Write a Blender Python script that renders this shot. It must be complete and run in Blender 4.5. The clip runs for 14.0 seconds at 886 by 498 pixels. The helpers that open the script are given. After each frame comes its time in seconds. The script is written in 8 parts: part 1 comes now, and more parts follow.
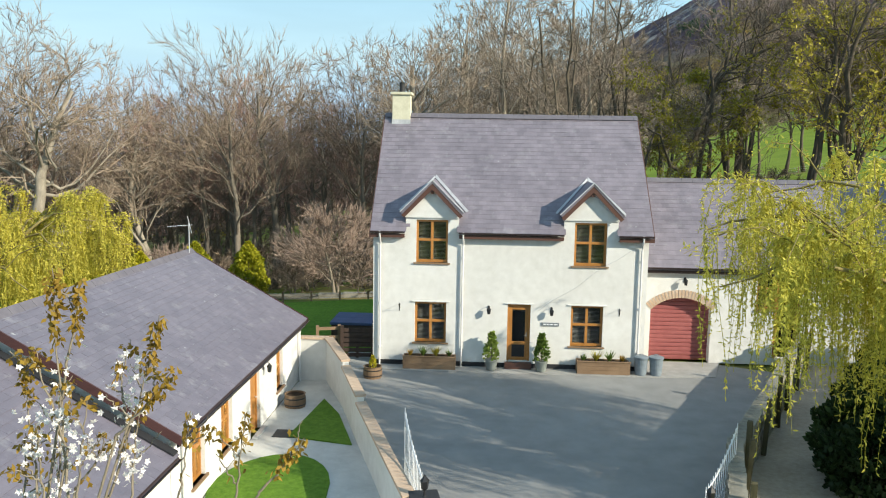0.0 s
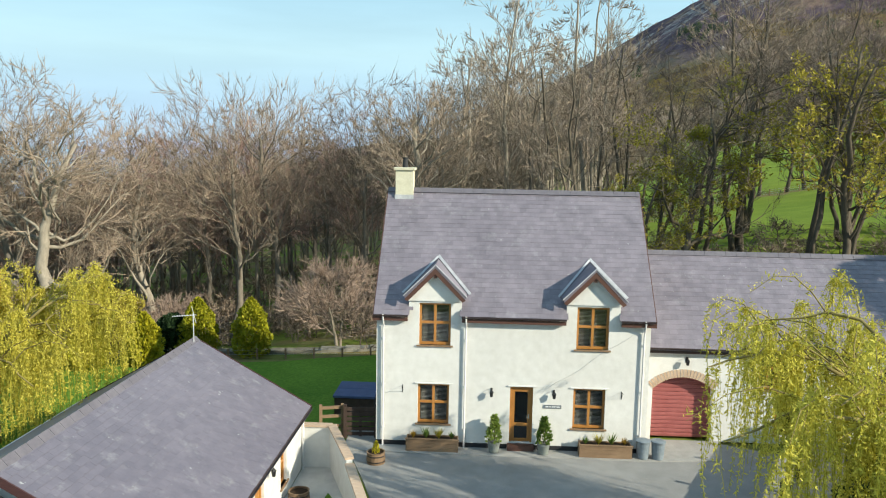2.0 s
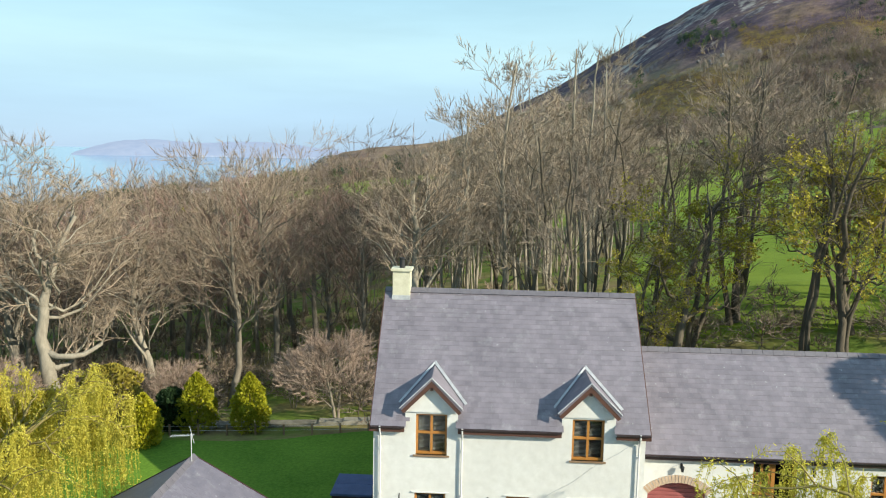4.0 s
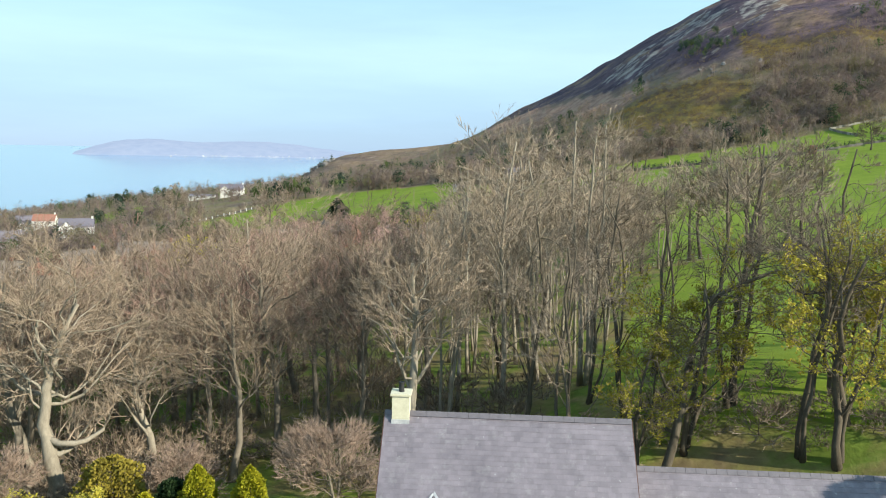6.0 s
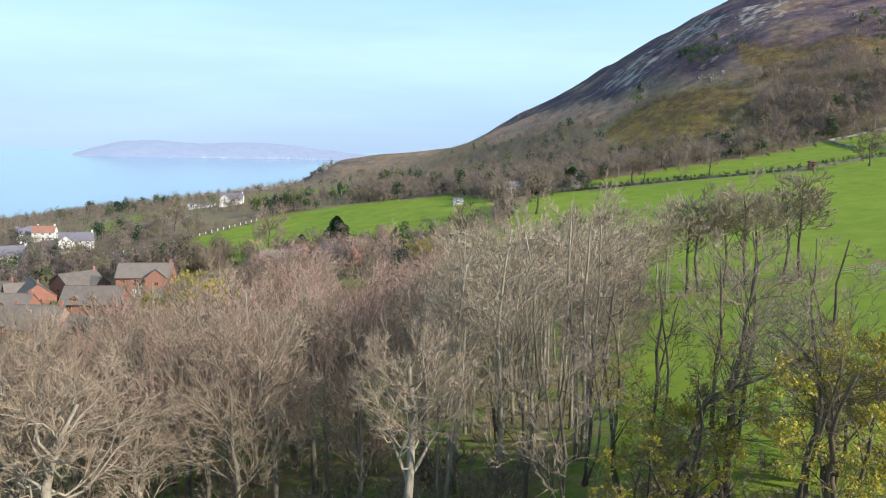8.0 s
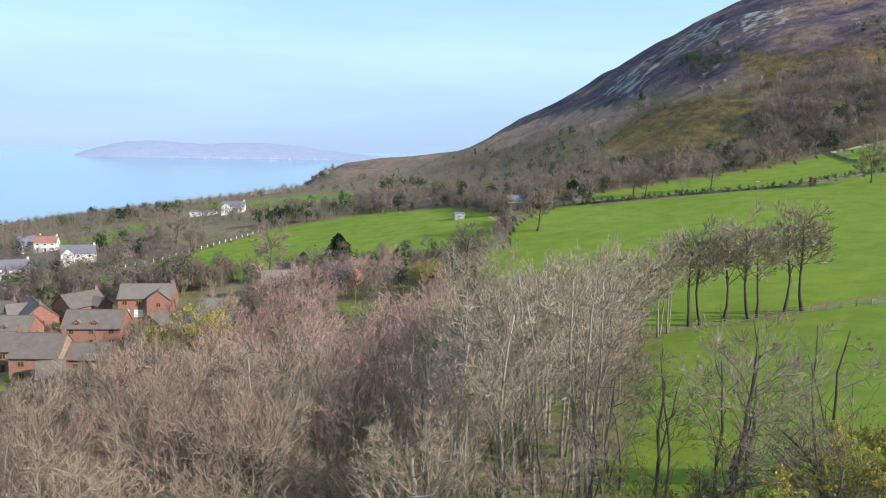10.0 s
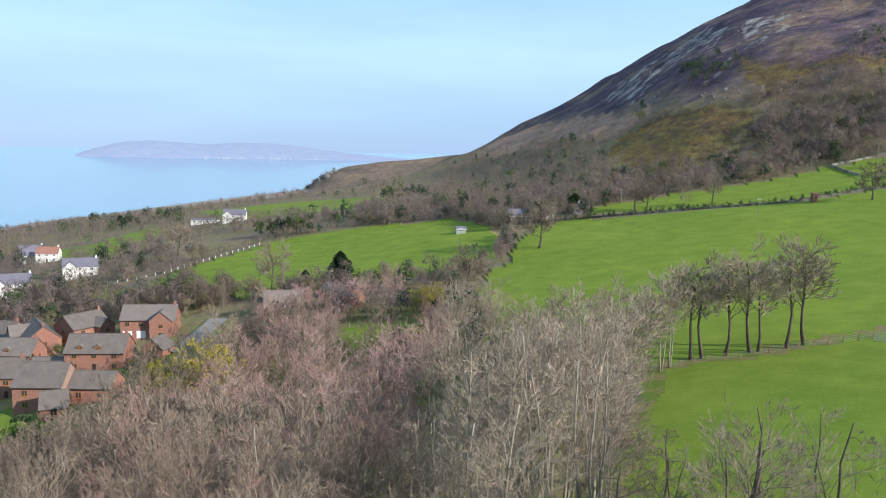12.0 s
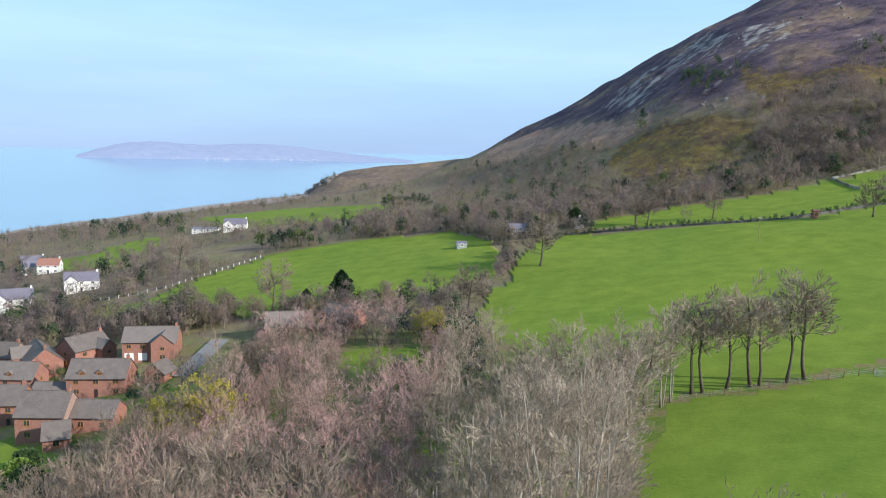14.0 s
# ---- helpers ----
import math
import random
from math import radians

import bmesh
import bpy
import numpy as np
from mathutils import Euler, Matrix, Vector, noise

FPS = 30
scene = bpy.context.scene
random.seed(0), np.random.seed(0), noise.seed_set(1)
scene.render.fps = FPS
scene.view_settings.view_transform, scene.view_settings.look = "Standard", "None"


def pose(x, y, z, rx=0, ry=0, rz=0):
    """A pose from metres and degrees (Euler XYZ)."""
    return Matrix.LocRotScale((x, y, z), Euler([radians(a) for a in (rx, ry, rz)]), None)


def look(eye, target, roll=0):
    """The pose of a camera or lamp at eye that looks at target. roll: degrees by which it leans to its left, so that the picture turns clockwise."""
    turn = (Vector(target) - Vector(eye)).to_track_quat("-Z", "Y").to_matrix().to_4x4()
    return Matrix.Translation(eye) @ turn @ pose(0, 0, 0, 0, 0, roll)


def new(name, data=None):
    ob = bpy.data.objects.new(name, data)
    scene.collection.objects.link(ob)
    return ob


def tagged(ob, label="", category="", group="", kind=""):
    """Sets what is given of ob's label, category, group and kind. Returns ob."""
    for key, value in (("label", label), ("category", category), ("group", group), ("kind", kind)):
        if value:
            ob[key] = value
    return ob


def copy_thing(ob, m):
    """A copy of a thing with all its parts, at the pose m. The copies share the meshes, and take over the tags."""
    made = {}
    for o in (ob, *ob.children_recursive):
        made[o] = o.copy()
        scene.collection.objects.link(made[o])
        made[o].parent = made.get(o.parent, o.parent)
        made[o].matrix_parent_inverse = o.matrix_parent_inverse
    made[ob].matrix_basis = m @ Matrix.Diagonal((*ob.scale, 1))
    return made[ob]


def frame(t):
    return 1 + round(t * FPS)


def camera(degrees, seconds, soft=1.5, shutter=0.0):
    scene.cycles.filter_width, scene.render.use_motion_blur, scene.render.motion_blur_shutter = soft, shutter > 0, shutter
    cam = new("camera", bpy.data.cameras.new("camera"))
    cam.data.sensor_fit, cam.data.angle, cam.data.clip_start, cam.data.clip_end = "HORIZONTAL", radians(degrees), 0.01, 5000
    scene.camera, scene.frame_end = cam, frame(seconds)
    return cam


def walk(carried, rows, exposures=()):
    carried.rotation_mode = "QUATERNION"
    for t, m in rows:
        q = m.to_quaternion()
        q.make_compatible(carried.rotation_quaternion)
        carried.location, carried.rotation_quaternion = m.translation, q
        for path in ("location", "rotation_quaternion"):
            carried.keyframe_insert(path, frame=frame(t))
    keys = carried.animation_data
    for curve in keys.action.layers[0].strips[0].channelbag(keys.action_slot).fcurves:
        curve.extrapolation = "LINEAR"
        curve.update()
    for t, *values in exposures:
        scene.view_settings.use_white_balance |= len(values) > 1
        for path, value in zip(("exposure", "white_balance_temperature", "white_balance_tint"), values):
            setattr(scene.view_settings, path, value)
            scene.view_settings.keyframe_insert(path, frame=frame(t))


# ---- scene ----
cam = camera(60.0, 14.0, soft=1.1)
# the drone rises almost straight up, looking a little down
PATH = [
    (0, look((4.089, -28.669, 8.093), (-0.924, 70.440, -4.244), 0.96)),
    (0.5, look((4.019, -28.628, 8.718), (-0.965, 70.484, -3.611), 1.01)),
    (1, look((3.954, -28.565, 9.481), (-1.056, 70.545, -2.852), 1.08)),
    (1.5, look((3.942, -28.470, 10.334), (-1.136, 70.626, -2.088), 1.08)),
    (2, look((3.938, -28.404, 11.245), (-1.180, 70.688, -1.185), 1.04)),
    (2.5, look((3.960, -28.324, 12.226), (-1.197, 70.769, -0.188), 1.06)),
    (3, look((4.007, -28.253, 13.253), (-1.135, 70.844, 0.874), 1.06)),
    (3.2, look((4.018, -28.208, 13.685), (-1.142, 70.893, 1.338), 1.05)),
    (5.3, look((3.923, -27.933, 18.780), (-1.249, 71.147, 6.278), 1.22)),
    (5.5, look((3.920, -27.884, 19.362), (-1.273, 71.197, 6.868), 1.24)),
    (6, look((3.933, -27.762, 20.825), (-1.296, 71.318, 8.340), 1.25)),
    (6.5, look((3.955, -27.672, 22.319), (-1.256, 71.407, 9.823), 1.17)),
    (7, look((4.012, -27.598, 23.854), (-1.176, 71.479, 11.328), 1.15)),
    (7.5, look((4.057, -27.535, 25.407), (-1.170, 71.535, 12.843), 1.15)),
    (8, look((4.034, -27.430, 26.897), (-1.186, 71.642, 14.346), 1.14)),
    (8.5, look((4.004, -27.276, 28.391), (-1.240, 71.788, 15.787), 1.15)),
    (9, look((3.989, -27.132, 29.902), (-1.291, 71.928, 17.278), 1.15)),
    (9.2, look((3.980, -27.078, 30.516), (-1.333, 71.979, 17.884), 1.16)),
    (11.3, look((3.443, -26.642, 37.024), (-2.023, 72.396, 24.306), 1.14)),
    (11.5, look((3.404, -26.589, 37.659), (-2.058, 72.446, 24.921), 1.15)),
    (12, look((3.310, -26.453, 39.248), (-2.158, 72.574, 26.452), 1.17)),
    (12.5, look((3.233, -26.316, 40.839), (-2.269, 72.701, 27.973), 1.14)),
    (13, look((3.181, -26.191, 42.436), (-2.378, 72.826, 29.599), 1.11)),
    (13.5, look((3.111, -26.079, 44.004), (-2.456, 72.940, 31.191), 1.11)),
    (14, look((3.009, -25.974, 45.550), (-2.521, 73.043, 32.699), 1.15)),
]
# the picture starts a little yellower and ends a little bluer
EXPOSURES = [(0.0, 0.79, 7100, 5), (3.0, 0.78, 7150, 2), (6.0, 0.89, 7100, 3), (7.5, 0.89, 6900, 6), (9.0, 0.86, 6700, 10), (12.0, 0.74, 6450, 10), (14.0, 0.72, 6350, 10)]
walk(cam, PATH, EXPOSURES)

# ---- world and sun: clear spring day, low sun from the right and slightly behind ----
SUN_EL, SUN_AZ = 25.5, -28.0  # azimuth from +x towards -y
sun_dir = Vector((math.cos(radians(SUN_EL)) * math.cos(radians(SUN_AZ)), math.cos(radians(SUN_EL)) * math.sin(radians(SUN_AZ)), math.sin(radians(SUN_EL))))
world = bpy.data.worlds.new("world")
scene.world = world
world.use_nodes = True
wt = world.node_tree
sky = wt.nodes.new("ShaderNodeTexSky")
sky.sky_type = 'NISHITA'
sky.sun_disc = False
sky.sun_elevation = radians(SUN_EL)
sky.sun_rotation = math.atan2(sun_dir.x, sun_dir.y)
sky.altitude = 50
sky.air_density, sky.dust_density, sky.ozone_density = 1.0, 0.1, 3.0
haze = wt.nodes.new("ShaderNodeMix")  # thin even haze over the whole sky
haze.data_type = 'RGBA'
haze.inputs[0].default_value = 0.88
wt.links.new(sky.outputs[0], haze.inputs[6])
way = wt.nodes.new("ShaderNodeTexCoord")
updown = wt.nodes.new("ShaderNodeSeparateXYZ")
wt.links.new(way.outputs["Generated"], updown.inputs[0])
veil = wt.nodes.new("ShaderNodeValToRGB")  # bluer sea haze low down, paler veil above it
stops = [(0.0, (0.235, 0.375, 0.62)), (0.05, (0.285, 0.435, 0.66)), (0.12, (0.365, 0.54, 0.67)), (0.2, (0.295, 0.495, 0.665)), (0.5, (0.29, 0.46, 0.64)), (1.0, (0.25, 0.40, 0.6))]
for _ in range(4):
    veil.color_ramp.elements.new(0.5)
for el, (pos, col) in zip(veil.color_ramp.elements, stops):
    el.position, el.color = pos, (*col, 1)
wt.links.new(updown.outputs[2], veil.inputs[0])
lay = wt.nodes.new("ShaderNodeMapping")  # thin drawn-out wisps
lay.inputs["Scale"].default_value = (1.0, 1.0, 7.0)
wt.links.new(way.outputs["Generated"], lay.inputs[0])
wisp = wt.nodes.new("ShaderNodeTexNoise")
wisp.inputs["Scale"].default_value, wisp.inputs["Detail"].default_value, wisp.inputs["Roughness"].default_value = 2.3, 5, 0.55
wt.links.new(lay.outputs[0], wisp.inputs[0])
thin = wt.nodes.new("ShaderNodeMapRange")
for k, v in enumerate((0.42, 0.72, 9.6, 10.9), 1):
    thin.inputs[k].default_value = v
wt.links.new(wisp.outputs[0], thin.inputs[0])
lift = wt.nodes.new("ShaderNodeVectorMath")
lift.operation = 'SCALE'
wt.links.new(veil.outputs[0], lift.inputs[0])
wt.links.new(thin.outputs[0], lift.inputs["Scale"])
wt.links.new(lift.outputs[0], haze.inputs[7])
wt.links.new(haze.outputs[2], wt.nodes["Background"].inputs[0])
wt.nodes["Background"].inputs[1].default_value = 0.095
sun = new("sun", bpy.data.lights.new("sun", 'SUN'))
sun.data.energy, sun.data.angle, sun.data.color = 4.25, radians(0.53), (1.0, 0.94, 0.85)
sun.matrix_world = look((0, 0, 60), Vector((0, 0, 60)) - sun_dir)


# ---- mesh helpers ----
class Geo:
    """Vertices and faces of one mesh."""

    def __init__(self):
        self.v, self.f = [], []

    def quad(self, a, b, c, d):
        n = len(self.v)
        self.v += [tuple(a), tuple(b), tuple(c), tuple(d)]
        self.f.append((n, n + 1, n + 2, n + 3))

    def tri(self, a, b, c):
        n = len(self.v)
        self.v += [tuple(a), tuple(b), tuple(c)]
        self.f.append((n, n + 1, n + 2))

    def poly(self, pts):
        n = len(self.v)
        self.v += [tuple(p) for p in pts]
        self.f.append(tuple(range(n, n + len(pts))))

    def box(self, x0, x1, y0, y1, z0, z1, m=None):
        n = len(self.v)
        p = [(x0, y0, z0), (x1, y0, z0), (x1, y1, z0), (x0, y1, z0), (x0, y0, z1), (x1, y0, z1), (x1, y1, z1), (x0, y1, z1)]
        if m is not None:
            p = [tuple(m @ Vector(q)) for q in p]
        self.v += p
        self.f += [tuple(n + i for i in q) for q in ((3, 2, 1, 0), (4, 5, 6, 7), (0, 1, 5, 4), (1, 2, 6, 5), (2, 3, 7, 6), (3, 0, 4, 7))]
        return self

    def prism(self, pts, z0, z1):
        """Upright prism over a polygon given anticlockwise; z1 may be a list."""
        if sum(a[0] * b[1] - b[0] * a[1] for a, b in zip(pts, list(pts[1:]) + [pts[0]])) < 0:
            pts = list(pts)[::-1]
        n, k = len(self.v), len(pts)
        tops = z1 if isinstance(z1, (list, tuple)) else [z1] * k
        self.v += [(p[0], p[1], z0) for p in pts] + [(p[0], p[1], t) for p, t in zip(pts, tops)]
        self.f.append(tuple(range(n + k - 1, n - 1, -1)))
        self.f.append(tuple(range(n + k, n + 2 * k)))
        for i in range(k):
            j = (i + 1) % k
            self.f.append((n + i, n + j, n + k + j, n + k + i))
        return self

    def sweep(self, pts, axis, a0, a1):
        """Prism of a 2D outline along an axis: 0 x (outline y, z), 1 y (outline x, z)."""
        n, k = len(self.v), len(pts)
        for a in (a0, a1):
            self.v += [(a, p[0], p[1]) if axis == 0 else (p[0], a, p[1]) for p in pts]
        self.f.append(tuple(range(n + k - 1, n - 1, -1)))
        self.f.append(tuple(range(n + k, n + 2 * k)))
        for i in range(k):
            j = (i + 1) % k
            self.f.append((n + i, n + j, n + k + j, n + k + i))
        return self

    def tube(self, pts, radii, sides=6, cap=True):
        """Tapered tube along a line of points."""
        n0 = len(self.v)
        up = Vector((0.31, 0.17, 0.93)).normalized()
        for i, p in enumerate(pts):
            p = Vector(p)
            d = Vector(pts[min(i + 1, len(pts) - 1)]) - Vector(pts[max(i - 1, 0)])
            d = d.normalized() if d.length > 1e-9 else Vector((0, 0, 1))
            s = d.cross(up)
            s = s.normalized() if s.length > 1e-3 else d.orthogonal().normalized()
            t = d.cross(s)
            for k in range(sides):
                a = 2 * math.pi * k / sides
                self.v.append(tuple(p + (s * math.cos(a) + t * math.sin(a)) * radii[i]))
        for i in range(len(pts) - 1):
            for k in range(sides):
                a, b = n0 + i * sides + k, n0 + i * sides + (k + 1) % sides
                self.f.append((a, b, b + sides, a + sides))
        if cap:
            self.f.append(tuple(range(n0 + sides - 1, n0 - 1, -1)))
            e = n0 + (len(pts) - 1) * sides
            self.f.append(tuple(range(e, e + sides)))
        return self

    def lathe(self, profile, sides=20, at=(0, 0, 0)):
        """Solid of revolution from (radius, height) pairs."""
        return self.tube([(at[0], at[1], at[2] + h + i * 1e-6) for i, (r, h) in enumerate(profile)], [r for r, h in profile], sides)

    def mesh(self, name, mats, smooth=False):
        me = bpy.data.meshes.new(name)
        me.from_pydata(self.v, [], self.f)
        me.validate()
        for m in (mats if isinstance(mats, (list, tuple)) else [mats]):
            me.materials.append(m)
        if smooth:
            me.polygons.foreach_set("use_smooth", [True] * len(me.polygons))
        me.update()
        return me


def part(name, geo, material, parent=None, label="", smooth=False, bevel=0.0):
    """One mesh object, under a thing or a part."""
    me = geo.mesh(name, material, smooth) if isinstance(geo, Geo) else geo
    if bevel:
        bm = bmesh.new()
        bm.from_mesh(me)
        bmesh.ops.remove_doubles(bm, verts=bm.verts, dist=1e-5)
        bmesh.ops.bevel(bm, geom=[e for e in bm.edges], offset=bevel, segments=2, affect='EDGES', profile=0.6)
        bm.to_mesh(me)
        bm.free()
    ob = new(name, me)
    ob.parent = parent
    if label:
        ob["label"] = label
    return ob


def thing(name, label, category, at=(0, 0, 0), rz=0.0, group="", kind=""):
    ob = new(name)
    ob.matrix_world = pose(at[0], at[1], at[2], 0, 0, rz)
    return tagged(ob, label, category, group, kind)


# ---- materials ----
def material(name, rough=0.8, metal=0.0, spec=0.4):
    m = bpy.data.materials.new(name)
    m.use_nodes = True
    b = m.node_tree.nodes["Principled BSDF"]
    b.inputs["Roughness"].default_value = rough
    b.inputs["Metallic"].default_value = metal
    b.inputs["Specular IOR Level"].default_value = spec
    return m, m.node_tree, b


def add(nt, kind, **props):
    n = nt.nodes.new(kind)
    for k, v in props.items():
        n.inputs[k.replace("_", " ")].default_value = v
    return n


def ramp(nt, fac, stops):
    r = nt.nodes.new("ShaderNodeValToRGB")
    e = r.color_ramp.elements
    while len(e) < len(stops):
        e.new(0.5)
    for i, (p, c) in enumerate(stops):
        e[i].position = p
        e[i].color = (*c, 1) if len(c) == 3 else c
    nt.links.new(fac, r.inputs[0])
    return r.outputs[0]


def mixc(nt, fac, a, b, mode='MIX'):
    n = nt.nodes.new("ShaderNodeMix")
    n.data_type = 'RGBA'
    n.blend_type = mode
    for sock, val in ((n.inputs[0], fac), (n.inputs[6], a), (n.inputs[7], b)):
        if hasattr(val, "is_linked"):
            nt.links.new(val, sock)
        elif isinstance(val, (int, float)):
            sock.default_value = val
        else:
            sock.default_value = (*val, 1)
    return n.outputs[2]


def math_node(nt, op, a, b=0.0, clamp=False):
    n = nt.nodes.new("ShaderNodeMath")
    n.operation = op
    n.use_clamp = clamp
    for sock, val in zip(n.inputs, (a, b)):
        if hasattr(val, "is_linked"):
            nt.links.new(val, sock)
        else:
            sock.default_value = val
    return n.outputs[0]


def noise_node(nt, scale, detail=4, rough=0.6, space="Object", stretch=None, turn=0.0):
    tc = nt.nodes.new("ShaderNodeTexCoord")
    src = tc.outputs[space]
    if stretch:
        mp = nt.nodes.new("ShaderNodeMapping")
        mp.inputs["Scale"].default_value = stretch
        mp.inputs["Rotation"].default_value = (0, 0, radians(turn))
        nt.links.new(src, mp.inputs[0])
        src = mp.outputs[0]
    n = add(nt, "ShaderNodeTexNoise", Scale=scale, Detail=detail, Roughness=rough)
    nt.links.new(src, n.inputs[0])
    return n.outputs[0]


def bump(nt, b, height, strength=0.3, dist=0.02):
    n = nt.nodes.new("ShaderNodeBump")
    n.inputs["Strength"].default_value = strength
    n.inputs["Distance"].default_value = dist
    nt.links.new(height, n.inputs["Height"])
    nt.links.new(n.outputs[0], b.inputs["Normal"])


def surface(name, c1, c2, scale=6.0, rough=0.8, spec=0.3, metal=0.0, fine=40.0, relief=0.15, island=0.0, per_object=0.0, stretch=None, big=0.6, c3=None, lichen=None):
    """Two-scale varied surface between two colours; island or per_object vary whole pieces."""
    m, nt, b = material(name, rough, metal, spec)
    n1 = noise_node(nt, scale, 5, 0.62, stretch=stretch)
    n2 = noise_node(nt, big, 3, 0.5)
    n3 = noise_node(nt, fine, 3, 0.6, stretch=stretch)
    f = math_node(nt, 'ADD', math_node(nt, 'MULTIPLY', n1, 0.55), math_node(nt, 'MULTIPLY', n2, 0.45))
    if island:
        g = nt.nodes.new("ShaderNodeNewGeometry")
        f = math_node(nt, 'ADD', f, math_node(nt, 'MULTIPLY', math_node(nt, 'SUBTRACT', g.outputs["Random Per Island"], 0.5), island))
    if per_object:
        o = nt.nodes.new("ShaderNodeObjectInfo")
        f = math_node(nt, 'ADD', f, math_node(nt, 'MULTIPLY', math_node(nt, 'SUBTRACT', o.outputs["Random"], 0.5), per_object))
    stops = [(0.32, c1), (0.68, c2)] if c3 is None else [(0.25, c1), (0.5, c2), (0.75, c3)]
    col = ramp(nt, f, stops)
    col = mixc(nt, 0.35, col, ramp(nt, n3, [(0.3, (0.55, 0.55, 0.55)), (0.7, (1.0, 1.0, 1.0))]), 'MULTIPLY')
    if lichen:
        spots = math_node(nt, 'MAXIMUM', ramp(nt, noise_node(nt, 5.5, 3, 0.65), [(0.685, (0, 0, 0)), (0.73, (0.75, 0.75, 0.75))]), ramp(nt, noise_node(nt, 1.7, 5, 0.7), [(0.56, (0, 0, 0)), (0.74, (0.34, 0.34, 0.34))]))
        col = mixc(nt, spots, col, lichen)
    nt.links.new(col, b.inputs["Base Color"])
    if relief:
        bump(nt, b, n3, relief)
    return m


RENDER = surface("white_render", (0.60, 0.59, 0.565), (0.755, 0.748, 0.728), 3.0, 0.85, 0.2, fine=90, relief=0.25, big=0.35)
SLATE = surface("slate", (0.142, 0.126, 0.152), (0.232, 0.206, 0.242), 2.2, 0.48, 0.5, fine=60, relief=0.15, island=0.16, big=0.4, lichen=(0.36, 0.36, 0.37))
SLATE_P = surface("slate_piece", (0.142, 0.126, 0.152), (0.232, 0.206, 0.242), 2.2, 0.48, 0.5, fine=60, relief=0.15, per_object=0.16, big=0.4, lichen=(0.36, 0.36, 0.37))
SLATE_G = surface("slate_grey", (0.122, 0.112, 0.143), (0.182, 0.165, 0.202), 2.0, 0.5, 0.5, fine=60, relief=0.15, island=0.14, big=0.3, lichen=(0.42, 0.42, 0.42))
RIDGE = surface("ridge_tile", (0.10, 0.092, 0.112), (0.165, 0.152, 0.175), 4, 0.6, 0.4, island=0.5)
LEAD = surface("lead_flashing", (0.34, 0.35, 0.38), (0.62, 0.63, 0.65), 5, 0.5, 0.5, fine=30)
BROWN = surface("brown_fascia", (0.075, 0.035, 0.028), (0.12, 0.055, 0.04), 4, 0.5, 0.4, stretch=(1, 1, 8))
DARKBROWN = surface("dark_bargeboard", (0.05, 0.022, 0.022), (0.085, 0.038, 0.036), 4, 0.6, 0.3, stretch=(1, 1, 8))
GUTTER = surface("brown_gutter", (0.03, 0.02, 0.022), (0.055, 0.035, 0.035), 6, 0.35, 0.5, relief=0.0)
PIPE = surface("white_pipe", (0.62, 0.60, 0.60), (0.75, 0.73, 0.72), 5, 0.4, 0.5, relief=0.0)
PINE = surface("golden_wood", (0.33, 0.135, 0.03), (0.47, 0.215, 0.055), 5, 0.45, 0.5, fine=50, relief=0.08, stretch=(1, 1, 0.2))
CHIM = surface("cream_render", (0.52, 0.49, 0.36), (0.72, 0.69, 0.55), 5, 0.85, 0.2, fine=60)
BLACK = surface("black_plinth", (0.012, 0.013, 0.016), (0.03, 0.03, 0.033), 5, 0.6, 0.4)
# near-black floors and partitions: the unlit rooms' darkness is put into the colour
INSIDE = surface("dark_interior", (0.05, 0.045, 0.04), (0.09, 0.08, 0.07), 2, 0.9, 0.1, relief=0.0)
BLIND = surface("blind_slats", (0.35, 0.34, 0.32), (0.5, 0.49, 0.47), 3, 0.6, 0.3, relief=0.0)
ASPHALT = surface("grey_asphalt", (0.205, 0.203, 0.20), (0.30, 0.298, 0.292), 1.2, 0.9, 0.25, fine=120, relief=0.35, big=0.18)
CONCRETE = surface("pale_concrete", (0.44, 0.43, 0.41), (0.62, 0.61, 0.58), 2.5, 0.9, 0.2, fine=80)
COPING = surface("brick_coping", (0.40, 0.27, 0.19), (0.58, 0.44, 0.33), 4, 0.85, 0.2, fine=50, island=0.7)
PAVING = surface("grey_paving", (0.26, 0.255, 0.245), (0.38, 0.372, 0.358), 2.5, 0.9, 0.2, fine=80)
ROADWAY = surface("dark_roadway", (0.18, 0.174, 0.168), (0.25, 0.242, 0.235), 1.2, 0.95, 0.1, fine=60, relief=0.3, big=0.1)
LAWN = surface("lawn", (0.055, 0.13, 0.012), (0.16, 0.28, 0.035), 7.0, 0.9, 0.15, fine=60, relief=0.6, big=0.25)
OAKW = surface("weathered_oak", (0.16, 0.10, 0.06), (0.30, 0.20, 0.125), 4, 0.75, 0.3, fine=60, stretch=(0.3, 1, 1))
FENCE = surface("dark_fence_wood", (0.035, 0.022, 0.018), (0.085, 0.055, 0.045), 5, 0.75, 0.3, fine=60)
MAROON = surface("maroon_door", (0.27, 0.075, 0.075), (0.37, 0.12, 0.115), 3, 0.5, 0.4, relief=0.02)
IRON = surface("white_iron", (0.66, 0.68, 0.72), (0.8, 0.81, 0.83), 6, 0.45, 0.5, relief=0.0)
BLACKIRON = surface("black_iron", (0.008, 0.008, 0.01), (0.02, 0.02, 0.022), 6, 0.4, 0.5, relief=0.0)
STONE = surface("field_stone", (0.15, 0.14, 0.115), (0.34, 0.32, 0.27), 3, 0.9, 0.2, fine=25, relief=0.6, island=0.6)
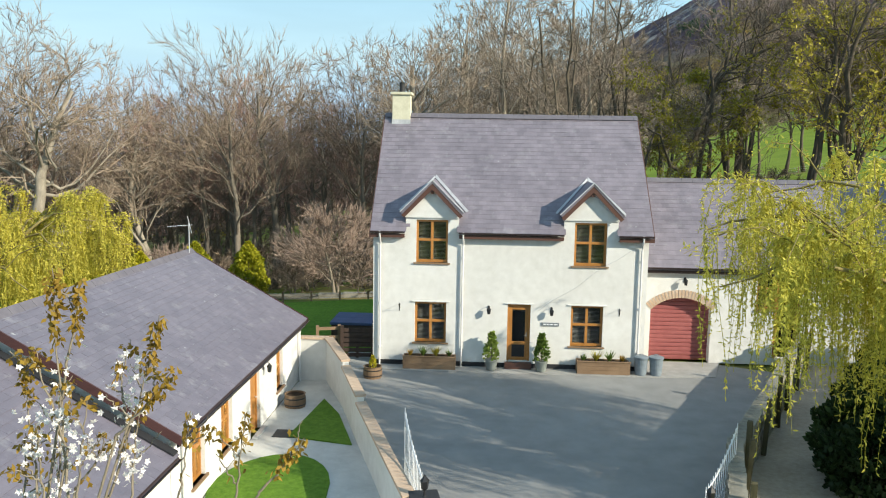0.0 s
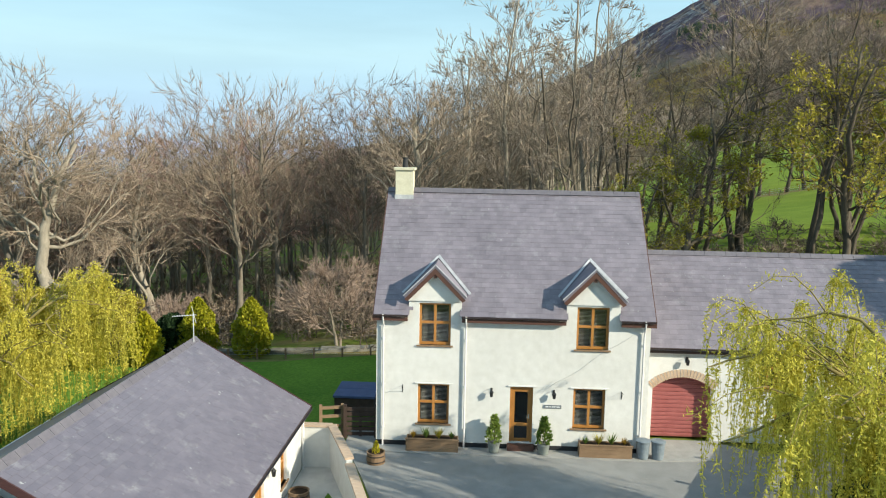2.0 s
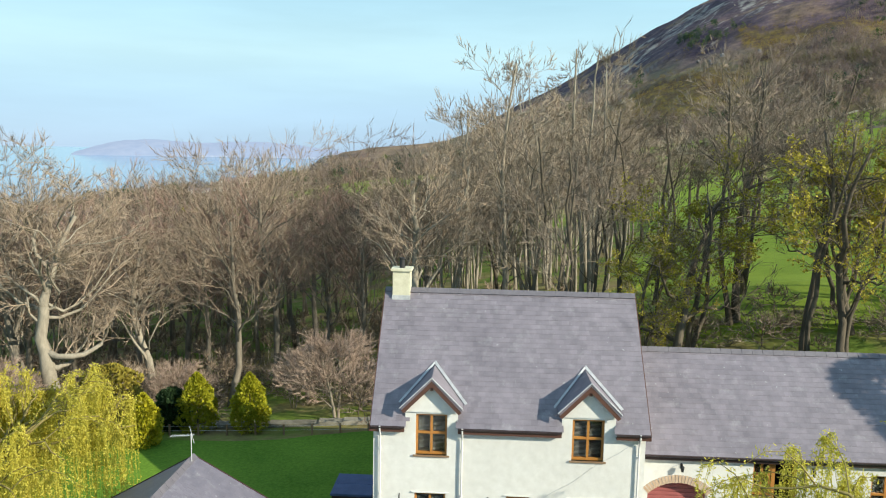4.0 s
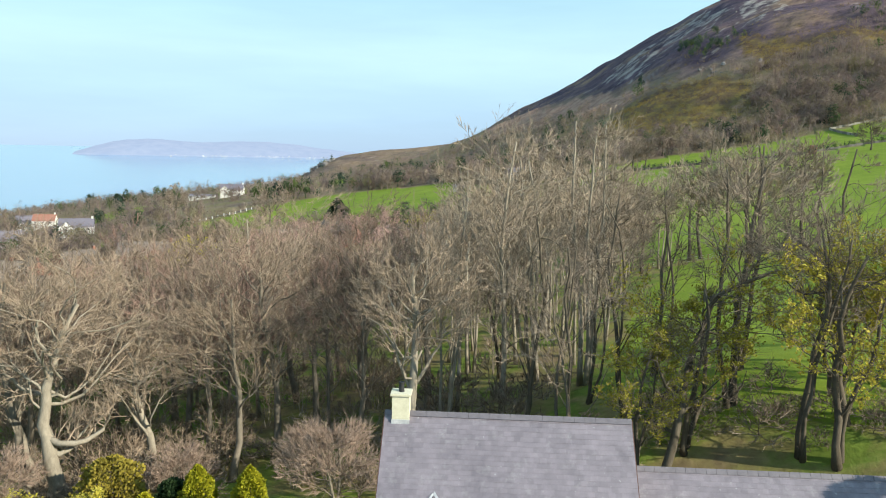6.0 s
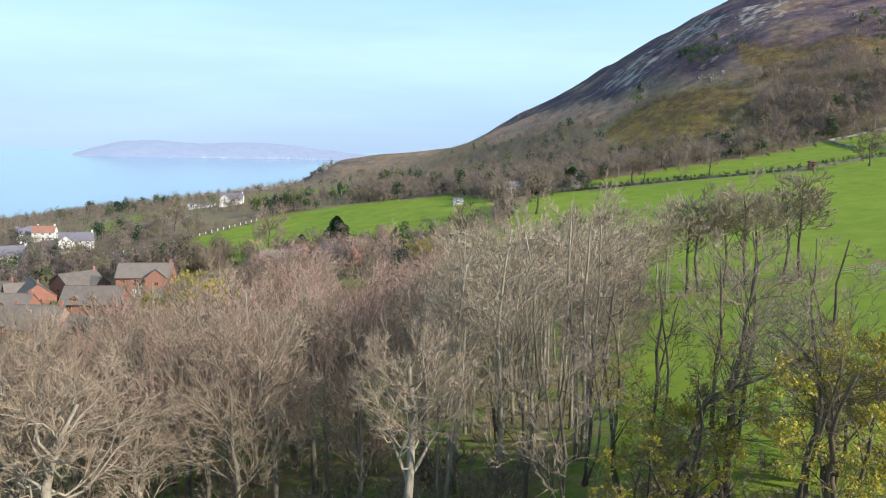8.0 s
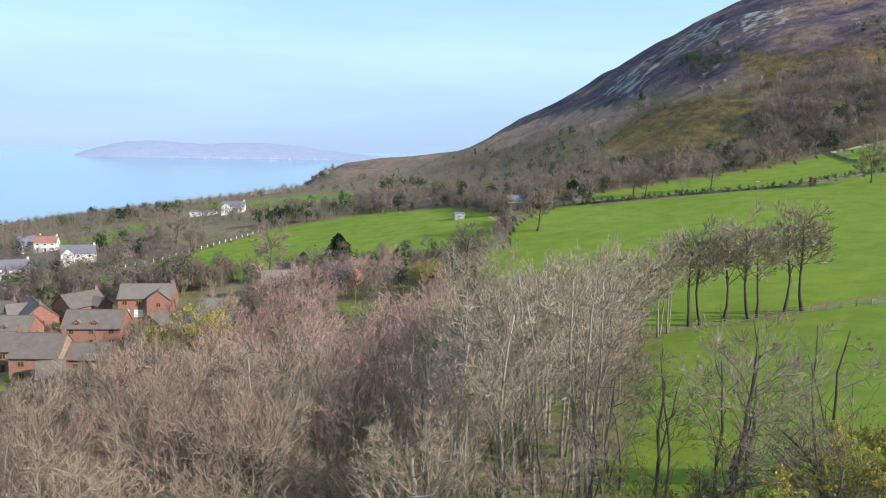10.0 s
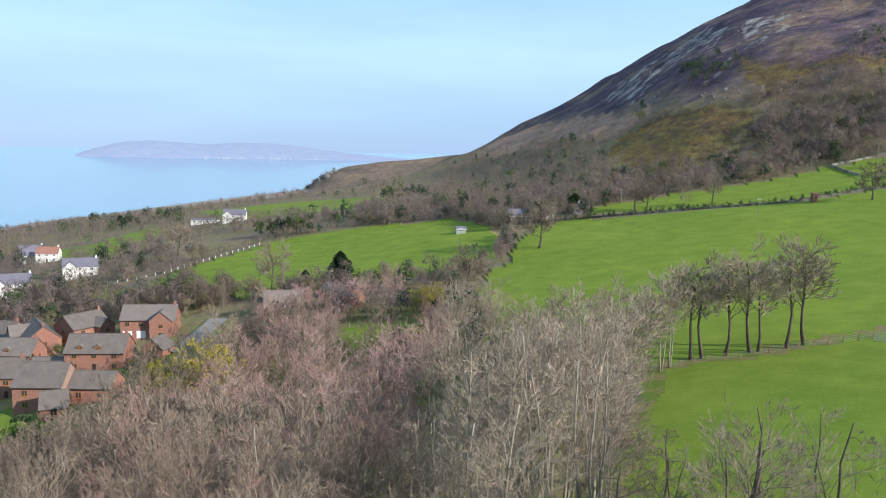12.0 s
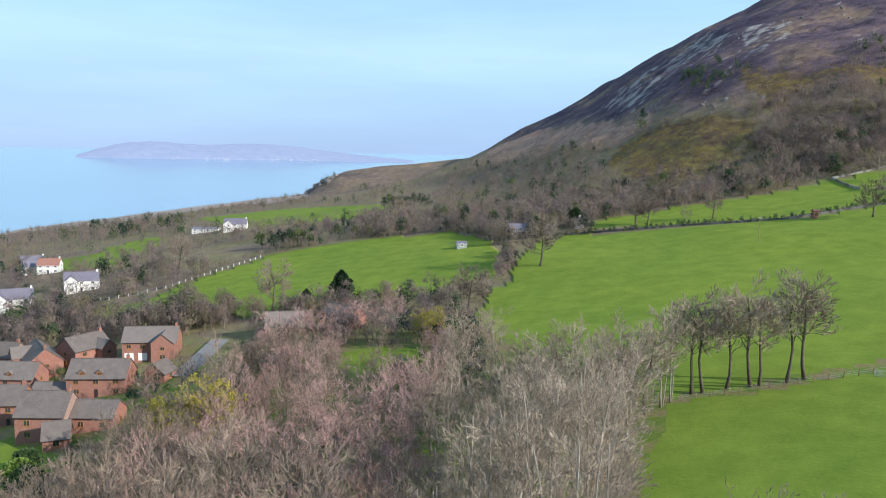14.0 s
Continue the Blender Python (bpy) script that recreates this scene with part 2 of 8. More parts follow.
GREYBIN = surface("galvanised_blue", (0.16, 0.20, 0.235), (0.27, 0.32, 0.36), 6, 0.45, 0.5, relief=0.02, metal=0.2)
TUBCOVER = surface("blue_cover", (0.05, 0.075, 0.17), (0.08, 0.115, 0.24), 3, 0.6, 0.3)
SOIL = surface("soil", (0.03, 0.02, 0.014), (0.07, 0.05, 0.035), 10, 0.95, 0.1, relief=0.6)
GRAVEL = surface("pale_gravel", (0.33, 0.28, 0.22), (0.52, 0.45, 0.37), 6, 0.95, 0.15, fine=70, relief=0.8)
GLASS, gnt, gb = material("window_glass", 0.02, 0.0, 0.5)
gb.inputs["Base Color"].default_value = (0.75, 0.82, 0.84, 1)
gb.inputs["Transmission Weight"].default_value = 1.0
gb.inputs["IOR"].default_value = 1.45


def bark(name, c1, c2):
    return surface(name, c1, c2, 5, 0.9, 0.15, fine=30, relief=0.8, stretch=(1, 1, 0.25), big=0.5)


def foliage(name, c1, c2, trans=0.3, rough=0.6):
    m, nt, b = material(name, rough, 0.0, 0.25)
    g = nt.nodes.new("ShaderNodeNewGeometry")
    o = nt.nodes.new("ShaderNodeObjectInfo")
    n = noise_node(nt, 0.7, 3, 0.6)
    f = math_node(nt, 'ADD', math_node(nt, 'MULTIPLY', g.outputs["Random Per Island"], 0.4), math_node(nt, 'MULTIPLY', n, 0.6))
    f = math_node(nt, 'ADD', f, math_node(nt, 'MULTIPLY', math_node(nt, 'SUBTRACT', o.outputs["Random"], 0.5), 0.6))
    col = ramp(nt, f, [(0.2, c1), (0.8, c2)])
    nt.links.new(col, b.inputs["Base Color"])
    if trans:
        t = nt.nodes.new("ShaderNodeBsdfTranslucent")
        nt.links.new(col, t.inputs[0])
        mx = nt.nodes.new("ShaderNodeMixShader")
        mx.inputs[0].default_value = trans
        nt.links.new(b.outputs[0], mx.inputs[1])
        nt.links.new(t.outputs[0], mx.inputs[2])
        nt.links.new(mx.outputs[0], nt.nodes["Material Output"].inputs[0])
    return m


BARK_GREY = bark("bark_grey", (0.16, 0.135, 0.105), (0.32, 0.275, 0.215))
BARK_PALE = bark("bark_pale", (0.19, 0.165, 0.13), (0.39, 0.345, 0.28))
BARK_OAK = bark("bark_oak", (0.105, 0.09, 0.072), (0.27, 0.235, 0.19))
BARK_WILLOW = bark("bark_willow", (0.16, 0.13, 0.05), (0.33, 0.27, 0.11))
BARK_DARK = bark("bark_dark", (0.06, 0.05, 0.04), (0.16, 0.135, 0.10))
BARK_MOSS = bark("bark_mossy", (0.05, 0.05, 0.026), (0.15, 0.125, 0.075))
TWIG_GREY = foliage("twigs_grey", (0.21, 0.165, 0.125), (0.42, 0.34, 0.26), 0.0, 0.8)
TWIG_BROWN = foliage("twigs_brown", (0.14, 0.104, 0.078), (0.32, 0.247, 0.185), 0.0, 0.8)
TWIG_RED = foliage("twigs_red", (0.21, 0.128, 0.104), (0.4, 0.265, 0.22), 0.0, 0.8)
TWIG_BUSH = foliage("twigs_bush", (0.19, 0.135, 0.108), (0.36, 0.268, 0.215), 0.0, 0.8)
LEAF_BUD = foliage("young_leaves", (0.25, 0.23, 0.03), (0.47, 0.40, 0.06), 0.35)
LEAF_WILLOW = foliage("willow_leaves", (0.28, 0.27, 0.035), (0.58, 0.52, 0.09), 0.4)
LEAF_WILLOW_Y = foliage("willow_leaves_yellow", (0.36, 0.32, 0.04), (0.70, 0.60, 0.12), 0.4)
LEAF_GOLD = foliage("golden_conifer", (0.22, 0.225, 0.014), (0.52, 0.45, 0.035), 0.15)
TWIG_FAR = foliage("twigs_far", (0.15, 0.108, 0.082), (0.32, 0.24, 0.18), 0.0, 0.8)
TWIG_FARRED = foliage("twigs_far_red", (0.26, 0.16, 0.14), (0.46, 0.305, 0.272), 0.0, 0.8)
LEAF_GORSE = foliage("gorse", (0.075, 0.07, 0.018), (0.25, 0.20, 0.03), 0.0, 0.8)
TWIG_DARK = foliage("twigs_dark", (0.115, 0.09, 0.072), (0.285, 0.225, 0.175), 0.0, 0.8)
DARKSTONE = surface("dark_field_stone", (0.07, 0.068, 0.062), (0.16, 0.155, 0.14), 3, 0.9, 0.2, fine=25, relief=0.6, island=0.5)
LEAF_DARK = foliage("dark_evergreen", (0.012, 0.03, 0.012), (0.045, 0.08, 0.028), 0.1)
LEAF_IVY = foliage("ivy", (0.012, 0.028, 0.008), (0.05, 0.085, 0.02), 0.1)
LEAF_SHRUB = foliage("shrub_green", (0.06, 0.11, 0.02), (0.17, 0.25, 0.05), 0.2)
LEAF_POT = foliage("pot_shrub_green", (0.10, 0.165, 0.03), (0.27, 0.34, 0.075), 0.25)
LEAF_BRONZE = foliage("bronze_leaves", (0.25, 0.155, 0.025), (0.46, 0.32, 0.06), 0.35)
BLOSSOM = foliage("blossom", (0.75, 0.70, 0.68), (0.88, 0.85, 0.84), 0.3)


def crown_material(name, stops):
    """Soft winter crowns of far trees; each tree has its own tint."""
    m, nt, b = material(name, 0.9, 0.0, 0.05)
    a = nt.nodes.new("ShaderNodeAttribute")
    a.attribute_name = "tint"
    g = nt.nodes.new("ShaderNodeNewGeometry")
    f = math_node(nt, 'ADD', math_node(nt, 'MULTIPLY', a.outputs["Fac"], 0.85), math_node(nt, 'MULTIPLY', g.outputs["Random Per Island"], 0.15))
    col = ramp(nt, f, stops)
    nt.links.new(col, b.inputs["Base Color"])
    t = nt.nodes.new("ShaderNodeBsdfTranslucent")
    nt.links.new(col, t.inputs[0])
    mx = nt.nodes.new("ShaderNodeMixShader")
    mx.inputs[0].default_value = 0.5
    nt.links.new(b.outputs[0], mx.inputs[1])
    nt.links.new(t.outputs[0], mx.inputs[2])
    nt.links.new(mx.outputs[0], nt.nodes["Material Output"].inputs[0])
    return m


# bare and evergreen crowns lightened and greyed: distance haze put into their colour
CROWN_BARE = crown_material("far_hazed_crowns", [(0.05, (0.17, 0.135, 0.125)), (0.3, (0.27, 0.20, 0.185)), (0.5, (0.235, 0.195, 0.16)), (0.7, (0.28, 0.21, 0.178)), (0.86, (0.21, 0.188, 0.115)), (0.97, (0.24, 0.21, 0.11))])
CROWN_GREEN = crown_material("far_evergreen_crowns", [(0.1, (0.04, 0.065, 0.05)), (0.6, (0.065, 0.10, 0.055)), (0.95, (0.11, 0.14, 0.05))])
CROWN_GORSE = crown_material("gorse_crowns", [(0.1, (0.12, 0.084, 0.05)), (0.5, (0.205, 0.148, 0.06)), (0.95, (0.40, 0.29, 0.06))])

# ---- ground: one sheet, a terrace for the house, fields rising to a mountain, falling to the sea ----
SEA = -72.0
GY = [-400, -60, 15, 43, 110, 170, 240, 290, 350, 500, 1000, 1600, 2600]
GC = [-4, 0, 0, -1, -3.6, -2, 3, 6, 10, 13, 20, -12, -90]


def sstep(a, b, x):
    t = np.clip((np.asarray(x, float) - a) / (b - a), 0, 1)
    return t * t * (3 - 2 * t)


def smax(a, b, k):
    h = np.clip(0.5 + 0.5 * (a - b) / k, 0, 1)
    return b + (a - b) * h + k * h * (1 - h)


def smin(a, b, k):
    return -smax(-a, -b, k)


def wob(x, y, s, seed=0.0):
    """Cheap smooth undulation in about -1..1."""
    return (np.sin(x / s + 1.7 * np.sin(y / (1.7 * s) + seed)) + np.sin(y / (0.8 * s) - 1.3 * np.sin(x / (1.3 * s) + 2 * seed)) + np.sin((x + y) / (0.6 * s) + seed)) / 3


def height(x, y):
    x, y = np.asarray(x, float), np.asarray(y, float)
    base = 0.15 * x + np.interp(y, GY, GC)
    base = base + 3.2 * np.exp(-((x - 24) / 16) ** 2 - ((y - 27) / 13) ** 2)
    base = base + 0.6 * wob(x, y, 23, 1.0) * sstep(25, 60, y) + 2.0 * wob(x, y, 90, 2.0) * sstep(150, 500, y)
    terrace = sstep(-42, -24, x) * (1 - sstep(17, 34, x + 0.4 * y)) * (1 - sstep(9, 24, y))
    base = base * (1 - terrace)
    base = base - 0.08 * sstep(0.5, 0.9, terrace)
    # the mountain: a steep flank over a wooded foot, its crest some 850 m off
    flank = np.interp(x, [-300, -31, 14, 98, 134, 222, 322, 900], [-75, 33, 56, 100, 126, 180, 224, 610])
    flank = flank + np.where(y < 850, 0.13 * (y - 850), -0.32 * (y - 850)) + 4 * wob(x, y, 60, 0.3) * sstep(20, 120, x) + 2.0 * wob(x, y, 21, 0.9)
    foot = 34 + 0.36 * (y - 362) + 0.26 * (x - 150) + 3 * wob(x, y, 40, 1.9) + 10 * np.exp(-((x - 215) / 60) ** 2 - ((y - 520) / 70) ** 2)
    rough = sstep(350, 420, y) * (2.0 * wob(x, y, 11, 3.3) + 1.3 * wob(x, y, 6.5, 0.7))
    hill = smin(flank + 0.7 * rough, foot + 1.3 * rough, 25)
    hill = np.where(y > 250, hill, -200)
    z = smax(base, hill, 10)
    # headland that runs out from the mountain's foot to a cliff over the sea
    crest = np.interp(x, [-290, -262, -236, -230, -211, -189, -151, -113, -31, 60], [-150, -80, -34, -8, 7, 15.5, 20, 24, 34, 45])
    head = crest - np.abs(y - 1010) * 0.16 + 1.6 * wob(x, y, 28, 0.5)
    z = np.where((x < 120) & (y > 700), smax(z, head, 5), z)
    return z


def gz(x, y):
    return float(height(x, y))


def inside(poly, x, y):
    """Points in a polygon."""
    c = np.zeros(np.shape(x), bool)
    j = len(poly) - 1
    for i in range(len(poly)):
        xi, yi = poly[i]
        xj, yj = poly[j]
        hit = ((yi > y) != (yj > y)) & (x < (xj - xi) * (y - yi) / (yj - yi + 1e-9) + xi)
        c ^= hit
        j = i
    return c


FIELDS = [
    [(13, 22), (17, 40), (22, 65), (28, 85), (37, 107), (66, 109), (85, 111), (150, 124), (150, 12), (44, 11), (34, 14), (24, 17)],  # beside the wood
    [(-1, 178), (2, 200), (6, 216), (11, 223), (14, 247), (24, 287), (36, 292), (79, 281), (115, 267), (146, 272), (200, 268), (190, 130), (78, 116), (48, 111), (38, 110), (30, 122), (12, 150)],
    [(-128, 282), (-100, 337), (-58, 346), (-13, 340), (5, 301), (8.5, 265), (7, 233), (-8, 226), (-44, 217), (-76, 217), (-97, 232)],  # left of the hedge
    [(47, 300), (80, 285), (115, 272), (146, 277), (172, 276), (172, 300), (165, 348), (130, 337), (90, 330), (50, 318)],  # below the mountain
    [(167, 347), (189, 349), (225, 345), (210, 316), (174, 314), (164, 318)],
    [(-276, 699), (-207, 710), (-150, 659), (-67, 560), (-62, 487), (-107, 466), (-143, 487), (-172, 502)],  # far, towards the headland
    [(-32, 167), (-19, 166), (-8.5, 154), (-9, 141), (-28, 147)],  # clearing in the wood
    [(-112, 105), (-82, 106), (-85, 117), (-112, 128)],
    [(-152, 268), (-129, 253), (-101, 233), (-111, 222), (-150, 250)],
    [(-256, 478), (-238, 514), (-210, 477), (-206, 410), (-236, 435)],  # small paddocks among the village trees
    [(-266, 436), (-244, 457), (-194, 388), (-197, 366), (-223, 370)],
    [(-135, 250), (-126, 278), (-112, 257), (-106, 229), (-123, 235)],
]


# cover of the mountainside and the shore, in plan
GORSE = [[(76, 459), (93, 502), (116, 508), (135, 481), (160, 439), (155, 414), (126, 396), (104, 388), (79, 413)],
         [(176, 528), (200, 500), (219, 479), (245, 451), (260, 425), (236, 440), (212, 459), (185, 457), (163, 460)]]
BRACKEN = [(-30, 800), (30, 800), (74, 709), (93, 618), (120, 540), (108, 515), (85, 520), (48, 611), (10, 700)]
SCREE = [[(108, 700), (132, 735), (165, 745), (215, 770), (214, 660), (158, 625), (118, 590)], [(190, 560), (214, 650), (250, 690), (250, 636), (200, 548)]]
BEACH = [(-1000, 1250), (-800, 900), (-625, 905), (-476, 852), (-390, 893), (-306, 930), (-238, 830), (-205, 880), (-235, 960), (-300, 1100), (-500, 1350)]


def ground_mesh():
    cx, cy = 3.5, -27.0
    ang = np.concatenate([np.linspace(-math.pi, -0.72, 30, endpoint=False), np.linspace(-0.72, 0.72, 320, endpoint=False), np.linspace(0.72, math.pi, 30)])
    rad = np.concatenate([[0.5, 6, 12, 18], np.linspace(22, 70, 50, endpoint=False), 70 * (2900 / 70) ** np.linspace(0, 1, 190)])
    A, R = np.meshgrid(ang, rad)
    X, Y = cx + R * np.sin(A), cy + R * np.cos(A)
    Z = height(X, Y)
    Z = np.maximum(Z, SEA - 6)
    nr, na = X.shape
    verts = np.stack([X.ravel(), Y.ravel(), Z.ravel()], 1)
    idx = np.arange(nr * na).reshape(nr, na)
    quads = np.stack([idx[:-1, :-1], idx[:-1, 1:], idx[1:, 1:], idx[1:, :-1]], -1).reshape(-1, 4)
    me = bpy.data.meshes.new("ground")
    me.from_pydata(verts.tolist(), [], quads[:, ::-1].tolist())
    x, y, z = verts.T
    jx, jy = x + 1.5 * wob(x, y, 5, 0.2), y + 1.5 * wob(x, y, 6, 1.2)
    field = np.zeros(len(x))
    for p in FIELDS:
        field = np.maximum(field, inside(p, jx, jy).astype(float))
    near = (x > -40) & (x < 30) & (y > -60) & (y < 11 + 0.02 * x)
    field = np.maximum(field, near * 0.55)
    hillm = sstep(4, 30, z - (0.15 * x + np.interp(y, GY, GC))) * (y > 250)
    hillm = np.maximum(hillm, sstep(150, 215, y) * 0.85)
    moor = hillm * sstep(58, 84, z + 9 * wob(x, y, 30, 0.8) + 0.05 * (y - 560) - 0.09 * np.maximum(x - 120, 0))
    moor = np.maximum(moor, ((x < 10) & (y > 840) & (z > SEA + 45)) * (0.75 + 0.2 * wob(x, y, 30, 2.1)))
    wx, wy = x + 9 * wob(x, y, 16, 0.4) + 4 * wob(x, y, 6, 1.1), y + 14 * wob(x, y, 19, 2.4) + 6 * wob(x, y, 7, 0.6)

    def zone(*polys):
        return np.max([inside(q, wx, wy).astype(float) for q in polys], axis=0)
    gorse = zone(*GORSE)
    bracken = np.maximum(zone(BRACKEN), ((x < 0) & (y > 840) & (z > SEA + 40)) * (0.22 + 0.2 * wob(x, y, 22, 1.3)))
    scree = zone(*SCREE)
    beach = inside(BEACH, x, y).astype(float) * (z < -12)
    for nm, val in (("field", field), ("hill", hillm), ("moor", moor), ("gorse", gorse), ("bracken", bracken), ("scree", scree), ("beach", beach)):
        a = me.attributes.new(nm, 'FLOAT', 'POINT')
        a.data.foreach_set("value", val.astype(np.float32))
    me.polygons.foreach_set("use_smooth", [True] * len(me.polygons))
    me.update()
    return me


def ground_material():
    m, nt, b = material("ground", 0.95, 0.0, 0.1)

    def attr(n):
        a = nt.nodes.new("ShaderNodeAttribute")
        a.attribute_name = n
        return a.outputs["Fac"]
    n_fine = noise_node(nt, 1.3, 6, 0.65)
    n_mid = noise_node(nt, 0.16, 5, 0.6)
    n_big = noise_node(nt, 0.022, 5, 0.6)
    tcs = nt.nodes.new("ShaderNodeTexCoord")
    turned, drawn = nt.nodes.new("ShaderNodeMapping"), nt.nodes.new("ShaderNodeMapping")
    turned.inputs["Rotation"].default_value = (0, 0, radians(-48))
    drawn.inputs["Scale"].default_value = (0.35, 1.8, 0.3)
    nt.links.new(tcs.outputs["Object"], turned.inputs[0])
    nt.links.new(turned.outputs[0], drawn.inputs[0])
    streak = add(nt, "ShaderNodeTexNoise", Scale=0.05, Detail=6, Roughness=0.66)
    nt.links.new(drawn.outputs[0], streak.inputs[0])
    n_streak = streak.outputs[0]
    n_rock = noise_node(nt, 0.10, 8, 0.78)
    litter = ramp(nt, n_mid, [(0.34, (0.20, 0.15, 0.09)), (0.47, (0.21, 0.19, 0.075)), (0.57, (0.13, 0.185, 0.035))])
    litter = mixc(nt, 0.5, litter, ramp(nt, n_fine, [(0.3, (0.4, 0.38, 0.36)), (0.7, (1.25, 1.2, 1.1))]), 'MULTIPLY')
    grass = ramp(nt, n_mid, [(0.3, (0.125, 0.182, 0.022)), (0.7, (0.185, 0.245, 0.034))])
    grass = mixc(nt, 0.6, grass, ramp(nt, n_big, [(0.3, (0.74, 0.85, 0.8)), (0.5, (1.0, 1.0, 1.0)), (0.7, (1.2, 1.1, 1.05))]), 'MULTIPLY')
    grass = mixc(nt, 0.3, grass, ramp(nt, n_fine, [(0.3, (0.6, 0.65, 0.6)), (0.7, (1.15, 1.1, 1.0))]), 'MULTIPLY')
    # scrub kept pale and mauve: distance haze put into its base colour
    scrub = ramp(nt, n_big, [(0.34, (0.19, 0.135, 0.118)), (0.45, (0.22, 0.168, 0.125)), (0.52, (0.195, 0.172, 0.095)), (0.58, (0.23, 0.18, 0.12)), (0.64, (0.21, 0.155, 0.122)), (0.72, (0.175, 0.165, 0.085))])
    scrub = mixc(nt, 0.7, scrub, ramp(nt, n_mid, [(0.3, (0.5, 0.48, 0.48)), (0.7, (1.3, 1.25, 1.2))]), 'MULTIPLY')
    fern = ramp(nt, n_rock, [(0.36, (0.19, 0.115, 0.09)), (0.5, (0.34, 0.205, 0.15)), (0.66, (0.43, 0.30, 0.205))])
    furze = ramp(nt, n_mid, [(0.36, (0.075, 0.048, 0.038)), (0.47, (0.125, 0.085, 0.055)), (0.53, (0.13, 0.094, 0.048)), (0.62, (0.205, 0.145, 0.06))])
    heath = ramp(nt, n_big, [(0.35, (0.058, 0.044, 0.066)), (0.52, (0.105, 0.076, 0.09)), (0.66, (0.21, 0.145, 0.105))])
    heath = mixc(nt, 0.85, heath, ramp(nt, n_rock, [(0.36, (0.4, 0.4, 0.42)), (0.5, (1.0, 0.97, 0.97)), (0.64, (1.6, 1.5, 1.4))]), 'MULTIPLY')
    stones = math_node(nt, 'ADD', math_node(nt, 'MULTIPLY', n_streak, 0.55), math_node(nt, 'MULTIPLY', n_rock, 0.45))
    stones = math_node(nt, 'ADD', stones, math_node(nt, 'MULTIPLY', attr("scree"), 0.085))
    scree = ramp(nt, stones, [(0.585, (0.0, 0.0, 0.0)), (0.63, (0.7, 0.7, 0.7)), (0.7, (1.0, 1.0, 1.0))])
    heath = mixc(nt, scree, heath, ramp(nt, n_rock, [(0.35, (0.19, 0.17, 0.16)), (0.6, (0.38, 0.345, 0.31))]))
    field = attr("field")
    soft = math_node(nt, 'ADD', field, math_node(nt, 'MULTIPLY', math_node(nt, 'SUBTRACT', n_mid, 0.5), 0.9))
    fmask = ramp(nt, soft, [(0.42, (0, 0, 0)), (0.58, (1, 1, 1))])
    col = mixc(nt, fmask, litter, grass)
    hill = mixc(nt, attr("moor"), scrub, heath)
    hill = mixc(nt, attr("bracken"), hill, fern)
    hill = mixc(nt, attr("gorse"), hill, furze)
    g = nt.nodes.new("ShaderNodeNewGeometry")
    nx = nt.nodes.new("ShaderNodeSeparateXYZ")
    nt.links.new(g.outputs["True Normal"], nx.inputs[0])
    cliff = ramp(nt, nx.outputs[2], [(0.62, (1, 1, 1)), (0.74, (0, 0, 0))])
    hill = mixc(nt, cliff, hill, ramp(nt, n_rock, [(0.35, (0.13, 0.125, 0.13)), (0.65, (0.34, 0.32, 0.31))]))
    hm = math_node(nt, 'MULTIPLY', attr("hill"), math_node(nt, 'SUBTRACT', 1.0, field, True), True)
    col = mixc(nt, hm, col, hill)
    # sand along the shore
    g = nt.nodes.new("ShaderNodeNewGeometry")
    sx = nt.nodes.new("ShaderNodeSeparateXYZ")
    nt.links.new(g.outputs["Position"], sx.inputs[0])
    shore = math_node(nt, 'LESS_THAN', sx.outputs[2], SEA + 6)
    shore = math_node(nt, 'MAXIMUM', shore, attr("beach"))
    col = mixc(nt, shore, col, ramp(nt, n_big, [(0.35, (0.30, 0.24, 0.20)), (0.65, (0.37, 0.31, 0.27))]))
    nt.links.new(col, b.inputs["Base Color"])
    swell = math_node(nt, 'MULTIPLY', math_node(nt, 'ADD', math_node(nt, 'MULTIPLY', n_mid, 1.6), math_node(nt, 'MULTIPLY', n_rock, 2.4)), hm)
    bump(nt, b, math_node(nt, 'ADD', math_node(nt, 'MULTIPLY', n_fine, 0.15), swell), 0.6, 1.0)
    return m


ground_me = ground_mesh()
ground_me.materials.append(ground_material())
ground = tagged(new("ground", ground_me), "grass fields, leaf-strewn wood floor and heather hillside", "ground", kind="structure")

# ---- sea: a sheet out to the horizon ----
def sea_mesh():
    ang = np.linspace(-1.2, 0.9, 60)
    rad = np.concatenate([np.linspace(500, 1800, 14), np.linspace(1900, 4780, 30)])
    A, R = np.meshgrid(ang, rad)
    X, Y = 3.5 + R * np.sin(A), -27 + R * np.cos(A)
    lift = np.clip((R - 1800) / 2980, 0, 1)
    Z = SEA + 84.0 * lift ** 1.5
    nr, na = X.shape
    idx = np.arange(nr * na).reshape(nr, na)
    q = np.stack([idx[:-1, :-1], idx[:-1, 1:], idx[1:, 1:], idx[1:, :-1]], -1).reshape(-1, 4)
    me = bpy.data.meshes.new("sea")
    me.from_pydata(np.stack([X.ravel(), Y.ravel(), Z.ravel()], 1).tolist(), [], q[:, ::-1].tolist())
    me.polygons.foreach_set("use_smooth", [True] * len(me.polygons))
    return me


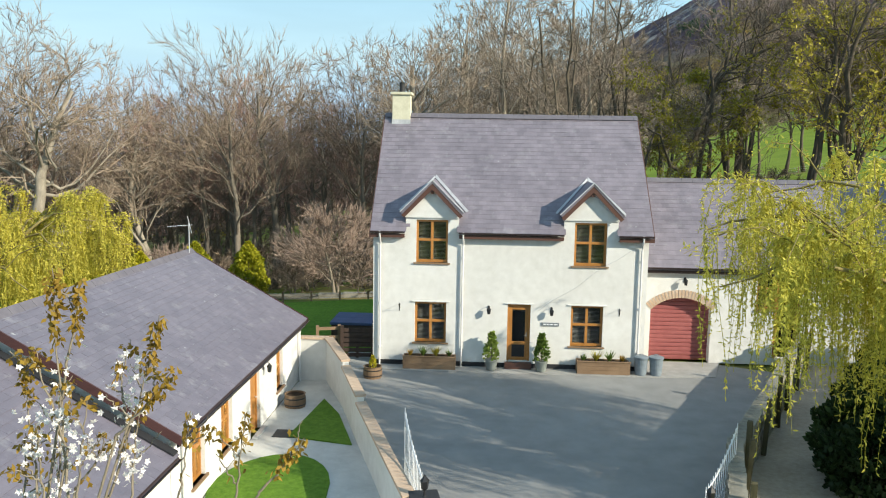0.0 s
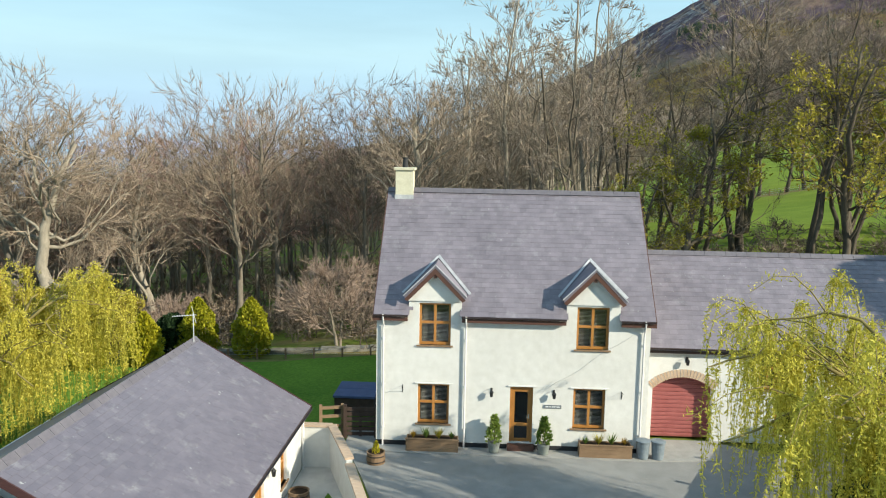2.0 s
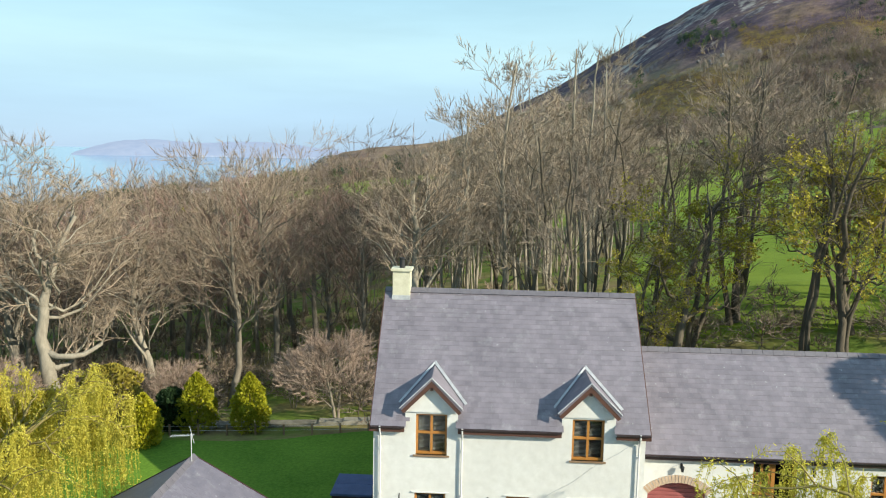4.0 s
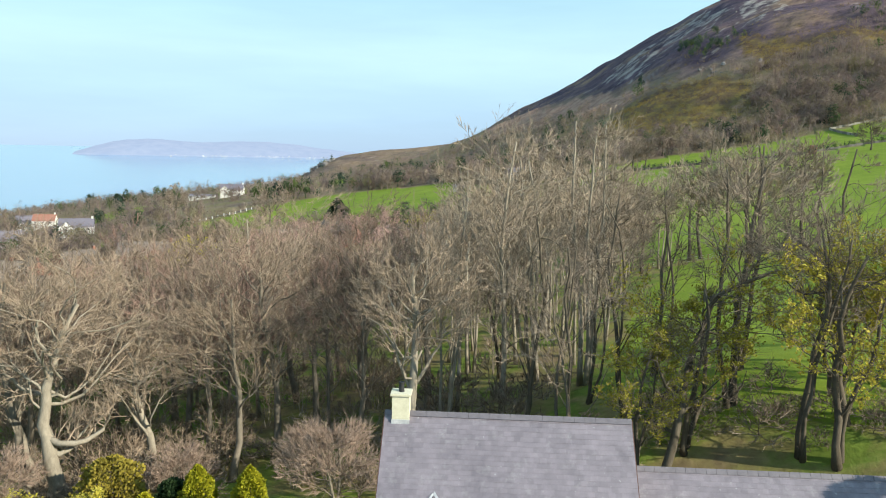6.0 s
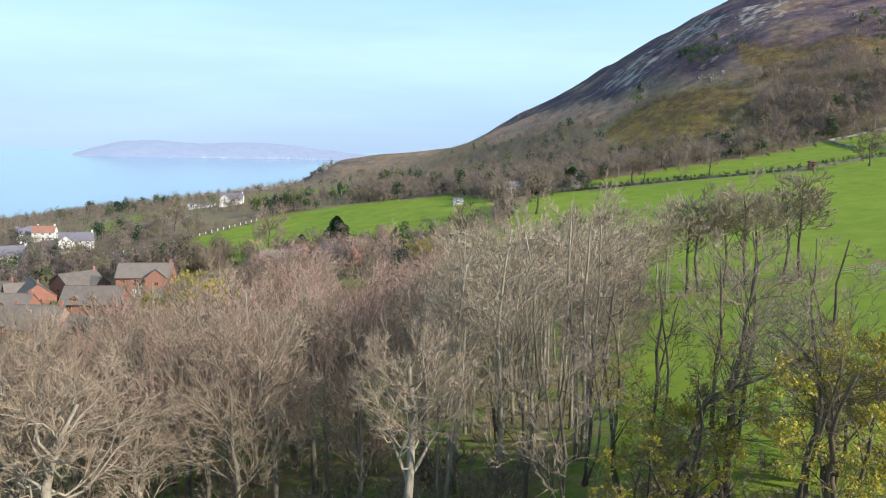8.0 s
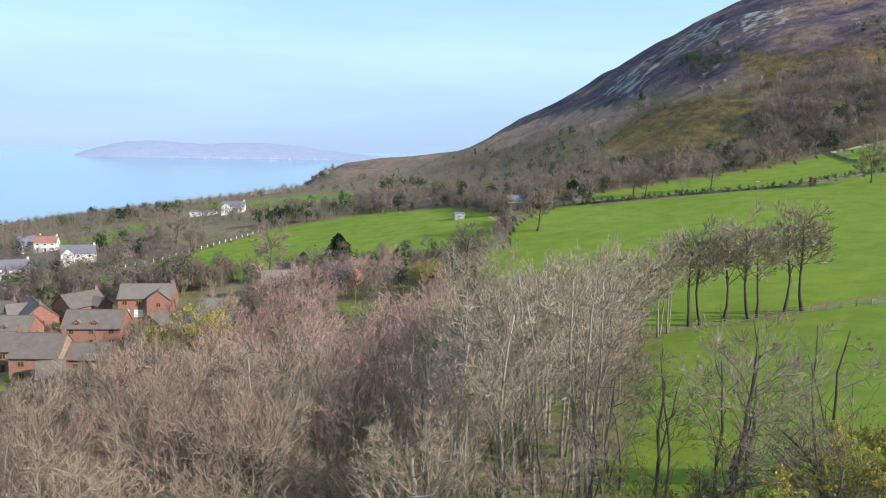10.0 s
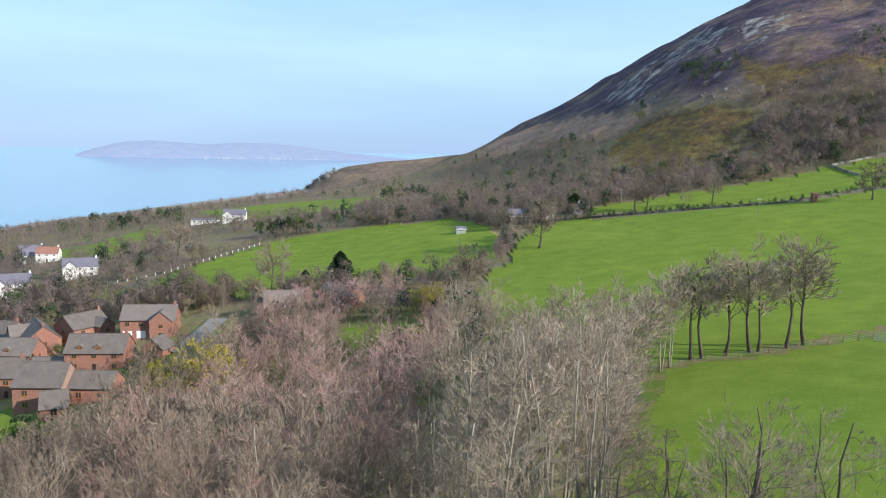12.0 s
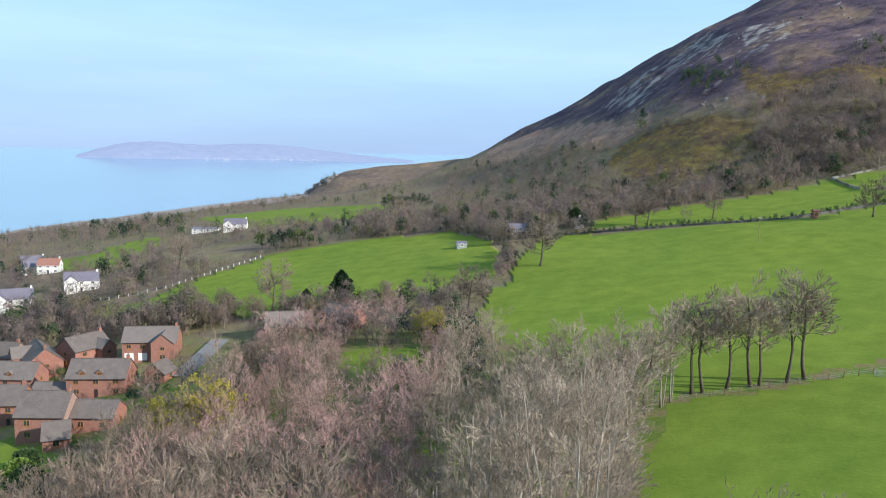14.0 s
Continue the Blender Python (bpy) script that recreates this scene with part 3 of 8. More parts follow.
m, nt, b = material("sea_water", 0.12, 0.0, 0.5)
nt.links.new(ramp(nt, noise_node(nt, 0.006, 3, 0.5, stretch=(1, 3, 1)), [(0.3, (0.135, 0.265, 0.41)), (0.7, (0.165, 0.305, 0.45))]), b.inputs["Base Color"])
bump(nt, b, noise_node(nt, 0.15, 4, 0.6), 0.05, 0.3)
SEAWATER = m
sm = sea_mesh()
sm.materials.append(SEAWATER)
tagged(new("water", sm), "calm pale blue sea reaching the hazy horizon", "sea", kind="structure")

# far headland across the bay; its haze is painted as a pale blue glow
def far_island():
    g = Geo()
    shape = [(-0.585, 0), (-0.575, 3), (-0.56, 12), (-0.54, 24), (-0.52, 33), (-0.50, 39), (-0.47, 43), (-0.44, 41), (-0.40, 36), (-0.37, 38), (-0.33, 42), (-0.29, 41), (-0.25, 36), (-0.21, 27), (-0.17, 20), (-0.13, 14), (-0.09, 8), (-0.05, 3), (-0.03, 0)]
    prof = [(q[0] * 0.798 - 0.0442, q[1]) for q in shape]
    D = 3850.0
    cols = []
    for i in range(len(prof) - 1):
        for k in range(6):
            f = k / 6
            a = prof[i][0] * (1 - f) + prof[i + 1][0] * f
            h = prof[i][1] * (1 - f) + prof[i + 1][1] * f
            cols.append((a, max(h * 1.9 + 0.8 * math.sin(a * 150) + 0.5 * math.sin(a * 340 + 1), 0)))
    cols.append((prof[-1][0], 0))
    base = SEA + 84.0 * ((D - 1800) / 2980) ** 1.5
    rows = []
    for dd, hf in ((0, -0.12), (15, 0.10), (60, 0.4), (160, 0.78), (300, 1.0), (600, 0.3)):
        rows.append([(3.5 + (D + dd) * math.sin(a), -27 + (D + dd) * math.cos(a), base + h * hf + (1.2 * math.sin(a * 120 + dd) if 0 < hf < 1 else 0)) for a, h in cols])
    n = len(cols)
    for r in rows:
        g.v += r
    for r in range(len(rows) - 1):
        for i in range(n - 1):
            g.f.append((r * n + i, r * n + i + 1, (r + 1) * n + i + 1, (r + 1) * n + i))
    m, nt, b = material("painted_haze_land", 1.0, 0.0, 0.0)
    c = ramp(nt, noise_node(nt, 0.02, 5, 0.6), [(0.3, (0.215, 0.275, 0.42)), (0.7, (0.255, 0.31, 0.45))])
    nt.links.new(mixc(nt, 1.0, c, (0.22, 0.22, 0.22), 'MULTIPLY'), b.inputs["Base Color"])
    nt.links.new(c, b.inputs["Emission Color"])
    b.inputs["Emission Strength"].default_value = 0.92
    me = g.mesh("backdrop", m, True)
    wg = Geo()
    rw0 = random.Random(3)
    for k in range(46):
        a = -0.40 + 0.20 * rw0.random() ** 0.9
        r = D - 6
        wg.box(-rw0.uniform(1.5, 4), 3, -2, 2, 0, rw0.uniform(1.5, 3.5), Matrix.Translation((3.5 + r * math.sin(a), -27 + r * math.cos(a), base + rw0.uniform(0, 7))))
    town = surface("far_white_walls", (0.45, 0.48, 0.54), (0.6, 0.62, 0.66), 0.1, 0.9, 0.1, relief=0.0)
    tagged(part("far_town", wg, town), "tiny white houses along the far shore", "town", kind="stuff")
    tagged(new("backdrop", me), "long mauve headland across the bay, glowing with painted haze", "distant land", kind="structure")


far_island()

# ---- buildings ----
def holed_wall(axis, at, thick, a0, a1, z0, z1, holes):
    """Wall in a plane (axis 1: y = at, along x; axis 0: x = at, along y) with openings (a, b, za, zb) right through it."""
    g = Geo()
    As = sorted({a0, a1, *[h[0] for h in holes], *[h[1] for h in holes]})
    Zs = sorted({z0, z1, *[h[2] for h in holes], *[h[3] for h in holes]})
    As = [a for a in As if a0 <= a <= a1]
    Zs = [z for z in Zs if z0 <= z <= z1]

    def solid(i, j):
        if i < 0 or j < 0 or i >= len(As) - 1 or j >= len(Zs) - 1:
            return False
        a, z = (As[i] + As[i + 1]) / 2, (Zs[j] + Zs[j + 1]) / 2
        return not any(h[0] < a < h[1] and h[2] < z < h[3] for h in holes)

    def P(a, d, z):
        return (a, at + d, z) if axis == 1 else (at - d, a, z)
    for i in range(len(As) - 1):
        for j in range(len(Zs) - 1):
            if not solid(i, j):
                continue
            a, b, c, d = As[i], As[i + 1], Zs[j], Zs[j + 1]
            g.quad(P(a, 0, c), P(b, 0, c), P(b, 0, d), P(a, 0, d))
            g.quad(P(b, thick, c), P(a, thick, c), P(a, thick, d), P(b, thick, d))
            if not solid(i - 1, j):
                g.quad(P(a, thick, c), P(a, 0, c), P(a, 0, d), P(a, thick, d))
            if not solid(i + 1, j):
                g.quad(P(b, 0, c), P(b, thick, c), P(b, thick, d), P(b, 0, d))
            if not solid(i, j - 1):
                g.quad(P(a, thick, c), P(b, thick, c), P(b, 0, c), P(a, 0, c))
            if not solid(i, j + 1):
                g.quad(P(a, 0, d), P(b, 0, d), P(b, thick, d), P(a, thick, d))
    return g


def casement(parent, w, h, m, cols=2, rows=2, blind=True, wood=None, sill=True):
    """Wooden window: outer frame, glazing bars, panes, blind and sill; m places its lower left corner, depth along local y."""
    wood = wood or PINE
    win = new("window")
    win.parent = parent
    win.matrix_world = m
    f = 0.085
    g = Geo()
    g.box(0, f, 0, 0.09, 0, h).box(w - f, w, 0, 0.09, 0, h).box(f, w - f, 0, 0.09, 0, f * 1.2).box(f, w - f, 0, 0.09, h - f, h)
    part("window_frame", g, wood, win)
    g = Geo()
    for i in range(1, cols):
        x = w * i / cols
        g.box(x - 0.045, x + 0.045, -0.008, 0.075, f * 1.2, h - f)
    part("mullion", g, wood, win)
    for j in range(1, rows):
        z = h * (0.53 if rows == 2 else j / rows)
        xs = [f] + [w * i / cols for i in range(1, cols)] + [w - f]
        g = Geo()
        for i in range(len(xs) - 1):
            g.box(xs[i] + (0.046 if i else 0), xs[i + 1] - (0.046 if i < len(xs) - 2 else 0), -0.004, 0.07, z - 0.045, z + 0.045)
        part("transom", g, wood, win)
    xs = [f] + [w * i / cols for i in range(1, cols)] + [w - f]
    zs = [f * 1.2] + [h * (0.53 if rows == 2 else j / rows) for j in range(1, rows)] + [h - f]
    for i in range(cols):
        for j in range(rows):
            p = part("pane", Geo().box(xs[i], xs[i + 1], 0.045, 0.053, zs[j], zs[j + 1]), GLASS, win)
            p.visible_shadow = False
    if blind:
        g = Geo()
        n = int((h - 2 * f) / 0.05)
        for k in range(n):
            z = f + 0.03 + k * 0.05
            g.box(f + 0.02, w - f - 0.02, 0.13, 0.155, z, z + 0.006)
        part("blind", g, BLIND, win, "pale horizontal slatted blind")
    if sill:
        part("window_sill", Geo().box(-0.09, w + 0.09, -0.16, 0.0, -0.06, 0.0), CONCRETE if wood is None else OAKW, win)
    return win


def slates(axis, eave, ridge, a0, a1, course=0.24, width=0.30, keep=None, seed=1):
    """Courses of slates on a plane from eave (d, z) to ridge (d, z) along an axis; returns corner lists of single slates."""
    rnd = random.Random(seed)
    e, r = Vector((eave[0], eave[1])), Vector((ridge[0], ridge[1]))
    L = (r - e).length
    u = (r - e) / L
    nrm = Vector((-u.y, u.x))
    if nrm.y < 0:
        nrm = -nrm
    n = int(L / course)
    out = []
    for i in range(n):
        s0, s1 = i * L / n - 0.02, (i + 1) * L / n + 0.03
        off = (width / 2 if i % 2 else 0.0)
        a = a0 - off
        while a < a1 - 0.02:
            b = a + width
            p, q = max(a, a0) + 0.0012, min(b, a1) - 0.0012
            a = b
            if q - p < 0.03:
                continue
            mid = e + u * ((s0 + s1) / 2)
            if keep and not keep((p + q) / 2, mid.x, mid.y):
                continue
            t0 = 0.0105 + rnd.random() * 0.005
            dz = rnd.uniform(-0.006, 0.006)
            lo, hi = e + u * (s0 + dz) + nrm * t0, e + u * s1 + nrm * 0.004
            lob = e + u * (s0 + dz) + nrm * (t0 - 0.006)
            out.append((p, q, lo, hi, lob))
    return out


def slate_geo(items, axis, centred=False):
    g = Geo()

    def P(a, v):
        return (a, v.x, v.y) if axis == 0 else (v.x, a, v.y)
    for p, q, lo, hi, lob in items:
        n = len(g.v)
        g.v += [P(p, lo), P(q, lo), P(q, hi), P(p, hi), P(p, lob), P(q, lob)]
        g.f += [(n, n + 1, n + 2, n + 3), (n + 4, n + 5, n + 1, n), (n + 5, n + 2, n + 1), (n + 4, n, n + 3)]
    return g


def flip_up(g):
    """Make roof faces point upwards."""
    for i, f in enumerate(g.f):
        a, b, c = (Vector(g.v[k]) for k in f[:3])
        if len(f) == 4 and (b - a).cross(c - a).z < 0:
            g.f[i] = f[::-1]
    return g


def ridge_tiles(parent, axis, a0, a1, d, z, step=0.45, mat=None):
    a = a0
    while a < a1 - 0.05:
        b = min(a + step - 0.012, a1)
        g = Geo().sweep([(d - 0.17, z - 0.12), (d - 0.15, z - 0.13), (d, z + 0.035), (d + 0.15, z - 0.13), (d + 0.17, z - 0.12), (d, z + 0.065)], axis, a, b)
        part("ridge_tile", g, mat or RIDGE, parent)
        a += step


def gutter(parent, axis, a0, a1, d, z, side):
    """Half-round gutter with a fascia board behind it."""
    pts = [(d + 0.06 * math.cos(t), z + 0.06 * math.sin(t)) for t in [math.pi * k / 6 + math.pi for k in range(7)]]
    inner = [(d + 0.05 * math.cos(t), z + 0.05 * math.sin(t)) for t in [math.pi * k / 6 + math.pi for k in range(7)]][::-1]
    part("gutter", Geo().sweep(pts + inner, axis, a0, a1), GUTTER, parent)


def downpipe(parent, pts, r=0.036):
    part("downpipe", Geo().tube(pts, [r] * len(pts), 8), PIPE, parent, smooth=False)


# main house: two storeys, dormers through the eaves
house = thing("house", "white rendered two-storey house with purple slate roof and two dormers", "house")
W, D, EZ, RZ, RY = 10.3, 8.1, 5.45, 9.68, 4.05
DORM = [(2.22, 1.22, 3.22), (8.15, 7.15, 9.15)]
OPEN = [(1.6, 2.8, 0.92, 2.48), (7.52, 8.72, 0.92, 2.48), (1.62, 2.82, 4.0, 5.62), (7.55, 8.75, 4.0, 5.62), (5.13, 6.0, 0.28, 2.48)]
top = 5.72
holes = OPEN + [(-1, DORM[0][1], EZ, top), (DORM[0][2], DORM[1][1], EZ, top), (DORM[1][2], W + 1, EZ, top)]
holes = [(max(a, 0), min(b, W), c, d) for a, b, c, d in holes]
part("wall", holed_wall(1, 0.0, 0.32, 0, W, 0.0, top, holes), RENDER, house)
for x0, x1 in ((0.0, 0.32), (W - 0.32, W)):
    g = Geo().sweep([(0.32, 0.0), (D, 0.0), (D, EZ), (RY, RZ - 0.22), (0.32, EZ + 0.12)], 0, x0, x1)
    part("wall", g, RENDER, house, "white rendered gable")
part("wall", Geo().box(0.32, W - 0.32, D - 0.32, D, 0, EZ), RENDER, house)
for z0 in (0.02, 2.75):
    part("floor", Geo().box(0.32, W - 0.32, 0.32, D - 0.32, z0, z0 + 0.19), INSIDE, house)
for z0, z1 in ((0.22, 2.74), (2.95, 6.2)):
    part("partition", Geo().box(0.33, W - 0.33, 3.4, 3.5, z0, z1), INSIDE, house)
# black plinth, stopped at the door
part("plinth", Geo().box(0.0, 5.05, -0.03, 0.0, 0, 0.2), BLACK, house)
part("plinth", Geo().box(6.08, W, -0.03, 0.0, 0, 0.2), BLACK, house)

# roof: deck, front slates (many joined, the middle ones single), back deck
slope = (RZ - EZ) / (RY - 0.0)
VX0, VX1 = -0.09, W + 0.12
eave = (-0.24, EZ - 0.24 * slope)


def in_dormer(x, y, z, grow=0.0):
    for c, x0, x1 in DORM:
        prof = 7.08 + grow - abs(x - c) * 1.0
        if abs(x - c) < 1.02 + grow and z < prof:
            return True
    return False


def roof_deck():
    g = Geo()
    spans = [(VX0, DORM[0][1], -0.22), (DORM[0][1], DORM[0][2], 0.32), (DORM[0][2], DORM[1][1], -0.22), (DORM[1][1], DORM[1][2], 0.32), (DORM[1][2], VX1, -0.22)]
    for x0, x1, y0 in spans:
        z0 = EZ + y0 * slope
        g.sweep([(y0, z0 - 0.1), (RY, RZ - 0.1), (RY, RZ), (y0, z0)], 0, x0, x1)
    g.sweep([(RY, RZ - 0.1), (D + 0.24, EZ - 0.25 - 0.1), (D + 0.24, EZ - 0.25), (RY, RZ)], 0, VX0, VX1)
    return g


roof = part("roof", roof_deck(), SLATE, house, "purple-grey slate roof")
items = slates(0, eave, (RY, RZ), VX0, VX1, course=0.215, width=0.27, keep=lambda x, y, z: not in_dormer(x, y, z, -0.06), seed=3)
mid = [it for it in items if 3.25 < it[0] < 7.1 and it[2].y < 9.0]
mid = mid[:300]
keepset = set(id(i) for i in mid)
part("slate_covering", flip_up(slate_geo([i for i in items if id(i) not in keepset], 0)), SLATE, roof, "overlapping purple slates")["kind"] = "stuff"
ridge_tiles(roof, 0, VX0, VX1, RY, RZ + 0.03)
for x0, x1 in ((VX0, DORM[0][1] - 0.02), (DORM[0][2] + 0.02, DORM[1][1] - 0.02), (DORM[1][2] + 0.02, VX1)):
    gutter(house, 0, x0, x1, -0.30, EZ - 0.24 * slope - 0.02, -1)
    part("fascia", Geo().box(x0, x1, -0.235, -0.20, EZ - 0.50, EZ - 0.24 * slope - 0.105), BROWN, house)
    part("soffit", Geo().box(x0 if x0 > 0 else 0, min(x1, W), -0.2, 0.0, EZ - 0.50, EZ - 0.48), BROWN, house)
for x0, x1 in ((VX0 - 0.035, VX0), (VX1, VX1 + 0.035)):
    part("bargeboard", Geo().sweep([(-0.24, EZ - 0.5), (RY, RZ - 0.26), (D + 0.2, EZ - 0.5), (D + 0.2, EZ - 0.22), (RY, RZ + 0.01), (-0.24, EZ - 0.26)], 0, x0, x1), BROWN, house)

# dormers
for c, x0, x1 in DORM:
    dorm = new("dormer")
    dorm.parent = house
    apex, ez = 7.10, 5.98
    hw = apex - ez
    # gable panel standing proud of the wall below
    part("gable", Geo().sweep([(c - 1.03, top - 0.02), (c + 1.03, top - 0.02), (c + 1.03, 5.93), (c, 6.92), (c - 1.03, 5.93)], 1, -0.06, 0.26), RENDER, dorm)
    for s in (-1, 1):
        part("cheek", Geo().box(min(c + s * 1.0, c + s * 0.9), max(c + s * 1.0, c + s * 0.9), 0.26, 0.9, EZ, 6.0), RENDER, dorm)
    for s in (-1, 1):
        x_e = c + s * 1.17
        z_e = apex - 1.17
        sl = [(c, apex), (x_e, z_e), (x_e - s * 0.05, z_e - 0.09), (c, apex - 0.10)]
        if s > 0:
            sl = sl[::-1]
        y_back = (apex - EZ) / slope + 0.15
        # left slope takes the darker slate: its shade is put into the colour
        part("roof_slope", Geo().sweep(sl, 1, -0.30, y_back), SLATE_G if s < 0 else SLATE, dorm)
        # bargeboard and pale verge strip
        part("bargeboard", Geo().sweep([(c, apex - 0.11), (x_e - s * 0.02, z_e - 0.13), (x_e - s * 0.14, z_e - 0.22), (c, apex - 0.34)][::s], 1, -0.285, -0.245), BROWN, dorm)
        part("verge", Geo().sweep([(c, apex + 0.035), (x_e + s * 0.03, z_e + 0.01), (x_e + s * 0.03, z_e - 0.03), (c, apex - 0.01)][::s], 1, -0.325, -0.262), LEAD, dorm, "pale mortar verge")
        # lead valley along the join with the main roof
        vx = [(c + s * t, (apex - abs(t) - EZ) / slope - 0.02, apex - abs(t) + 0.05) for t in (0.0, 1.25)]
        g = Geo()
        wv = 0.06 if s < 0 else 0.10
        (ax, ay, az), (bx, by, bz) = vx
        g.quad((ax, ay, az), (bx, by, bz), (bx + s * wv, by + 0.02, bz + 0.05), (ax + s * 0.02, ay + wv, az + wv * slope + 0.02))
        part("flashing", g, LEAD, dorm)
    part("soffit", Geo().box(c - 0.06, c + 0.06, -0.24, -0.06, 6.6, 6.72), BROWN, dorm)
for (a, b2, z0, z1), nm in zip(OPEN[:4], "abcd"):
    casement(house, b2 - a, z1 - z0, pose(a, 0.10, z0))
for a, b2 in ((1.6, 2.8), (7.52, 8.72)):
    part("drip_mould", Geo().box(a - 0.12, b2 + 0.12, -0.05, 0.0, 2.49, 2.53), RENDER, house)

# front door: dark glazed leaf in a golden frame, on a step
door = new("door")
door.parent = house
door.matrix_world = pose(5.13, 0.08, 0.28)
part("door_frame", Geo().box(0, 0.085, 0, 0.1, 0, 2.2).box(0.785, 0.87, 0, 0.1, 0, 2.2).box(0.085, 0.785, 0, 0.1, 2.11, 2.2), PINE, door)
part("door_leaf", Geo().box(0.09, 0.19, 0.03, 0.08, 0.02, 2.1).box(0.68, 0.78, 0.03, 0.08, 0.02, 2.1).box(0.19, 0.68, 0.03, 0.08, 0.02, 0.14).box(0.19, 0.68, 0.03, 0.08, 1.98, 2.1).box(0.19, 0.68, 0.025, 0.08, 0.62, 0.74), PINE, door)
p = part("pane", Geo().box(0.19, 0.68, 0.05, 0.058, 0.74, 1.98), GLASS, door)
p.visible_shadow = False
part("kick_panel", Geo().box(0.19, 0.68, 0.04, 0.07, 0.14, 0.62), BLACK, door)
part("handle", Geo().tube([(0.73, 0.0, 1.0), (0.73, -0.03, 1.0), (0.65, -0.03, 1.0)], [0.012] * 3, 6).box(0.715, 0.745, 0.02, 0.03, 0.92, 1.1), LEAD, door)
part("drip_mould", Geo().box(-0.1, 0.97, -0.13, -0.08, 2.21, 2.25), RENDER, door)
part("door_step", Geo().box(5.06, 6.07, -0.26, 0.08, 0.0, 0.25), BROWN, house, "dark red tiled doorstep")

# chimney with pot
chim = new("chimney")
chim.parent = house
part("shaft", Geo().box(0.24, 0.98, RY - 0.36, RY + 0.36, RZ - 0.55, RZ + 0.82), CHIM, chim, bevel=0.012)
part("cap", Geo().box(0.17, 1.05, RY - 0.43, RY + 0.43, RZ + 0.82, RZ + 0.93), CHIM, chim, bevel=0.015)
part("flashing", Geo().box(0.22, 1.0, RY - 0.385, RY - 0.361, RZ - 0.6, RZ - 0.2), LEAD, chim)
part("chimney_pot", Geo().lathe([(0.13, 0), (0.12, 0.06), (0.105, 0.34), (0.125, 0.36), (0.125, 0.42), (0.09, 0.42), (0.09, 0.1)], 14, (0.61, RY, RZ + 0.93)), BLACK, chim, smooth=False)

# downpipes, wall lamps, hooks, name board
for x, zt in ((0.27, 5.0), (3.40, 5.0), (10.05, 5.0)):
    downpipe(house, [(x, -0.29, zt + 0.18), (x, -0.26, zt), (x + 0.01, -0.09, zt - 0.28), (x, -0.085, zt - 0.4), (x, -0.085, 0.05), (x, -0.16, 0.0)])
    for z in (0.7, 2.4, 4.2):
        part("pipe_bracket", Geo().box(x - 0.06, x + 0.06, -0.06, 0.0, z, z + 0.05), PIPE, house)


def wall_lamp(x, y, z, rz=0):
    t = thing("wall_lamp", "small black lantern on a bracket on the white wall", "lamp", (x, y, z), rz, "wall lamps")
    part("bracket", Geo().box(-0.04, 0.04, -0.02, 0.0, -0.1, 0.12).tube([(0, -0.02, 0.08), (0, -0.12, 0.14), (0, -0.2, 0.1)], [0.012] * 3, 6), BLACKIRON, t)
    part("lantern", Geo().lathe([(0.03, -0.13), (0.055, -0.12), (0.075, 0.05), (0.085, 0.055), (0.03, 0.12), (0.01, 0.15)], 6, (0, -0.2, -0.04)), BLACKIRON, t)
    return t


wall_lamp(4.42, 0.0, 2.28)
wall_lamp(6.78, 0.0, 2.28)
for x in (1.02, 9.32):
    t = thing("basket_bracket", "thin iron hanging-basket bracket on the wall", "bracket", (x, 0, 2.3), group="basket brackets")
    part("plate", Geo().box(-0.015, 0.015, -0.012, 0, -0.18, 0.12), BLACKIRON, t)
    part("arm", Geo().tube([(0, -0.01, 0.1), (0, -0.18, 0.11), (0, -0.32, 0.1), (0, -0.36, 0.14)], [0.008] * 4, 5).tube([(0, -0.01, -0.15), (0, -0.2, 0.02), (0, -0.28, 0.1)], [0.007] * 3, 5), BLACKIRON, t)
sign = thing("name_board", "grey slate name board with pale bars of writing", "sign", (6.42, 0, 1.68))
part("board", Geo().box(0, 0.66, -0.03, 0, 0, 0.13), surface("sign_slate", (0.14, 0.16, 0.18), (0.22, 0.24, 0.26), 6, 0.6), sign)
g = Geo()
for a, b2 in ((0.06, 0.17), (0.2, 0.27), (0.3, 0.44), (0.47, 0.6)):
    g.box(a, b2, -0.034, -0.031, 0.045, 0.085)
part("writing_bar", g, IRON, sign)
part("wall_cable", Geo().tube([(6.3 + 0.28 * i, -0.012, 2.25 + 0.2 * i + 0.05 * math.sin(i)) for i in range(13)], [0.006] * 13, 4), LEAD, house)

# lower wing with garage arch, set back a little
WX0, WX1, WY, WD, WEZ, WRY, WRZ = 10.3, 27.0, 1.6, 8.8, 4.0, 5.3, 7.12
wing = thing("wing", "low white rendered wing with slate roof and garage arch", "house")
wopen = [(10.83, 13.2, 0.0, 2.65), (14.92, 15.65, 2.2, 3.8), (15.65, 16.65, 0.25, 3.8), (19.5, 20.7, 1.5, 3.2)]
part("wall", holed_wall(1, WY, 0.35, WX0, WX1, 0.0, WEZ, wopen), RENDER, wing)
part("wall", Geo().box(WX0, WX1, WD - 0.3, WD, 0, WEZ), RENDER, wing)
part("wall", Geo().sweep([(WY + 0.35, 0.0), (WD - 0.3, 0.0), (WD - 0.3, WEZ), (WRY, WRZ - 0.2), (WY + 0.35, WEZ)], 0, WX1 - 0.3, WX1), RENDER, wing)
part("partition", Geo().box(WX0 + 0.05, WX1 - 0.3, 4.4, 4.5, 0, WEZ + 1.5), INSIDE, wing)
ws = (WRZ - WEZ) / (WRY - WY)
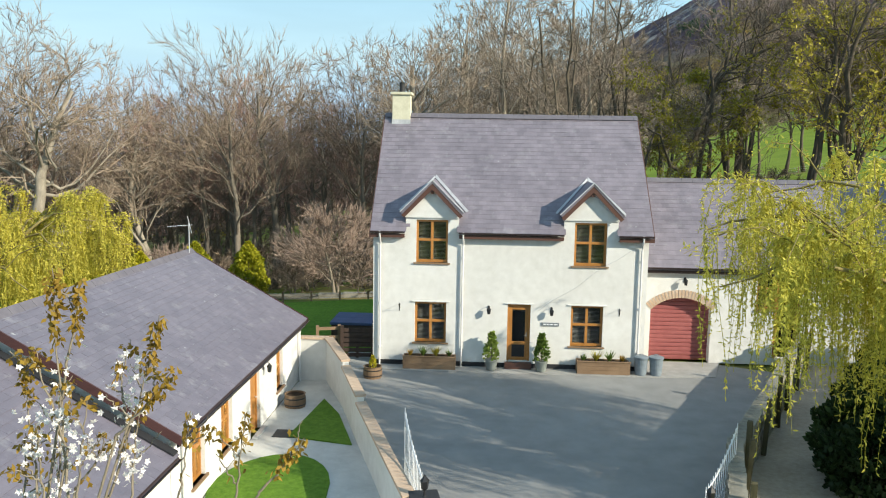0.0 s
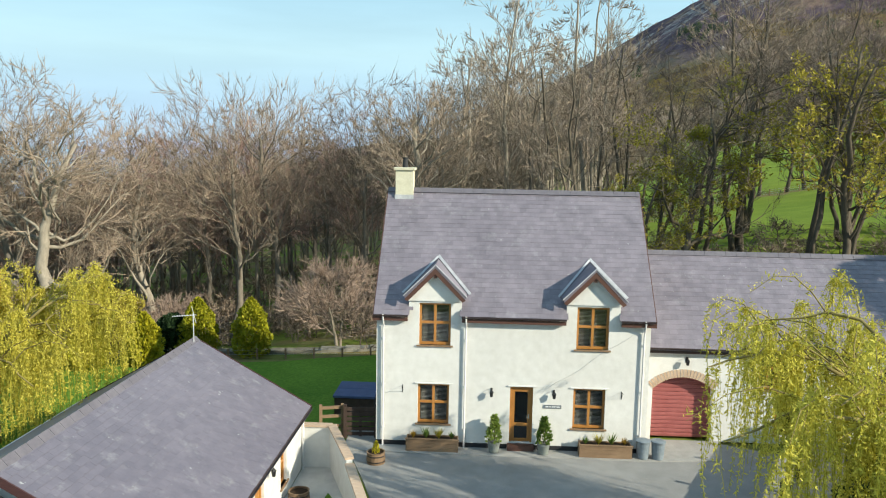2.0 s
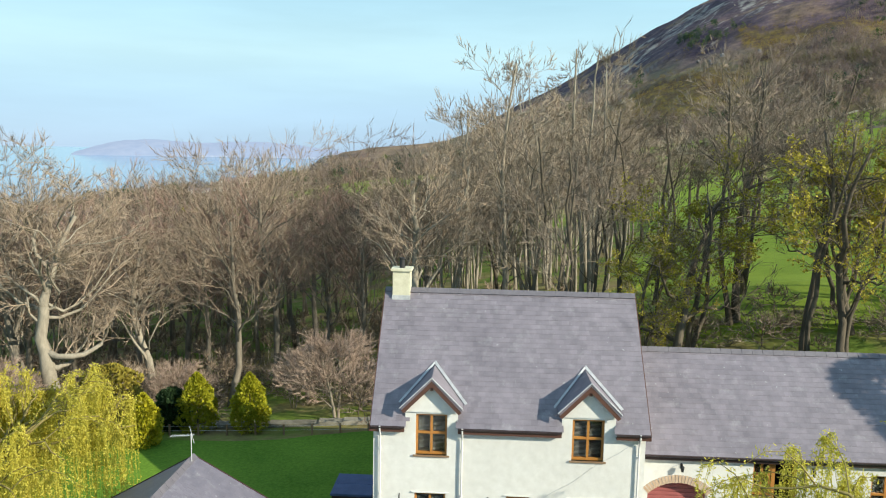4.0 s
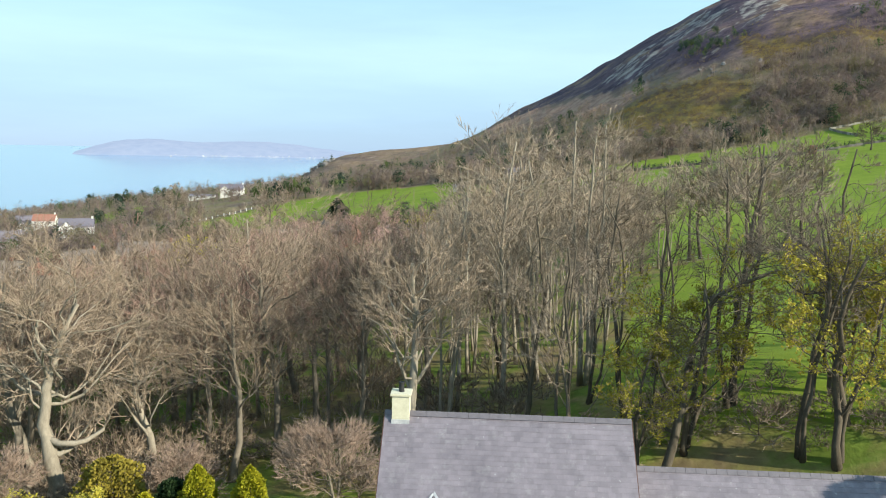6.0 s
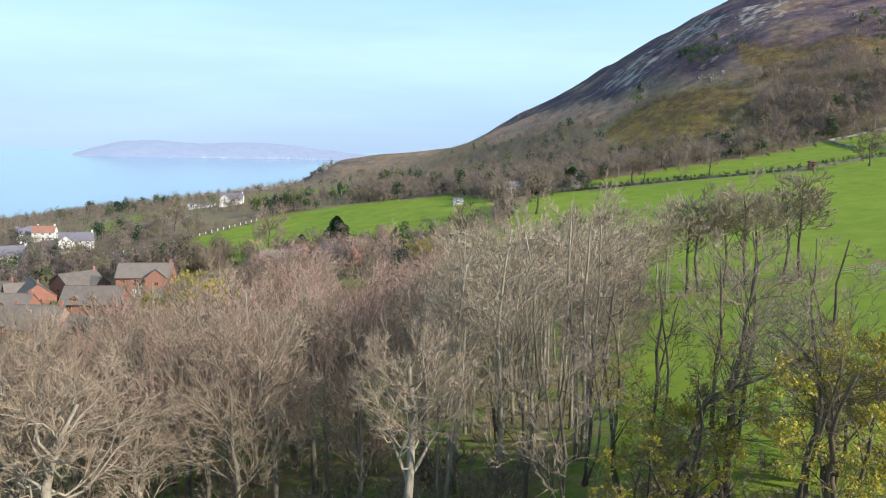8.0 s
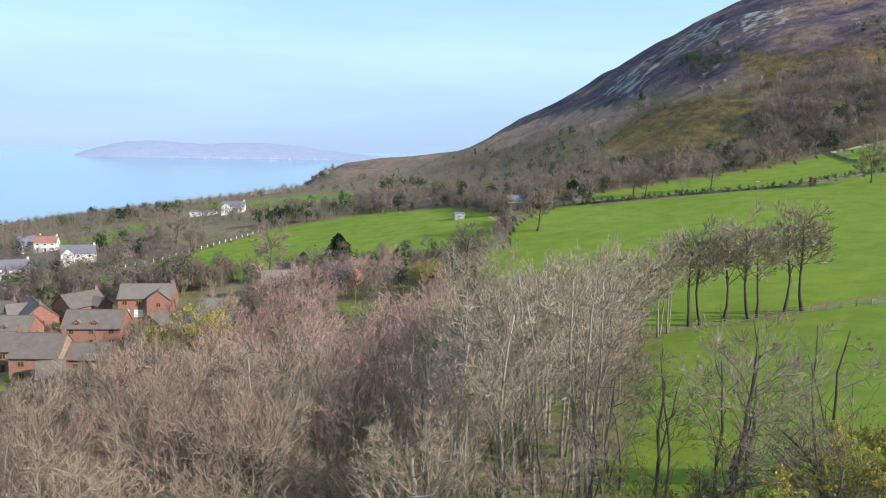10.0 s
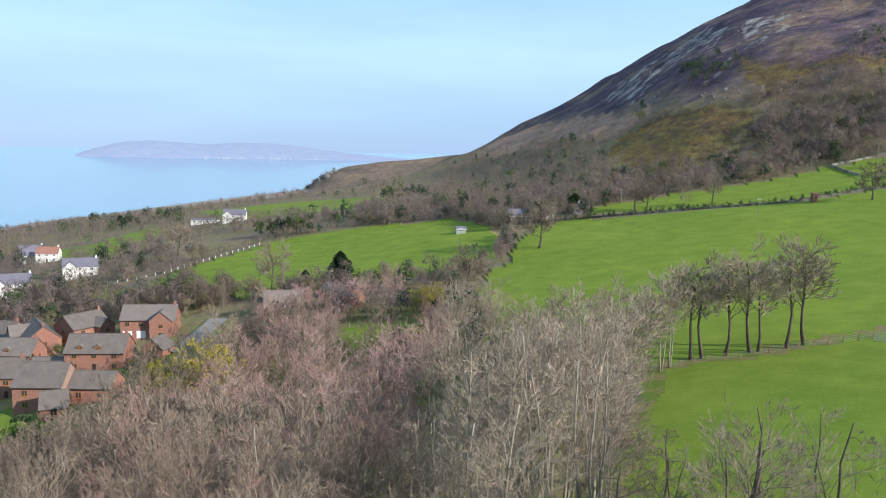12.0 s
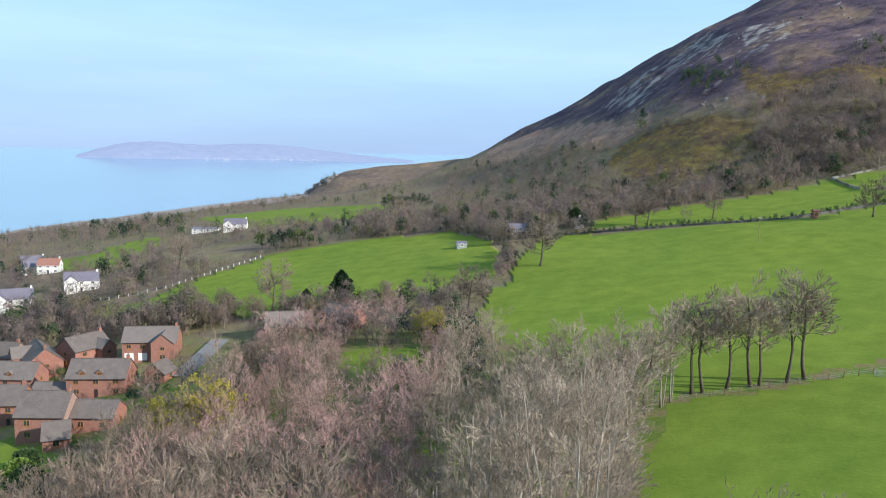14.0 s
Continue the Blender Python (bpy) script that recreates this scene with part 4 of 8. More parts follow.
wroof = part("roof", Geo().sweep([(WY - 0.22, WEZ - 0.22 * ws), (WRY, WRZ), (WD + 0.2, WEZ - 0.15), (WD + 0.2, WEZ - 0.25), (WRY, WRZ - 0.1), (WY - 0.22, WEZ - 0.22 * ws - 0.1)], 0, WX0 + 0.13, WX1 + 0.1), SLATE_G, wing, "grey-purple slate roof")
part("slate_covering", flip_up(slate_geo(slates(0, (WY - 0.25, WEZ - 0.25 * ws), (WRY, WRZ), WX0 + 0.13, WX1 + 0.1, seed=9), 0)), SLATE, wroof, "overlapping grey-purple slates")["kind"] = "stuff"
ridge_tiles(wroof, 0, WX0 + 0.14, 23.0, WRY, WRZ + 0.03)
gutter(wing, 0, WX0 + 0.02, WX1, WY - 0.31, WEZ - 0.17, -1)
part("fascia", Geo().box(WX0, WX1, WY - 0.21, WY - 0.17, WEZ - 0.40, WEZ - 0.28), GUTTER, wing)
# arch of thin bricks over the garage
ac, aw, az0, rise = 12.015, 1.185, 2.12, 0.5
rad = (aw * aw + rise * rise) / (2 * rise)
cz = az0 + rise - rad
half = math.asin(aw / rad)
spand = Geo()
N = 16
arcpts = [(ac + rad * math.sin(-half + 2 * half * k / N), cz + rad * math.cos(-half + 2 * half * k / N)) for k in range(N + 1)]
for k in range(N):
    (xa, za), (xb, zb) = arcpts[k], arcpts[k + 1]
    za, zb = min(za, 2.65), min(zb, 2.65)
    spand.sweep([(xa, za), (xb, zb), (xb, 2.655), (xa, 2.655)], 1, WY + 0.004, WY + 0.34)
part("arch_fill", spand, RENDER, wing)
for k in range(22):
    a = -half + 2 * half * (k + 0.5) / 22
    mtx = Matrix.Translation((ac + rad * math.sin(a), WY - 0.02, cz + rad * math.cos(a))) @ Matrix.Rotation(a, 4, 'Y')
    part("arch_brick", Geo().box(-0.052, 0.052, 0, 0.1, -0.02, 0.30, mtx), COPING, wing)
gd = new("garage_door")
gd.parent = wing
for k in range(15):
    z = 0.02 + k * 0.17
    part("slat", Geo().sweep([(WY + 0.36, z), (WY + 0.335, z + 0.02), (WY + 0.33, z + 0.08), (WY + 0.335, z + 0.145), (WY + 0.36, z + 0.166), (WY + 0.39, z + 0.166), (WY + 0.39, z)], 0, 10.82, 13.21), MAROON, gd)
casement(wing, 0.73, 1.6, pose(14.92, WY + 0.1, 2.2))
wd = new("door")
wd.parent = wing
part("door_frame", Geo().box(15.65, 15.80, WY + 0.08, WY + 0.2, 0.25, 3.8).box(16.50, 16.65, WY + 0.08, WY + 0.2, 0.25, 3.8).box(15.80, 16.50, WY + 0.08, WY + 0.2, 3.68, 3.8), PINE, wd)
p = part("pane", Geo().box(15.80, 16.50, WY + 0.13, WY + 0.14, 0.3, 3.68), GLASS, wd)
p.visible_shadow = False
casement(wing, 1.2, 1.7, pose(19.5, WY + 0.1, 1.5))
downpipe(wing, [(10.42, WY - 0.1, 3.7), (10.42, WY - 0.08, 0.0)])
for x in (12.1, 17.2):
    wall_lamp(x, WY, 3.3)

# bungalow: long gable roof, stepped down to a nearer section
bung = thing("bungalow", "low white rendered bungalow with grey slate roof, golden doors and windows", "bungalow")
BX, BRX, BEZ, BRZ, BY0, BY1 = -2.3, -6.15, 2.22, 4.55, -13.6, -2.4
bopen = [(-5.35, -4.6, 0.5, 1.85), (-8.1, -7.2, 0.0, 2.02), (-10.5, -9.65, 0.5, 1.97), (-12.45, -11.65, 0.5, 1.95)]
part("wall", holed_wall(0, BX, 0.3, BY0, BY1, 0, BEZ + 0.05, bopen), RENDER, bung)
bs = (BRZ - BEZ) / (BX + 0.24 - BRX)
part("wall", Geo().sweep([(-10.0, 0.0), (BX - 0.3, 0.0), (BX - 0.3, BEZ), (BRX, BRZ - 0.25), (-10.0, BEZ)], 1, BY1 - 0.3, BY1), RENDER, bung)
part("wall", Geo().sweep([(-10.0, 0.0), (BX - 0.3, 0.0), (BX - 0.3, BEZ), (BRX, BRZ - 0.25), (-10.0, BEZ)], 1, BY0, BY0 + 0.3), RENDER, bung)
part("wall", Geo().box(-10.3, -10.0, BY0, BY1, 0, BEZ), RENDER, bung)
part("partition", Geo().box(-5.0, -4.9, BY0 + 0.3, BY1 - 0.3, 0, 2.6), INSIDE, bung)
broof = part("roof", Geo().sweep([(BX + 0.24, BEZ), (BRX, BRZ), (-10.25, BEZ), (-10.25, BEZ - 0.1), (BRX, BRZ - 0.1), (BX + 0.24, BEZ - 0.1)], 1, BY0 - 0.15, BY1 + 0.15), SLATE_G, bung, "blue-grey slate roof")
its = slates(1, (BX + 0.26, BEZ - 0.01), (BRX, BRZ), BY0 - 0.17, BY1 + 0.17, seed=5, course=0.19, width=0.24)
part("slate_covering", flip_up(slate_geo(its, 1)), SLATE_G, broof, "overlapping blue-grey slates")["kind"] = "stuff"
ridge_tiles(broof, 1, BY0 - 0.17, BY1 + 0.17, BRX, BRZ + 0.03)
gutter(bung, 1, BY0 - 0.15, BY1 + 0.15, BX + 0.31, BEZ - 0.06, 1)
part("fascia", Geo().box(BX + 0.2, BX + 0.235, BY0 - 0.15, BY1 + 0.15, BEZ - 0.25, BEZ - 0.1), BLACK, bung)
for yy in (BY0 - 0.19, BY1 + 0.155):
    part("bargeboard", Geo().sweep([(BX + 0.3, BEZ - 0.2), (BX + 0.3, BEZ + 0.01), (BRX, BRZ + 0.03), (-10.3, BEZ + 0.01), (-10.3, BEZ - 0.2), (BRX, BRZ - 0.19)], 1, yy, yy + 0.035), DARKBROWN, bung)
# nearer, lower section
NB0, NRZ, NEZ = -25.5, 4.12, 1.86
part("wall", holed_wall(0, BX - 0.02, 0.3, NB0, BY0 - 0.02, 0, NEZ, [(-16.3, -15.3, 0.4, 1.7)]), RENDER, bung)
part("wall", Geo().sweep([(-10.0, 0.0), (BX - 0.32, 0.0), (BX - 0.32, NEZ), (BRX, NRZ - 0.25), (-10.0, NEZ)], 1, NB0, NB0 + 0.3), RENDER, bung)
part("wall", Geo().box(-10.3, -10.0, NB0, BY0 - 0.02, 0, NEZ), RENDER, bung)
nroof = part("roof", Geo().sweep([(BX + 0.24, NEZ), (BRX, NRZ), (-10.25, NEZ), (-10.25, NEZ - 0.1), (BRX, NRZ - 0.1), (BX + 0.24, NEZ - 0.1)], 1, NB0 - 0.1, BY0 - 0.20), SLATE_G, bung, "blue-grey slate roof")
part("slate_covering", flip_up(slate_geo(slates(1, (BX + 0.26, NEZ - 0.01), (BRX, NRZ), -19.5, BY0 - 0.20, seed=6, course=0.22), 1)), SLATE_G, nroof, "overlapping blue-grey slates")["kind"] = "stuff"
part("flashing", Geo().sweep([(BX + 0.24, NEZ + 0.07), (BRX, NRZ + 0.07), (BRX, NRZ + 0.035), (BX + 0.24, NEZ + 0.035)], 1, BY0 - 0.42, BY0 - 0.20), BLACK, bung, "black flashing strip")
gutter(bung, 1, NB0, BY0 - 0.2, BX + 0.31, NEZ - 0.06, 1)
wy = pose(BX - 0.1, 0, 0)
for (a, b2, z0, z1) in (bopen[0], bopen[2], bopen[3]):
    casement(bung, b2 - a, z1 - z0, pose(BX - 0.1, a, z0, 0, 0, 90), cols=1 if b2 - a < 0.78 else 2, rows=2)
bd = new("door")
bd.parent = bung
bd.matrix_world = pose(BX - 0.08, -8.1, 0.0, 0, 0, 90)
part("door_frame", Geo().box(0, 0.08, 0, 0.1, 0, 2.02).box(0.82, 0.9, 0, 0.1, 0, 2.02).box(0.08, 0.82, 0, 0.1, 1.94, 2.02), PINE, bd)
g = Geo()
for k in range(6):
    g.box(0.085 + k * 0.122, 0.085 + k * 0.122 + 0.118, 0.03, 0.075, 0.02, 1.935)
part("door_leaf", g, PINE, bd, "boarded golden wooden door")
part("handle", Geo().tube([(0.74, 0.02, 1.0), (0.74, -0.04, 1.0), (0.64, -0.04, 1.0)], [0.012] * 3, 6), LEAD, bd)
downpipe(bung, [(BX + 0.28, -2.6, 2.1), (BX + 0.08, -2.6, 1.85), (BX + 0.08, -2.6, 0.0)])
downpipe(bung, [(BX + 0.28, -13.1, 2.1), (BX + 0.08, -13.1, 1.85), (BX + 0.08, -13.1, 0.0)])
wall_lamp(BX, -6.85, 1.75, 90)
aer = thing("aerial", "thin metal television aerial on a mast on the bungalow roof", "aerial", (BRX + 0.1, BY1 - 0.3, BRZ + 0.05))
part("mast", Geo().tube([(0, 0, -0.3), (0, 0, 0.95)], [0.018] * 2, 6), LEAD, aer)
g = Geo().tube([(-0.75, 0, 0.82), (0.12, 0, 0.9)], [0.012] * 2, 4)
for k in range(9):
    x = -0.7 + k * 0.09
    g.tube([(x, -0.14, 0.825 + k * 0.008), (x, 0.14, 0.825 + k * 0.008)], [0.006] * 2, 4)
g.tube([(0.1, 0, 0.6), (-0.05, 0, 1.2)], [0.01] * 2, 4)
part("boom", g, LEAD, aer)

# ---- yard: drive, paths, lawns, walls ----
drive = [(-1.2, 0.0), (0.05, -3.4), (1.05, -6.4), (2.7, -11.6), (3.0, -14.5), (2.2, -30), (9.6, -30), (8.9, -14.0), (10.2, -10.6), (13.6, -4.2), (16.0, 0.2), (13.2, 1.5), (-1.2, 1.5)]
tagged(part("road", Geo().prism(drive[::1], -0.25, 0.0), ASPHALT), "grey asphalt forecourt and drive before the house", "driveway", kind="structure")
tagged(part("pavement", Geo().prism([(-1.2, -0.75), (10.4, -0.75), (12.9, -0.45), (13.6, 1.55), (-1.2, 1.55)], -0.2, 0.03), PAVING), "pale paving strip along the house front", "paving", kind="structure")
tagged(part("pavement", Geo().prism([(-2.28, -25), (2.2, -25), (2.6, -14), (0.8, -8.1), (-0.14, -5.2), (-1.26, -2.3), (-2.28, -2.3)], -0.2, 0.006), CONCRETE), "pale concrete path beside the bungalow", "paving", kind="structure")


def turf(pts, label):
    bm = bmesh.new()
    vs = [bm.verts.new((x, y, 0.05)) for x, y in pts]
    f = bm.faces.new(vs)
    r = bmesh.ops.extrude_face_region(bm, geom=[f])
    bmesh.ops.translate(bm, verts=[v for v in r["geom"] if isinstance(v, bmesh.types.BMVert)], vec=(0, 0, -0.15))
    bmesh.ops.recalc_face_normals(bm, faces=bm.faces)
    me = bpy.data.meshes.new("lawn")
    bm.to_mesh(me)
    bm.free()
    me.materials.append(LAWN)
    tagged(new("lawn", me), label, "lawn", kind="structure")


turf([(-0.95, -4.5), (-1.3, -7.9), (0.62, -8.35), (-0.2, -5.9)], "small green lawn patch between path and wall")
arc = [(-0.9 + 1.45 * math.cos(t), -11.4 + 2.2 * math.sin(t)) for t in [math.pi * k / 12 for k in range(13)]]
turf(arc + [(-2.0, -12.8), (0.7, -13.2)], "rounded green lawn before the bungalow")
turf([(-30, 2.2), (-30, 9.6), (-18, 10.0), (-9, 10.5), (-6.6, 11.0), (-4.9, 11.8), (-2, 12.8), (4, 13.2), (4, 8.3), (-0.3, 8.2), (-0.3, 1.9), (-2.4, 1.7), (-9, -1.5), (-20, -4)], "mown green lawn beside the house")
part("doormat", Geo().box(-1.75, -1.05, -7.95, -7.35, 0.007, 0.025), BLACK)
tagged(bpy.data.objects["doormat"], "dark rubber doormat on the concrete path", "doormat")
tagged(part("slab", Geo().box(-2.25, -0.9, -8.6, -7.0, -0.05, 0.004).box(-2.25, -2.1, -8.15, -7.15, 0.004, 0.06), CONCRETE), "pale concrete door slab", "paving", kind="structure")

ywall = thing("yard_wall", "white rendered boundary wall with stepped brick coping", "wall", kind="structure")
YW = [((-2.3, -2.28), (-1.25, -2.3), 1.5), ((-1.25, -2.3), (-0.12, -5.2), 1.5), ((-0.12, -5.2), (0.82, -8.1), 1.32), ((0.82, -8.1), (2.75, -13.9), 1.12)]
for (a, b2, h) in YW:
    a, b2 = Vector(a), Vector(b2)
    L = (b2 - a).length
    ang = math.degrees(math.atan2(b2.y - a.y, b2.x - a.x))
    seg = part("wall", Geo().box(-0.02, L, -0.1, 0.1, -0.1, h), RENDER, ywall)
    seg.matrix_world = pose(a.x, a.y, 0, 0, 0, ang)
    n = max(int(L / 0.235), 1)
    bme = Geo().box(0, L / n - 0.012, -0.15, 0.15, h, h + 0.075).mesh("coping_brick", COPING)
    for k in range(n):
        ob = part("coping_brick", bme, COPING, ywall)
        ob.matrix_world = pose(a.x, a.y, 0, 0, 0, ang) @ Matrix.Translation((k * L / n, 0, 0))


def pier(x, y):
    t = thing("gate_pier", "squat stone-capped gate pier beside the drive", "gate pier", (x, y, 0), 12, "gate piers")
    part("shaft", Geo().box(-0.24, 0.24, -0.24, 0.24, -0.1, 1.12), RENDER, t)
    part("cap", Geo().box(-0.31, 0.31, -0.31, 0.31, 1.12, 1.2), BLACK, t, bevel=0.02)
    l = thing("pier_lantern", "small black lantern standing on a gate pier", "lantern", (x, y, 1.2), 12, "pier lanterns")
    part("post", Geo().lathe([(0.06, 0), (0.03, 0.03), (0.02, 0.12), (0.04, 0.14)], 10), BLACKIRON, l)
    part("lamp_head", Geo().lathe([(0.04, 0.14), (0.07, 0.17), (0.09, 0.33), (0.1, 0.335), (0.04, 0.41), (0.012, 0.46)], 6), BLACKIRON, l)


pier(3.05, -13.9)
pier(8.75, -13.9)


def iron_gate(x, y, rz, L, flip):
    t = thing("iron_gate", "open white wrought-iron gate leaf with sweeping top rail", "gate", (x, y, 0), rz, "gate leaves")
    n = 15
    tops = []
    for k in range(n):
        s = k / (n - 1)
        h = 1.35 + 0.55 * (s if flip else s) ** 2
        tops.append((s * L, 0, h))
        part("bar", Geo().tube([(s * L, 0, 0.12), (s * L, 0, h + 0.12)], [0.011, 0.009], 5), IRON, t)
    part("rail", Geo().tube(tops, [0.018] * n, 5), IRON, t)
    part("rail", Geo().tube([(0, 0, 0.15), (L, 0, 0.15)], [0.02] * 2, 5), IRON, t)
    part("rail", Geo().tube([(0, 0, 0.8), (L, 0, 0.8)], [0.014] * 2, 5), IRON, t)


iron_gate(3.0, -13.55, 104, 2.7, True)
iron_gate(8.75, -13.55, 60, 2.7, True)

# right boundary: rail fence with mossy posts over a low bank, gravel track behind
tagged(part("path", Geo().prism([(9.2, -14.5), (13.2, -14.5), (14.2, -9), (19.6, 1.0), (17.4, 2.4), (11.5, -8.3), (10.4, -10.4)], -0.2, 0.02), GRAVEL), "pale gravel track beside the boundary wall", "track", kind="structure")
rw = thing("boundary_wall", "low lichen-pale stone wall with mossy wooden posts", "wall", kind="structure")
RWP = [Vector((9.3, -13.9)), Vector((10.35, -10.4)), Vector((13.7, -4.2)), Vector((16.6, 1.2))]
rnd = random.Random(4)
for i in range(len(RWP) - 1):
    a, b2 = RWP[i], RWP[i + 1]
    L = (b2 - a).length
    ang = math.degrees(math.atan2(b2.y - a.y, b2.x - a.x))
    base = pose(a.x, a.y, 0, 0, 0, ang)
    part("core", Geo().box(0, L, -0.12, 0.12, -0.1, 1.12), STONE, rw).matrix_world = base
    z = 0.0
    while z < 1.16:
        x = -rnd.random() * 0.2
        h = rnd.uniform(0.13, 0.2)
        while x < L:
            w = rnd.uniform(0.2, 0.42)
            me = Geo().box(0, w - 0.015, -0.17 - rnd.random() * 0.03, 0.17 + rnd.random() * 0.03, 0, h - 0.012).mesh("stone", STONE)
            ob = part("stone", me, STONE, rw)
            ob.matrix_world = base @ pose(x, 0, z, rnd.uniform(-2, 2), rnd.uniform(-2, 2), rnd.uniform(-2, 2))
            x += w
        z += h
    for k in range(int(L / 2.6) + 1):
        ob = part("post", Geo().box(-0.075, 0.075, -0.06, 0.06, 0, 1.6 + rnd.random() * 0.15), BARK_MOSS, rw)
        ob.matrix_world = base @ pose(k * 2.6 + 0.3, -0.27, 0, rnd.uniform(-4, 4), rnd.uniform(-4, 4), 0)

# slatted gate, rail fence and tub behind the house corner
fg = thing("slatted_gate", "dark brown slatted wooden gate beside the house", "gate", (-1.3, 0.55, 0), 4)
part("post", Geo().box(-0.06, 0.06, -0.06, 0.06, 0, 1.35), FENCE, fg)
part("post", Geo().box(1.14, 1.24, -0.05, 0.05, 0, 1.3), FENCE, fg)
for k in range(6):
    part("slat", Geo().box(0.06, 1.14, -0.02, 0.02, 0.1 + k * 0.2, 0.25 + k * 0.2), FENCE, fg)
part("brace", Geo().box(0.55, 0.65, 0.022, 0.05, 0.05, 1.28), FENCE, fg)
rf = thing("rail_fence", "weathered wooden post and rail fence at the lawn", "fence", (-2.25, 0.45, 0), 15)
for k in range(2):
    part("post", Geo().box(k * 0.85 - 0.06, k * 0.85 + 0.06, -0.06, 0.06, 0, 1.35), OAKW, rf)
for z in (0.4, 0.8, 1.15):
    part("rail", Geo().box(0.06, 0.79, -0.03, 0.03, z, z + 0.12), OAKW, rf)
tub = thing("hot_tub", "square hot tub with a blue-grey padded cover on the lawn", "hot tub", (-1.35, 3.9, 0.05))
part("cabinet", Geo().box(-0.85, 0.85, -1.0, 1.0, 0, 0.78), FENCE, tub, bevel=0.04)
part("cover", Geo().box(-0.9, 0.9, -1.05, -0.01, 0.78, 0.9), TUBCOVER, tub, bevel=0.03)
part("cover", Geo().box(-0.9, 0.9, 0.01, 1.05, 0.78, 0.9), TUBCOVER, tub, bevel=0.03)

# ---- trees ----
def rvec(r):
    while True:
        v = Vector((r.uniform(-1, 1), r.uniform(-1, 1), r.uniform(-1, 1)))
        if 0.05 < v.length < 1:
            return v.normalized()


def bare_tree(seed, h, w, r0, base=0.3, stems=1, limbs=12, sec=7, ter=6, twig=6, kid=1, gnarl=0.10, rise=0.45, leader=0.35, low=-0.4, width=0.012, leaf=0.0, leaf_size=0.05, plain=False, squash=0.42, side=0.5, loose=0.42, lean=0.0, boughs=()):
    """A leafless tree: trunk, limbs reaching out to an uneven dome, branches, and a crown of fine twigs."""
    rn = random.Random(seed)
    trunk, crown, leaves = Geo(), Geo(), Geo()
    z0 = h * base
    mid = Vector((lean, 0, z0 + squash * (h - z0)))
    ph = [rn.uniform(0, 6.28) for _ in range(4)]

    def reach(d):
        """Distance of the crown's outline from its middle, along a direction."""
        a = math.atan2(d.y, d.x)
        lump = 1 + 0.16 * math.sin(2 * a + ph[0]) + 0.11 * math.sin(3 * a + 3 * d.z + ph[1]) + 0.08 * math.sin(5 * a - 5 * d.z + ph[2])
        up = (h - mid.z) if d.z > 0 else (mid.z - z0 * 0.8)
        return lump / math.sqrt((d.x * d.x + d.y * d.y) / (w * w) + d.z * d.z / (up * up))

    def clip(p):
        v = p - mid
        L = v.length
        if L < 1e-6:
            return p
        R = reach(v / L) * rn.uniform(0.88, 1.12)
        return p if L < R else mid + v * (R / L)

    def curve(p, c, q, n, bend):
        L = (q - p).length
        out = []
        u, v = rvec(rn) * bend * L, rvec(rn) * bend * L * 0.7
        for i in range(n + 1):
            f = i / n
            x = p * ((1 - f) ** 2) + c * (2 * f * (1 - f)) + q * (f * f)
            if 0 < i < n:
                x = x + u * math.sin(math.pi * f) + v * math.sin(2 * math.pi * f) + rvec(rn) * bend * L * 0.22
            out.append(x)
        return out

    def at(pts, f):
        f = min(max(f, 0), 0.999) * (len(pts) - 1)
        i = int(f)
        return pts[i].lerp(pts[i + 1], f - i), (pts[i + 1] - pts[i]).normalized()

    def ribbon(pts, w0, w1):
        n = len(pts) - 1
        for i in range(n):
            s = (pts[i + 1] - pts[i]).cross(rvec(rn))
            s = s.normalized() if s.length > 1e-6 else Vector((1, 0, 0))
            a, b = w0 + (w1 - w0) * i / n, w0 + (w1 - w0) * (i + 1) / n
            crown.quad(pts[i] - s * a, pts[i] + s * a, pts[i + 1] + s * b, pts[i + 1] - s * b)

    def needle(p, d, L, wd):
        s = d.cross(rvec(rn))
        s = s.normalized() * wd if s.length > 1e-6 else Vector((wd, 0, 0))
        crown.tri(p - s, p + s, p + d * L)
        if leaf and rn.random() < leaf:
            for _ in range(3):
                c = p + d * L * rn.random() + rvec(rn) * 0.1
                u, v = rvec(rn) * leaf_size, rvec(rn) * leaf_size
                leaves.quad(c - u, c - v * 0.6, c + u, c + v * 0.6)

    def aside(t, an, az):
        u = t.orthogonal().normalized()
        v = t.cross(u)
        return t * math.cos(an) + (u * math.cos(az) + v * math.sin(az)) * math.sin(an)

    def twigs(pts, L):
        for k in range(twig):
            p, t = at(pts, 0.1 + 0.9 * (k + rn.random()) / twig)
            d = (t + rvec(rn) * loose + (p - mid).normalized() * 0.25 + Vector((0, 0, 0.16))).normalized()
            ln = min(max(L * rn.uniform(0.45, 0.95), 0.4), 1.6)
            needle(p, d, ln, width)
            for _ in range(kid):
                needle(p + d * ln * rn.uniform(0.2, 0.8), (d + rvec(rn) * 0.8).normalized(), ln * rn.uniform(0.4, 0.7), width * 0.8)

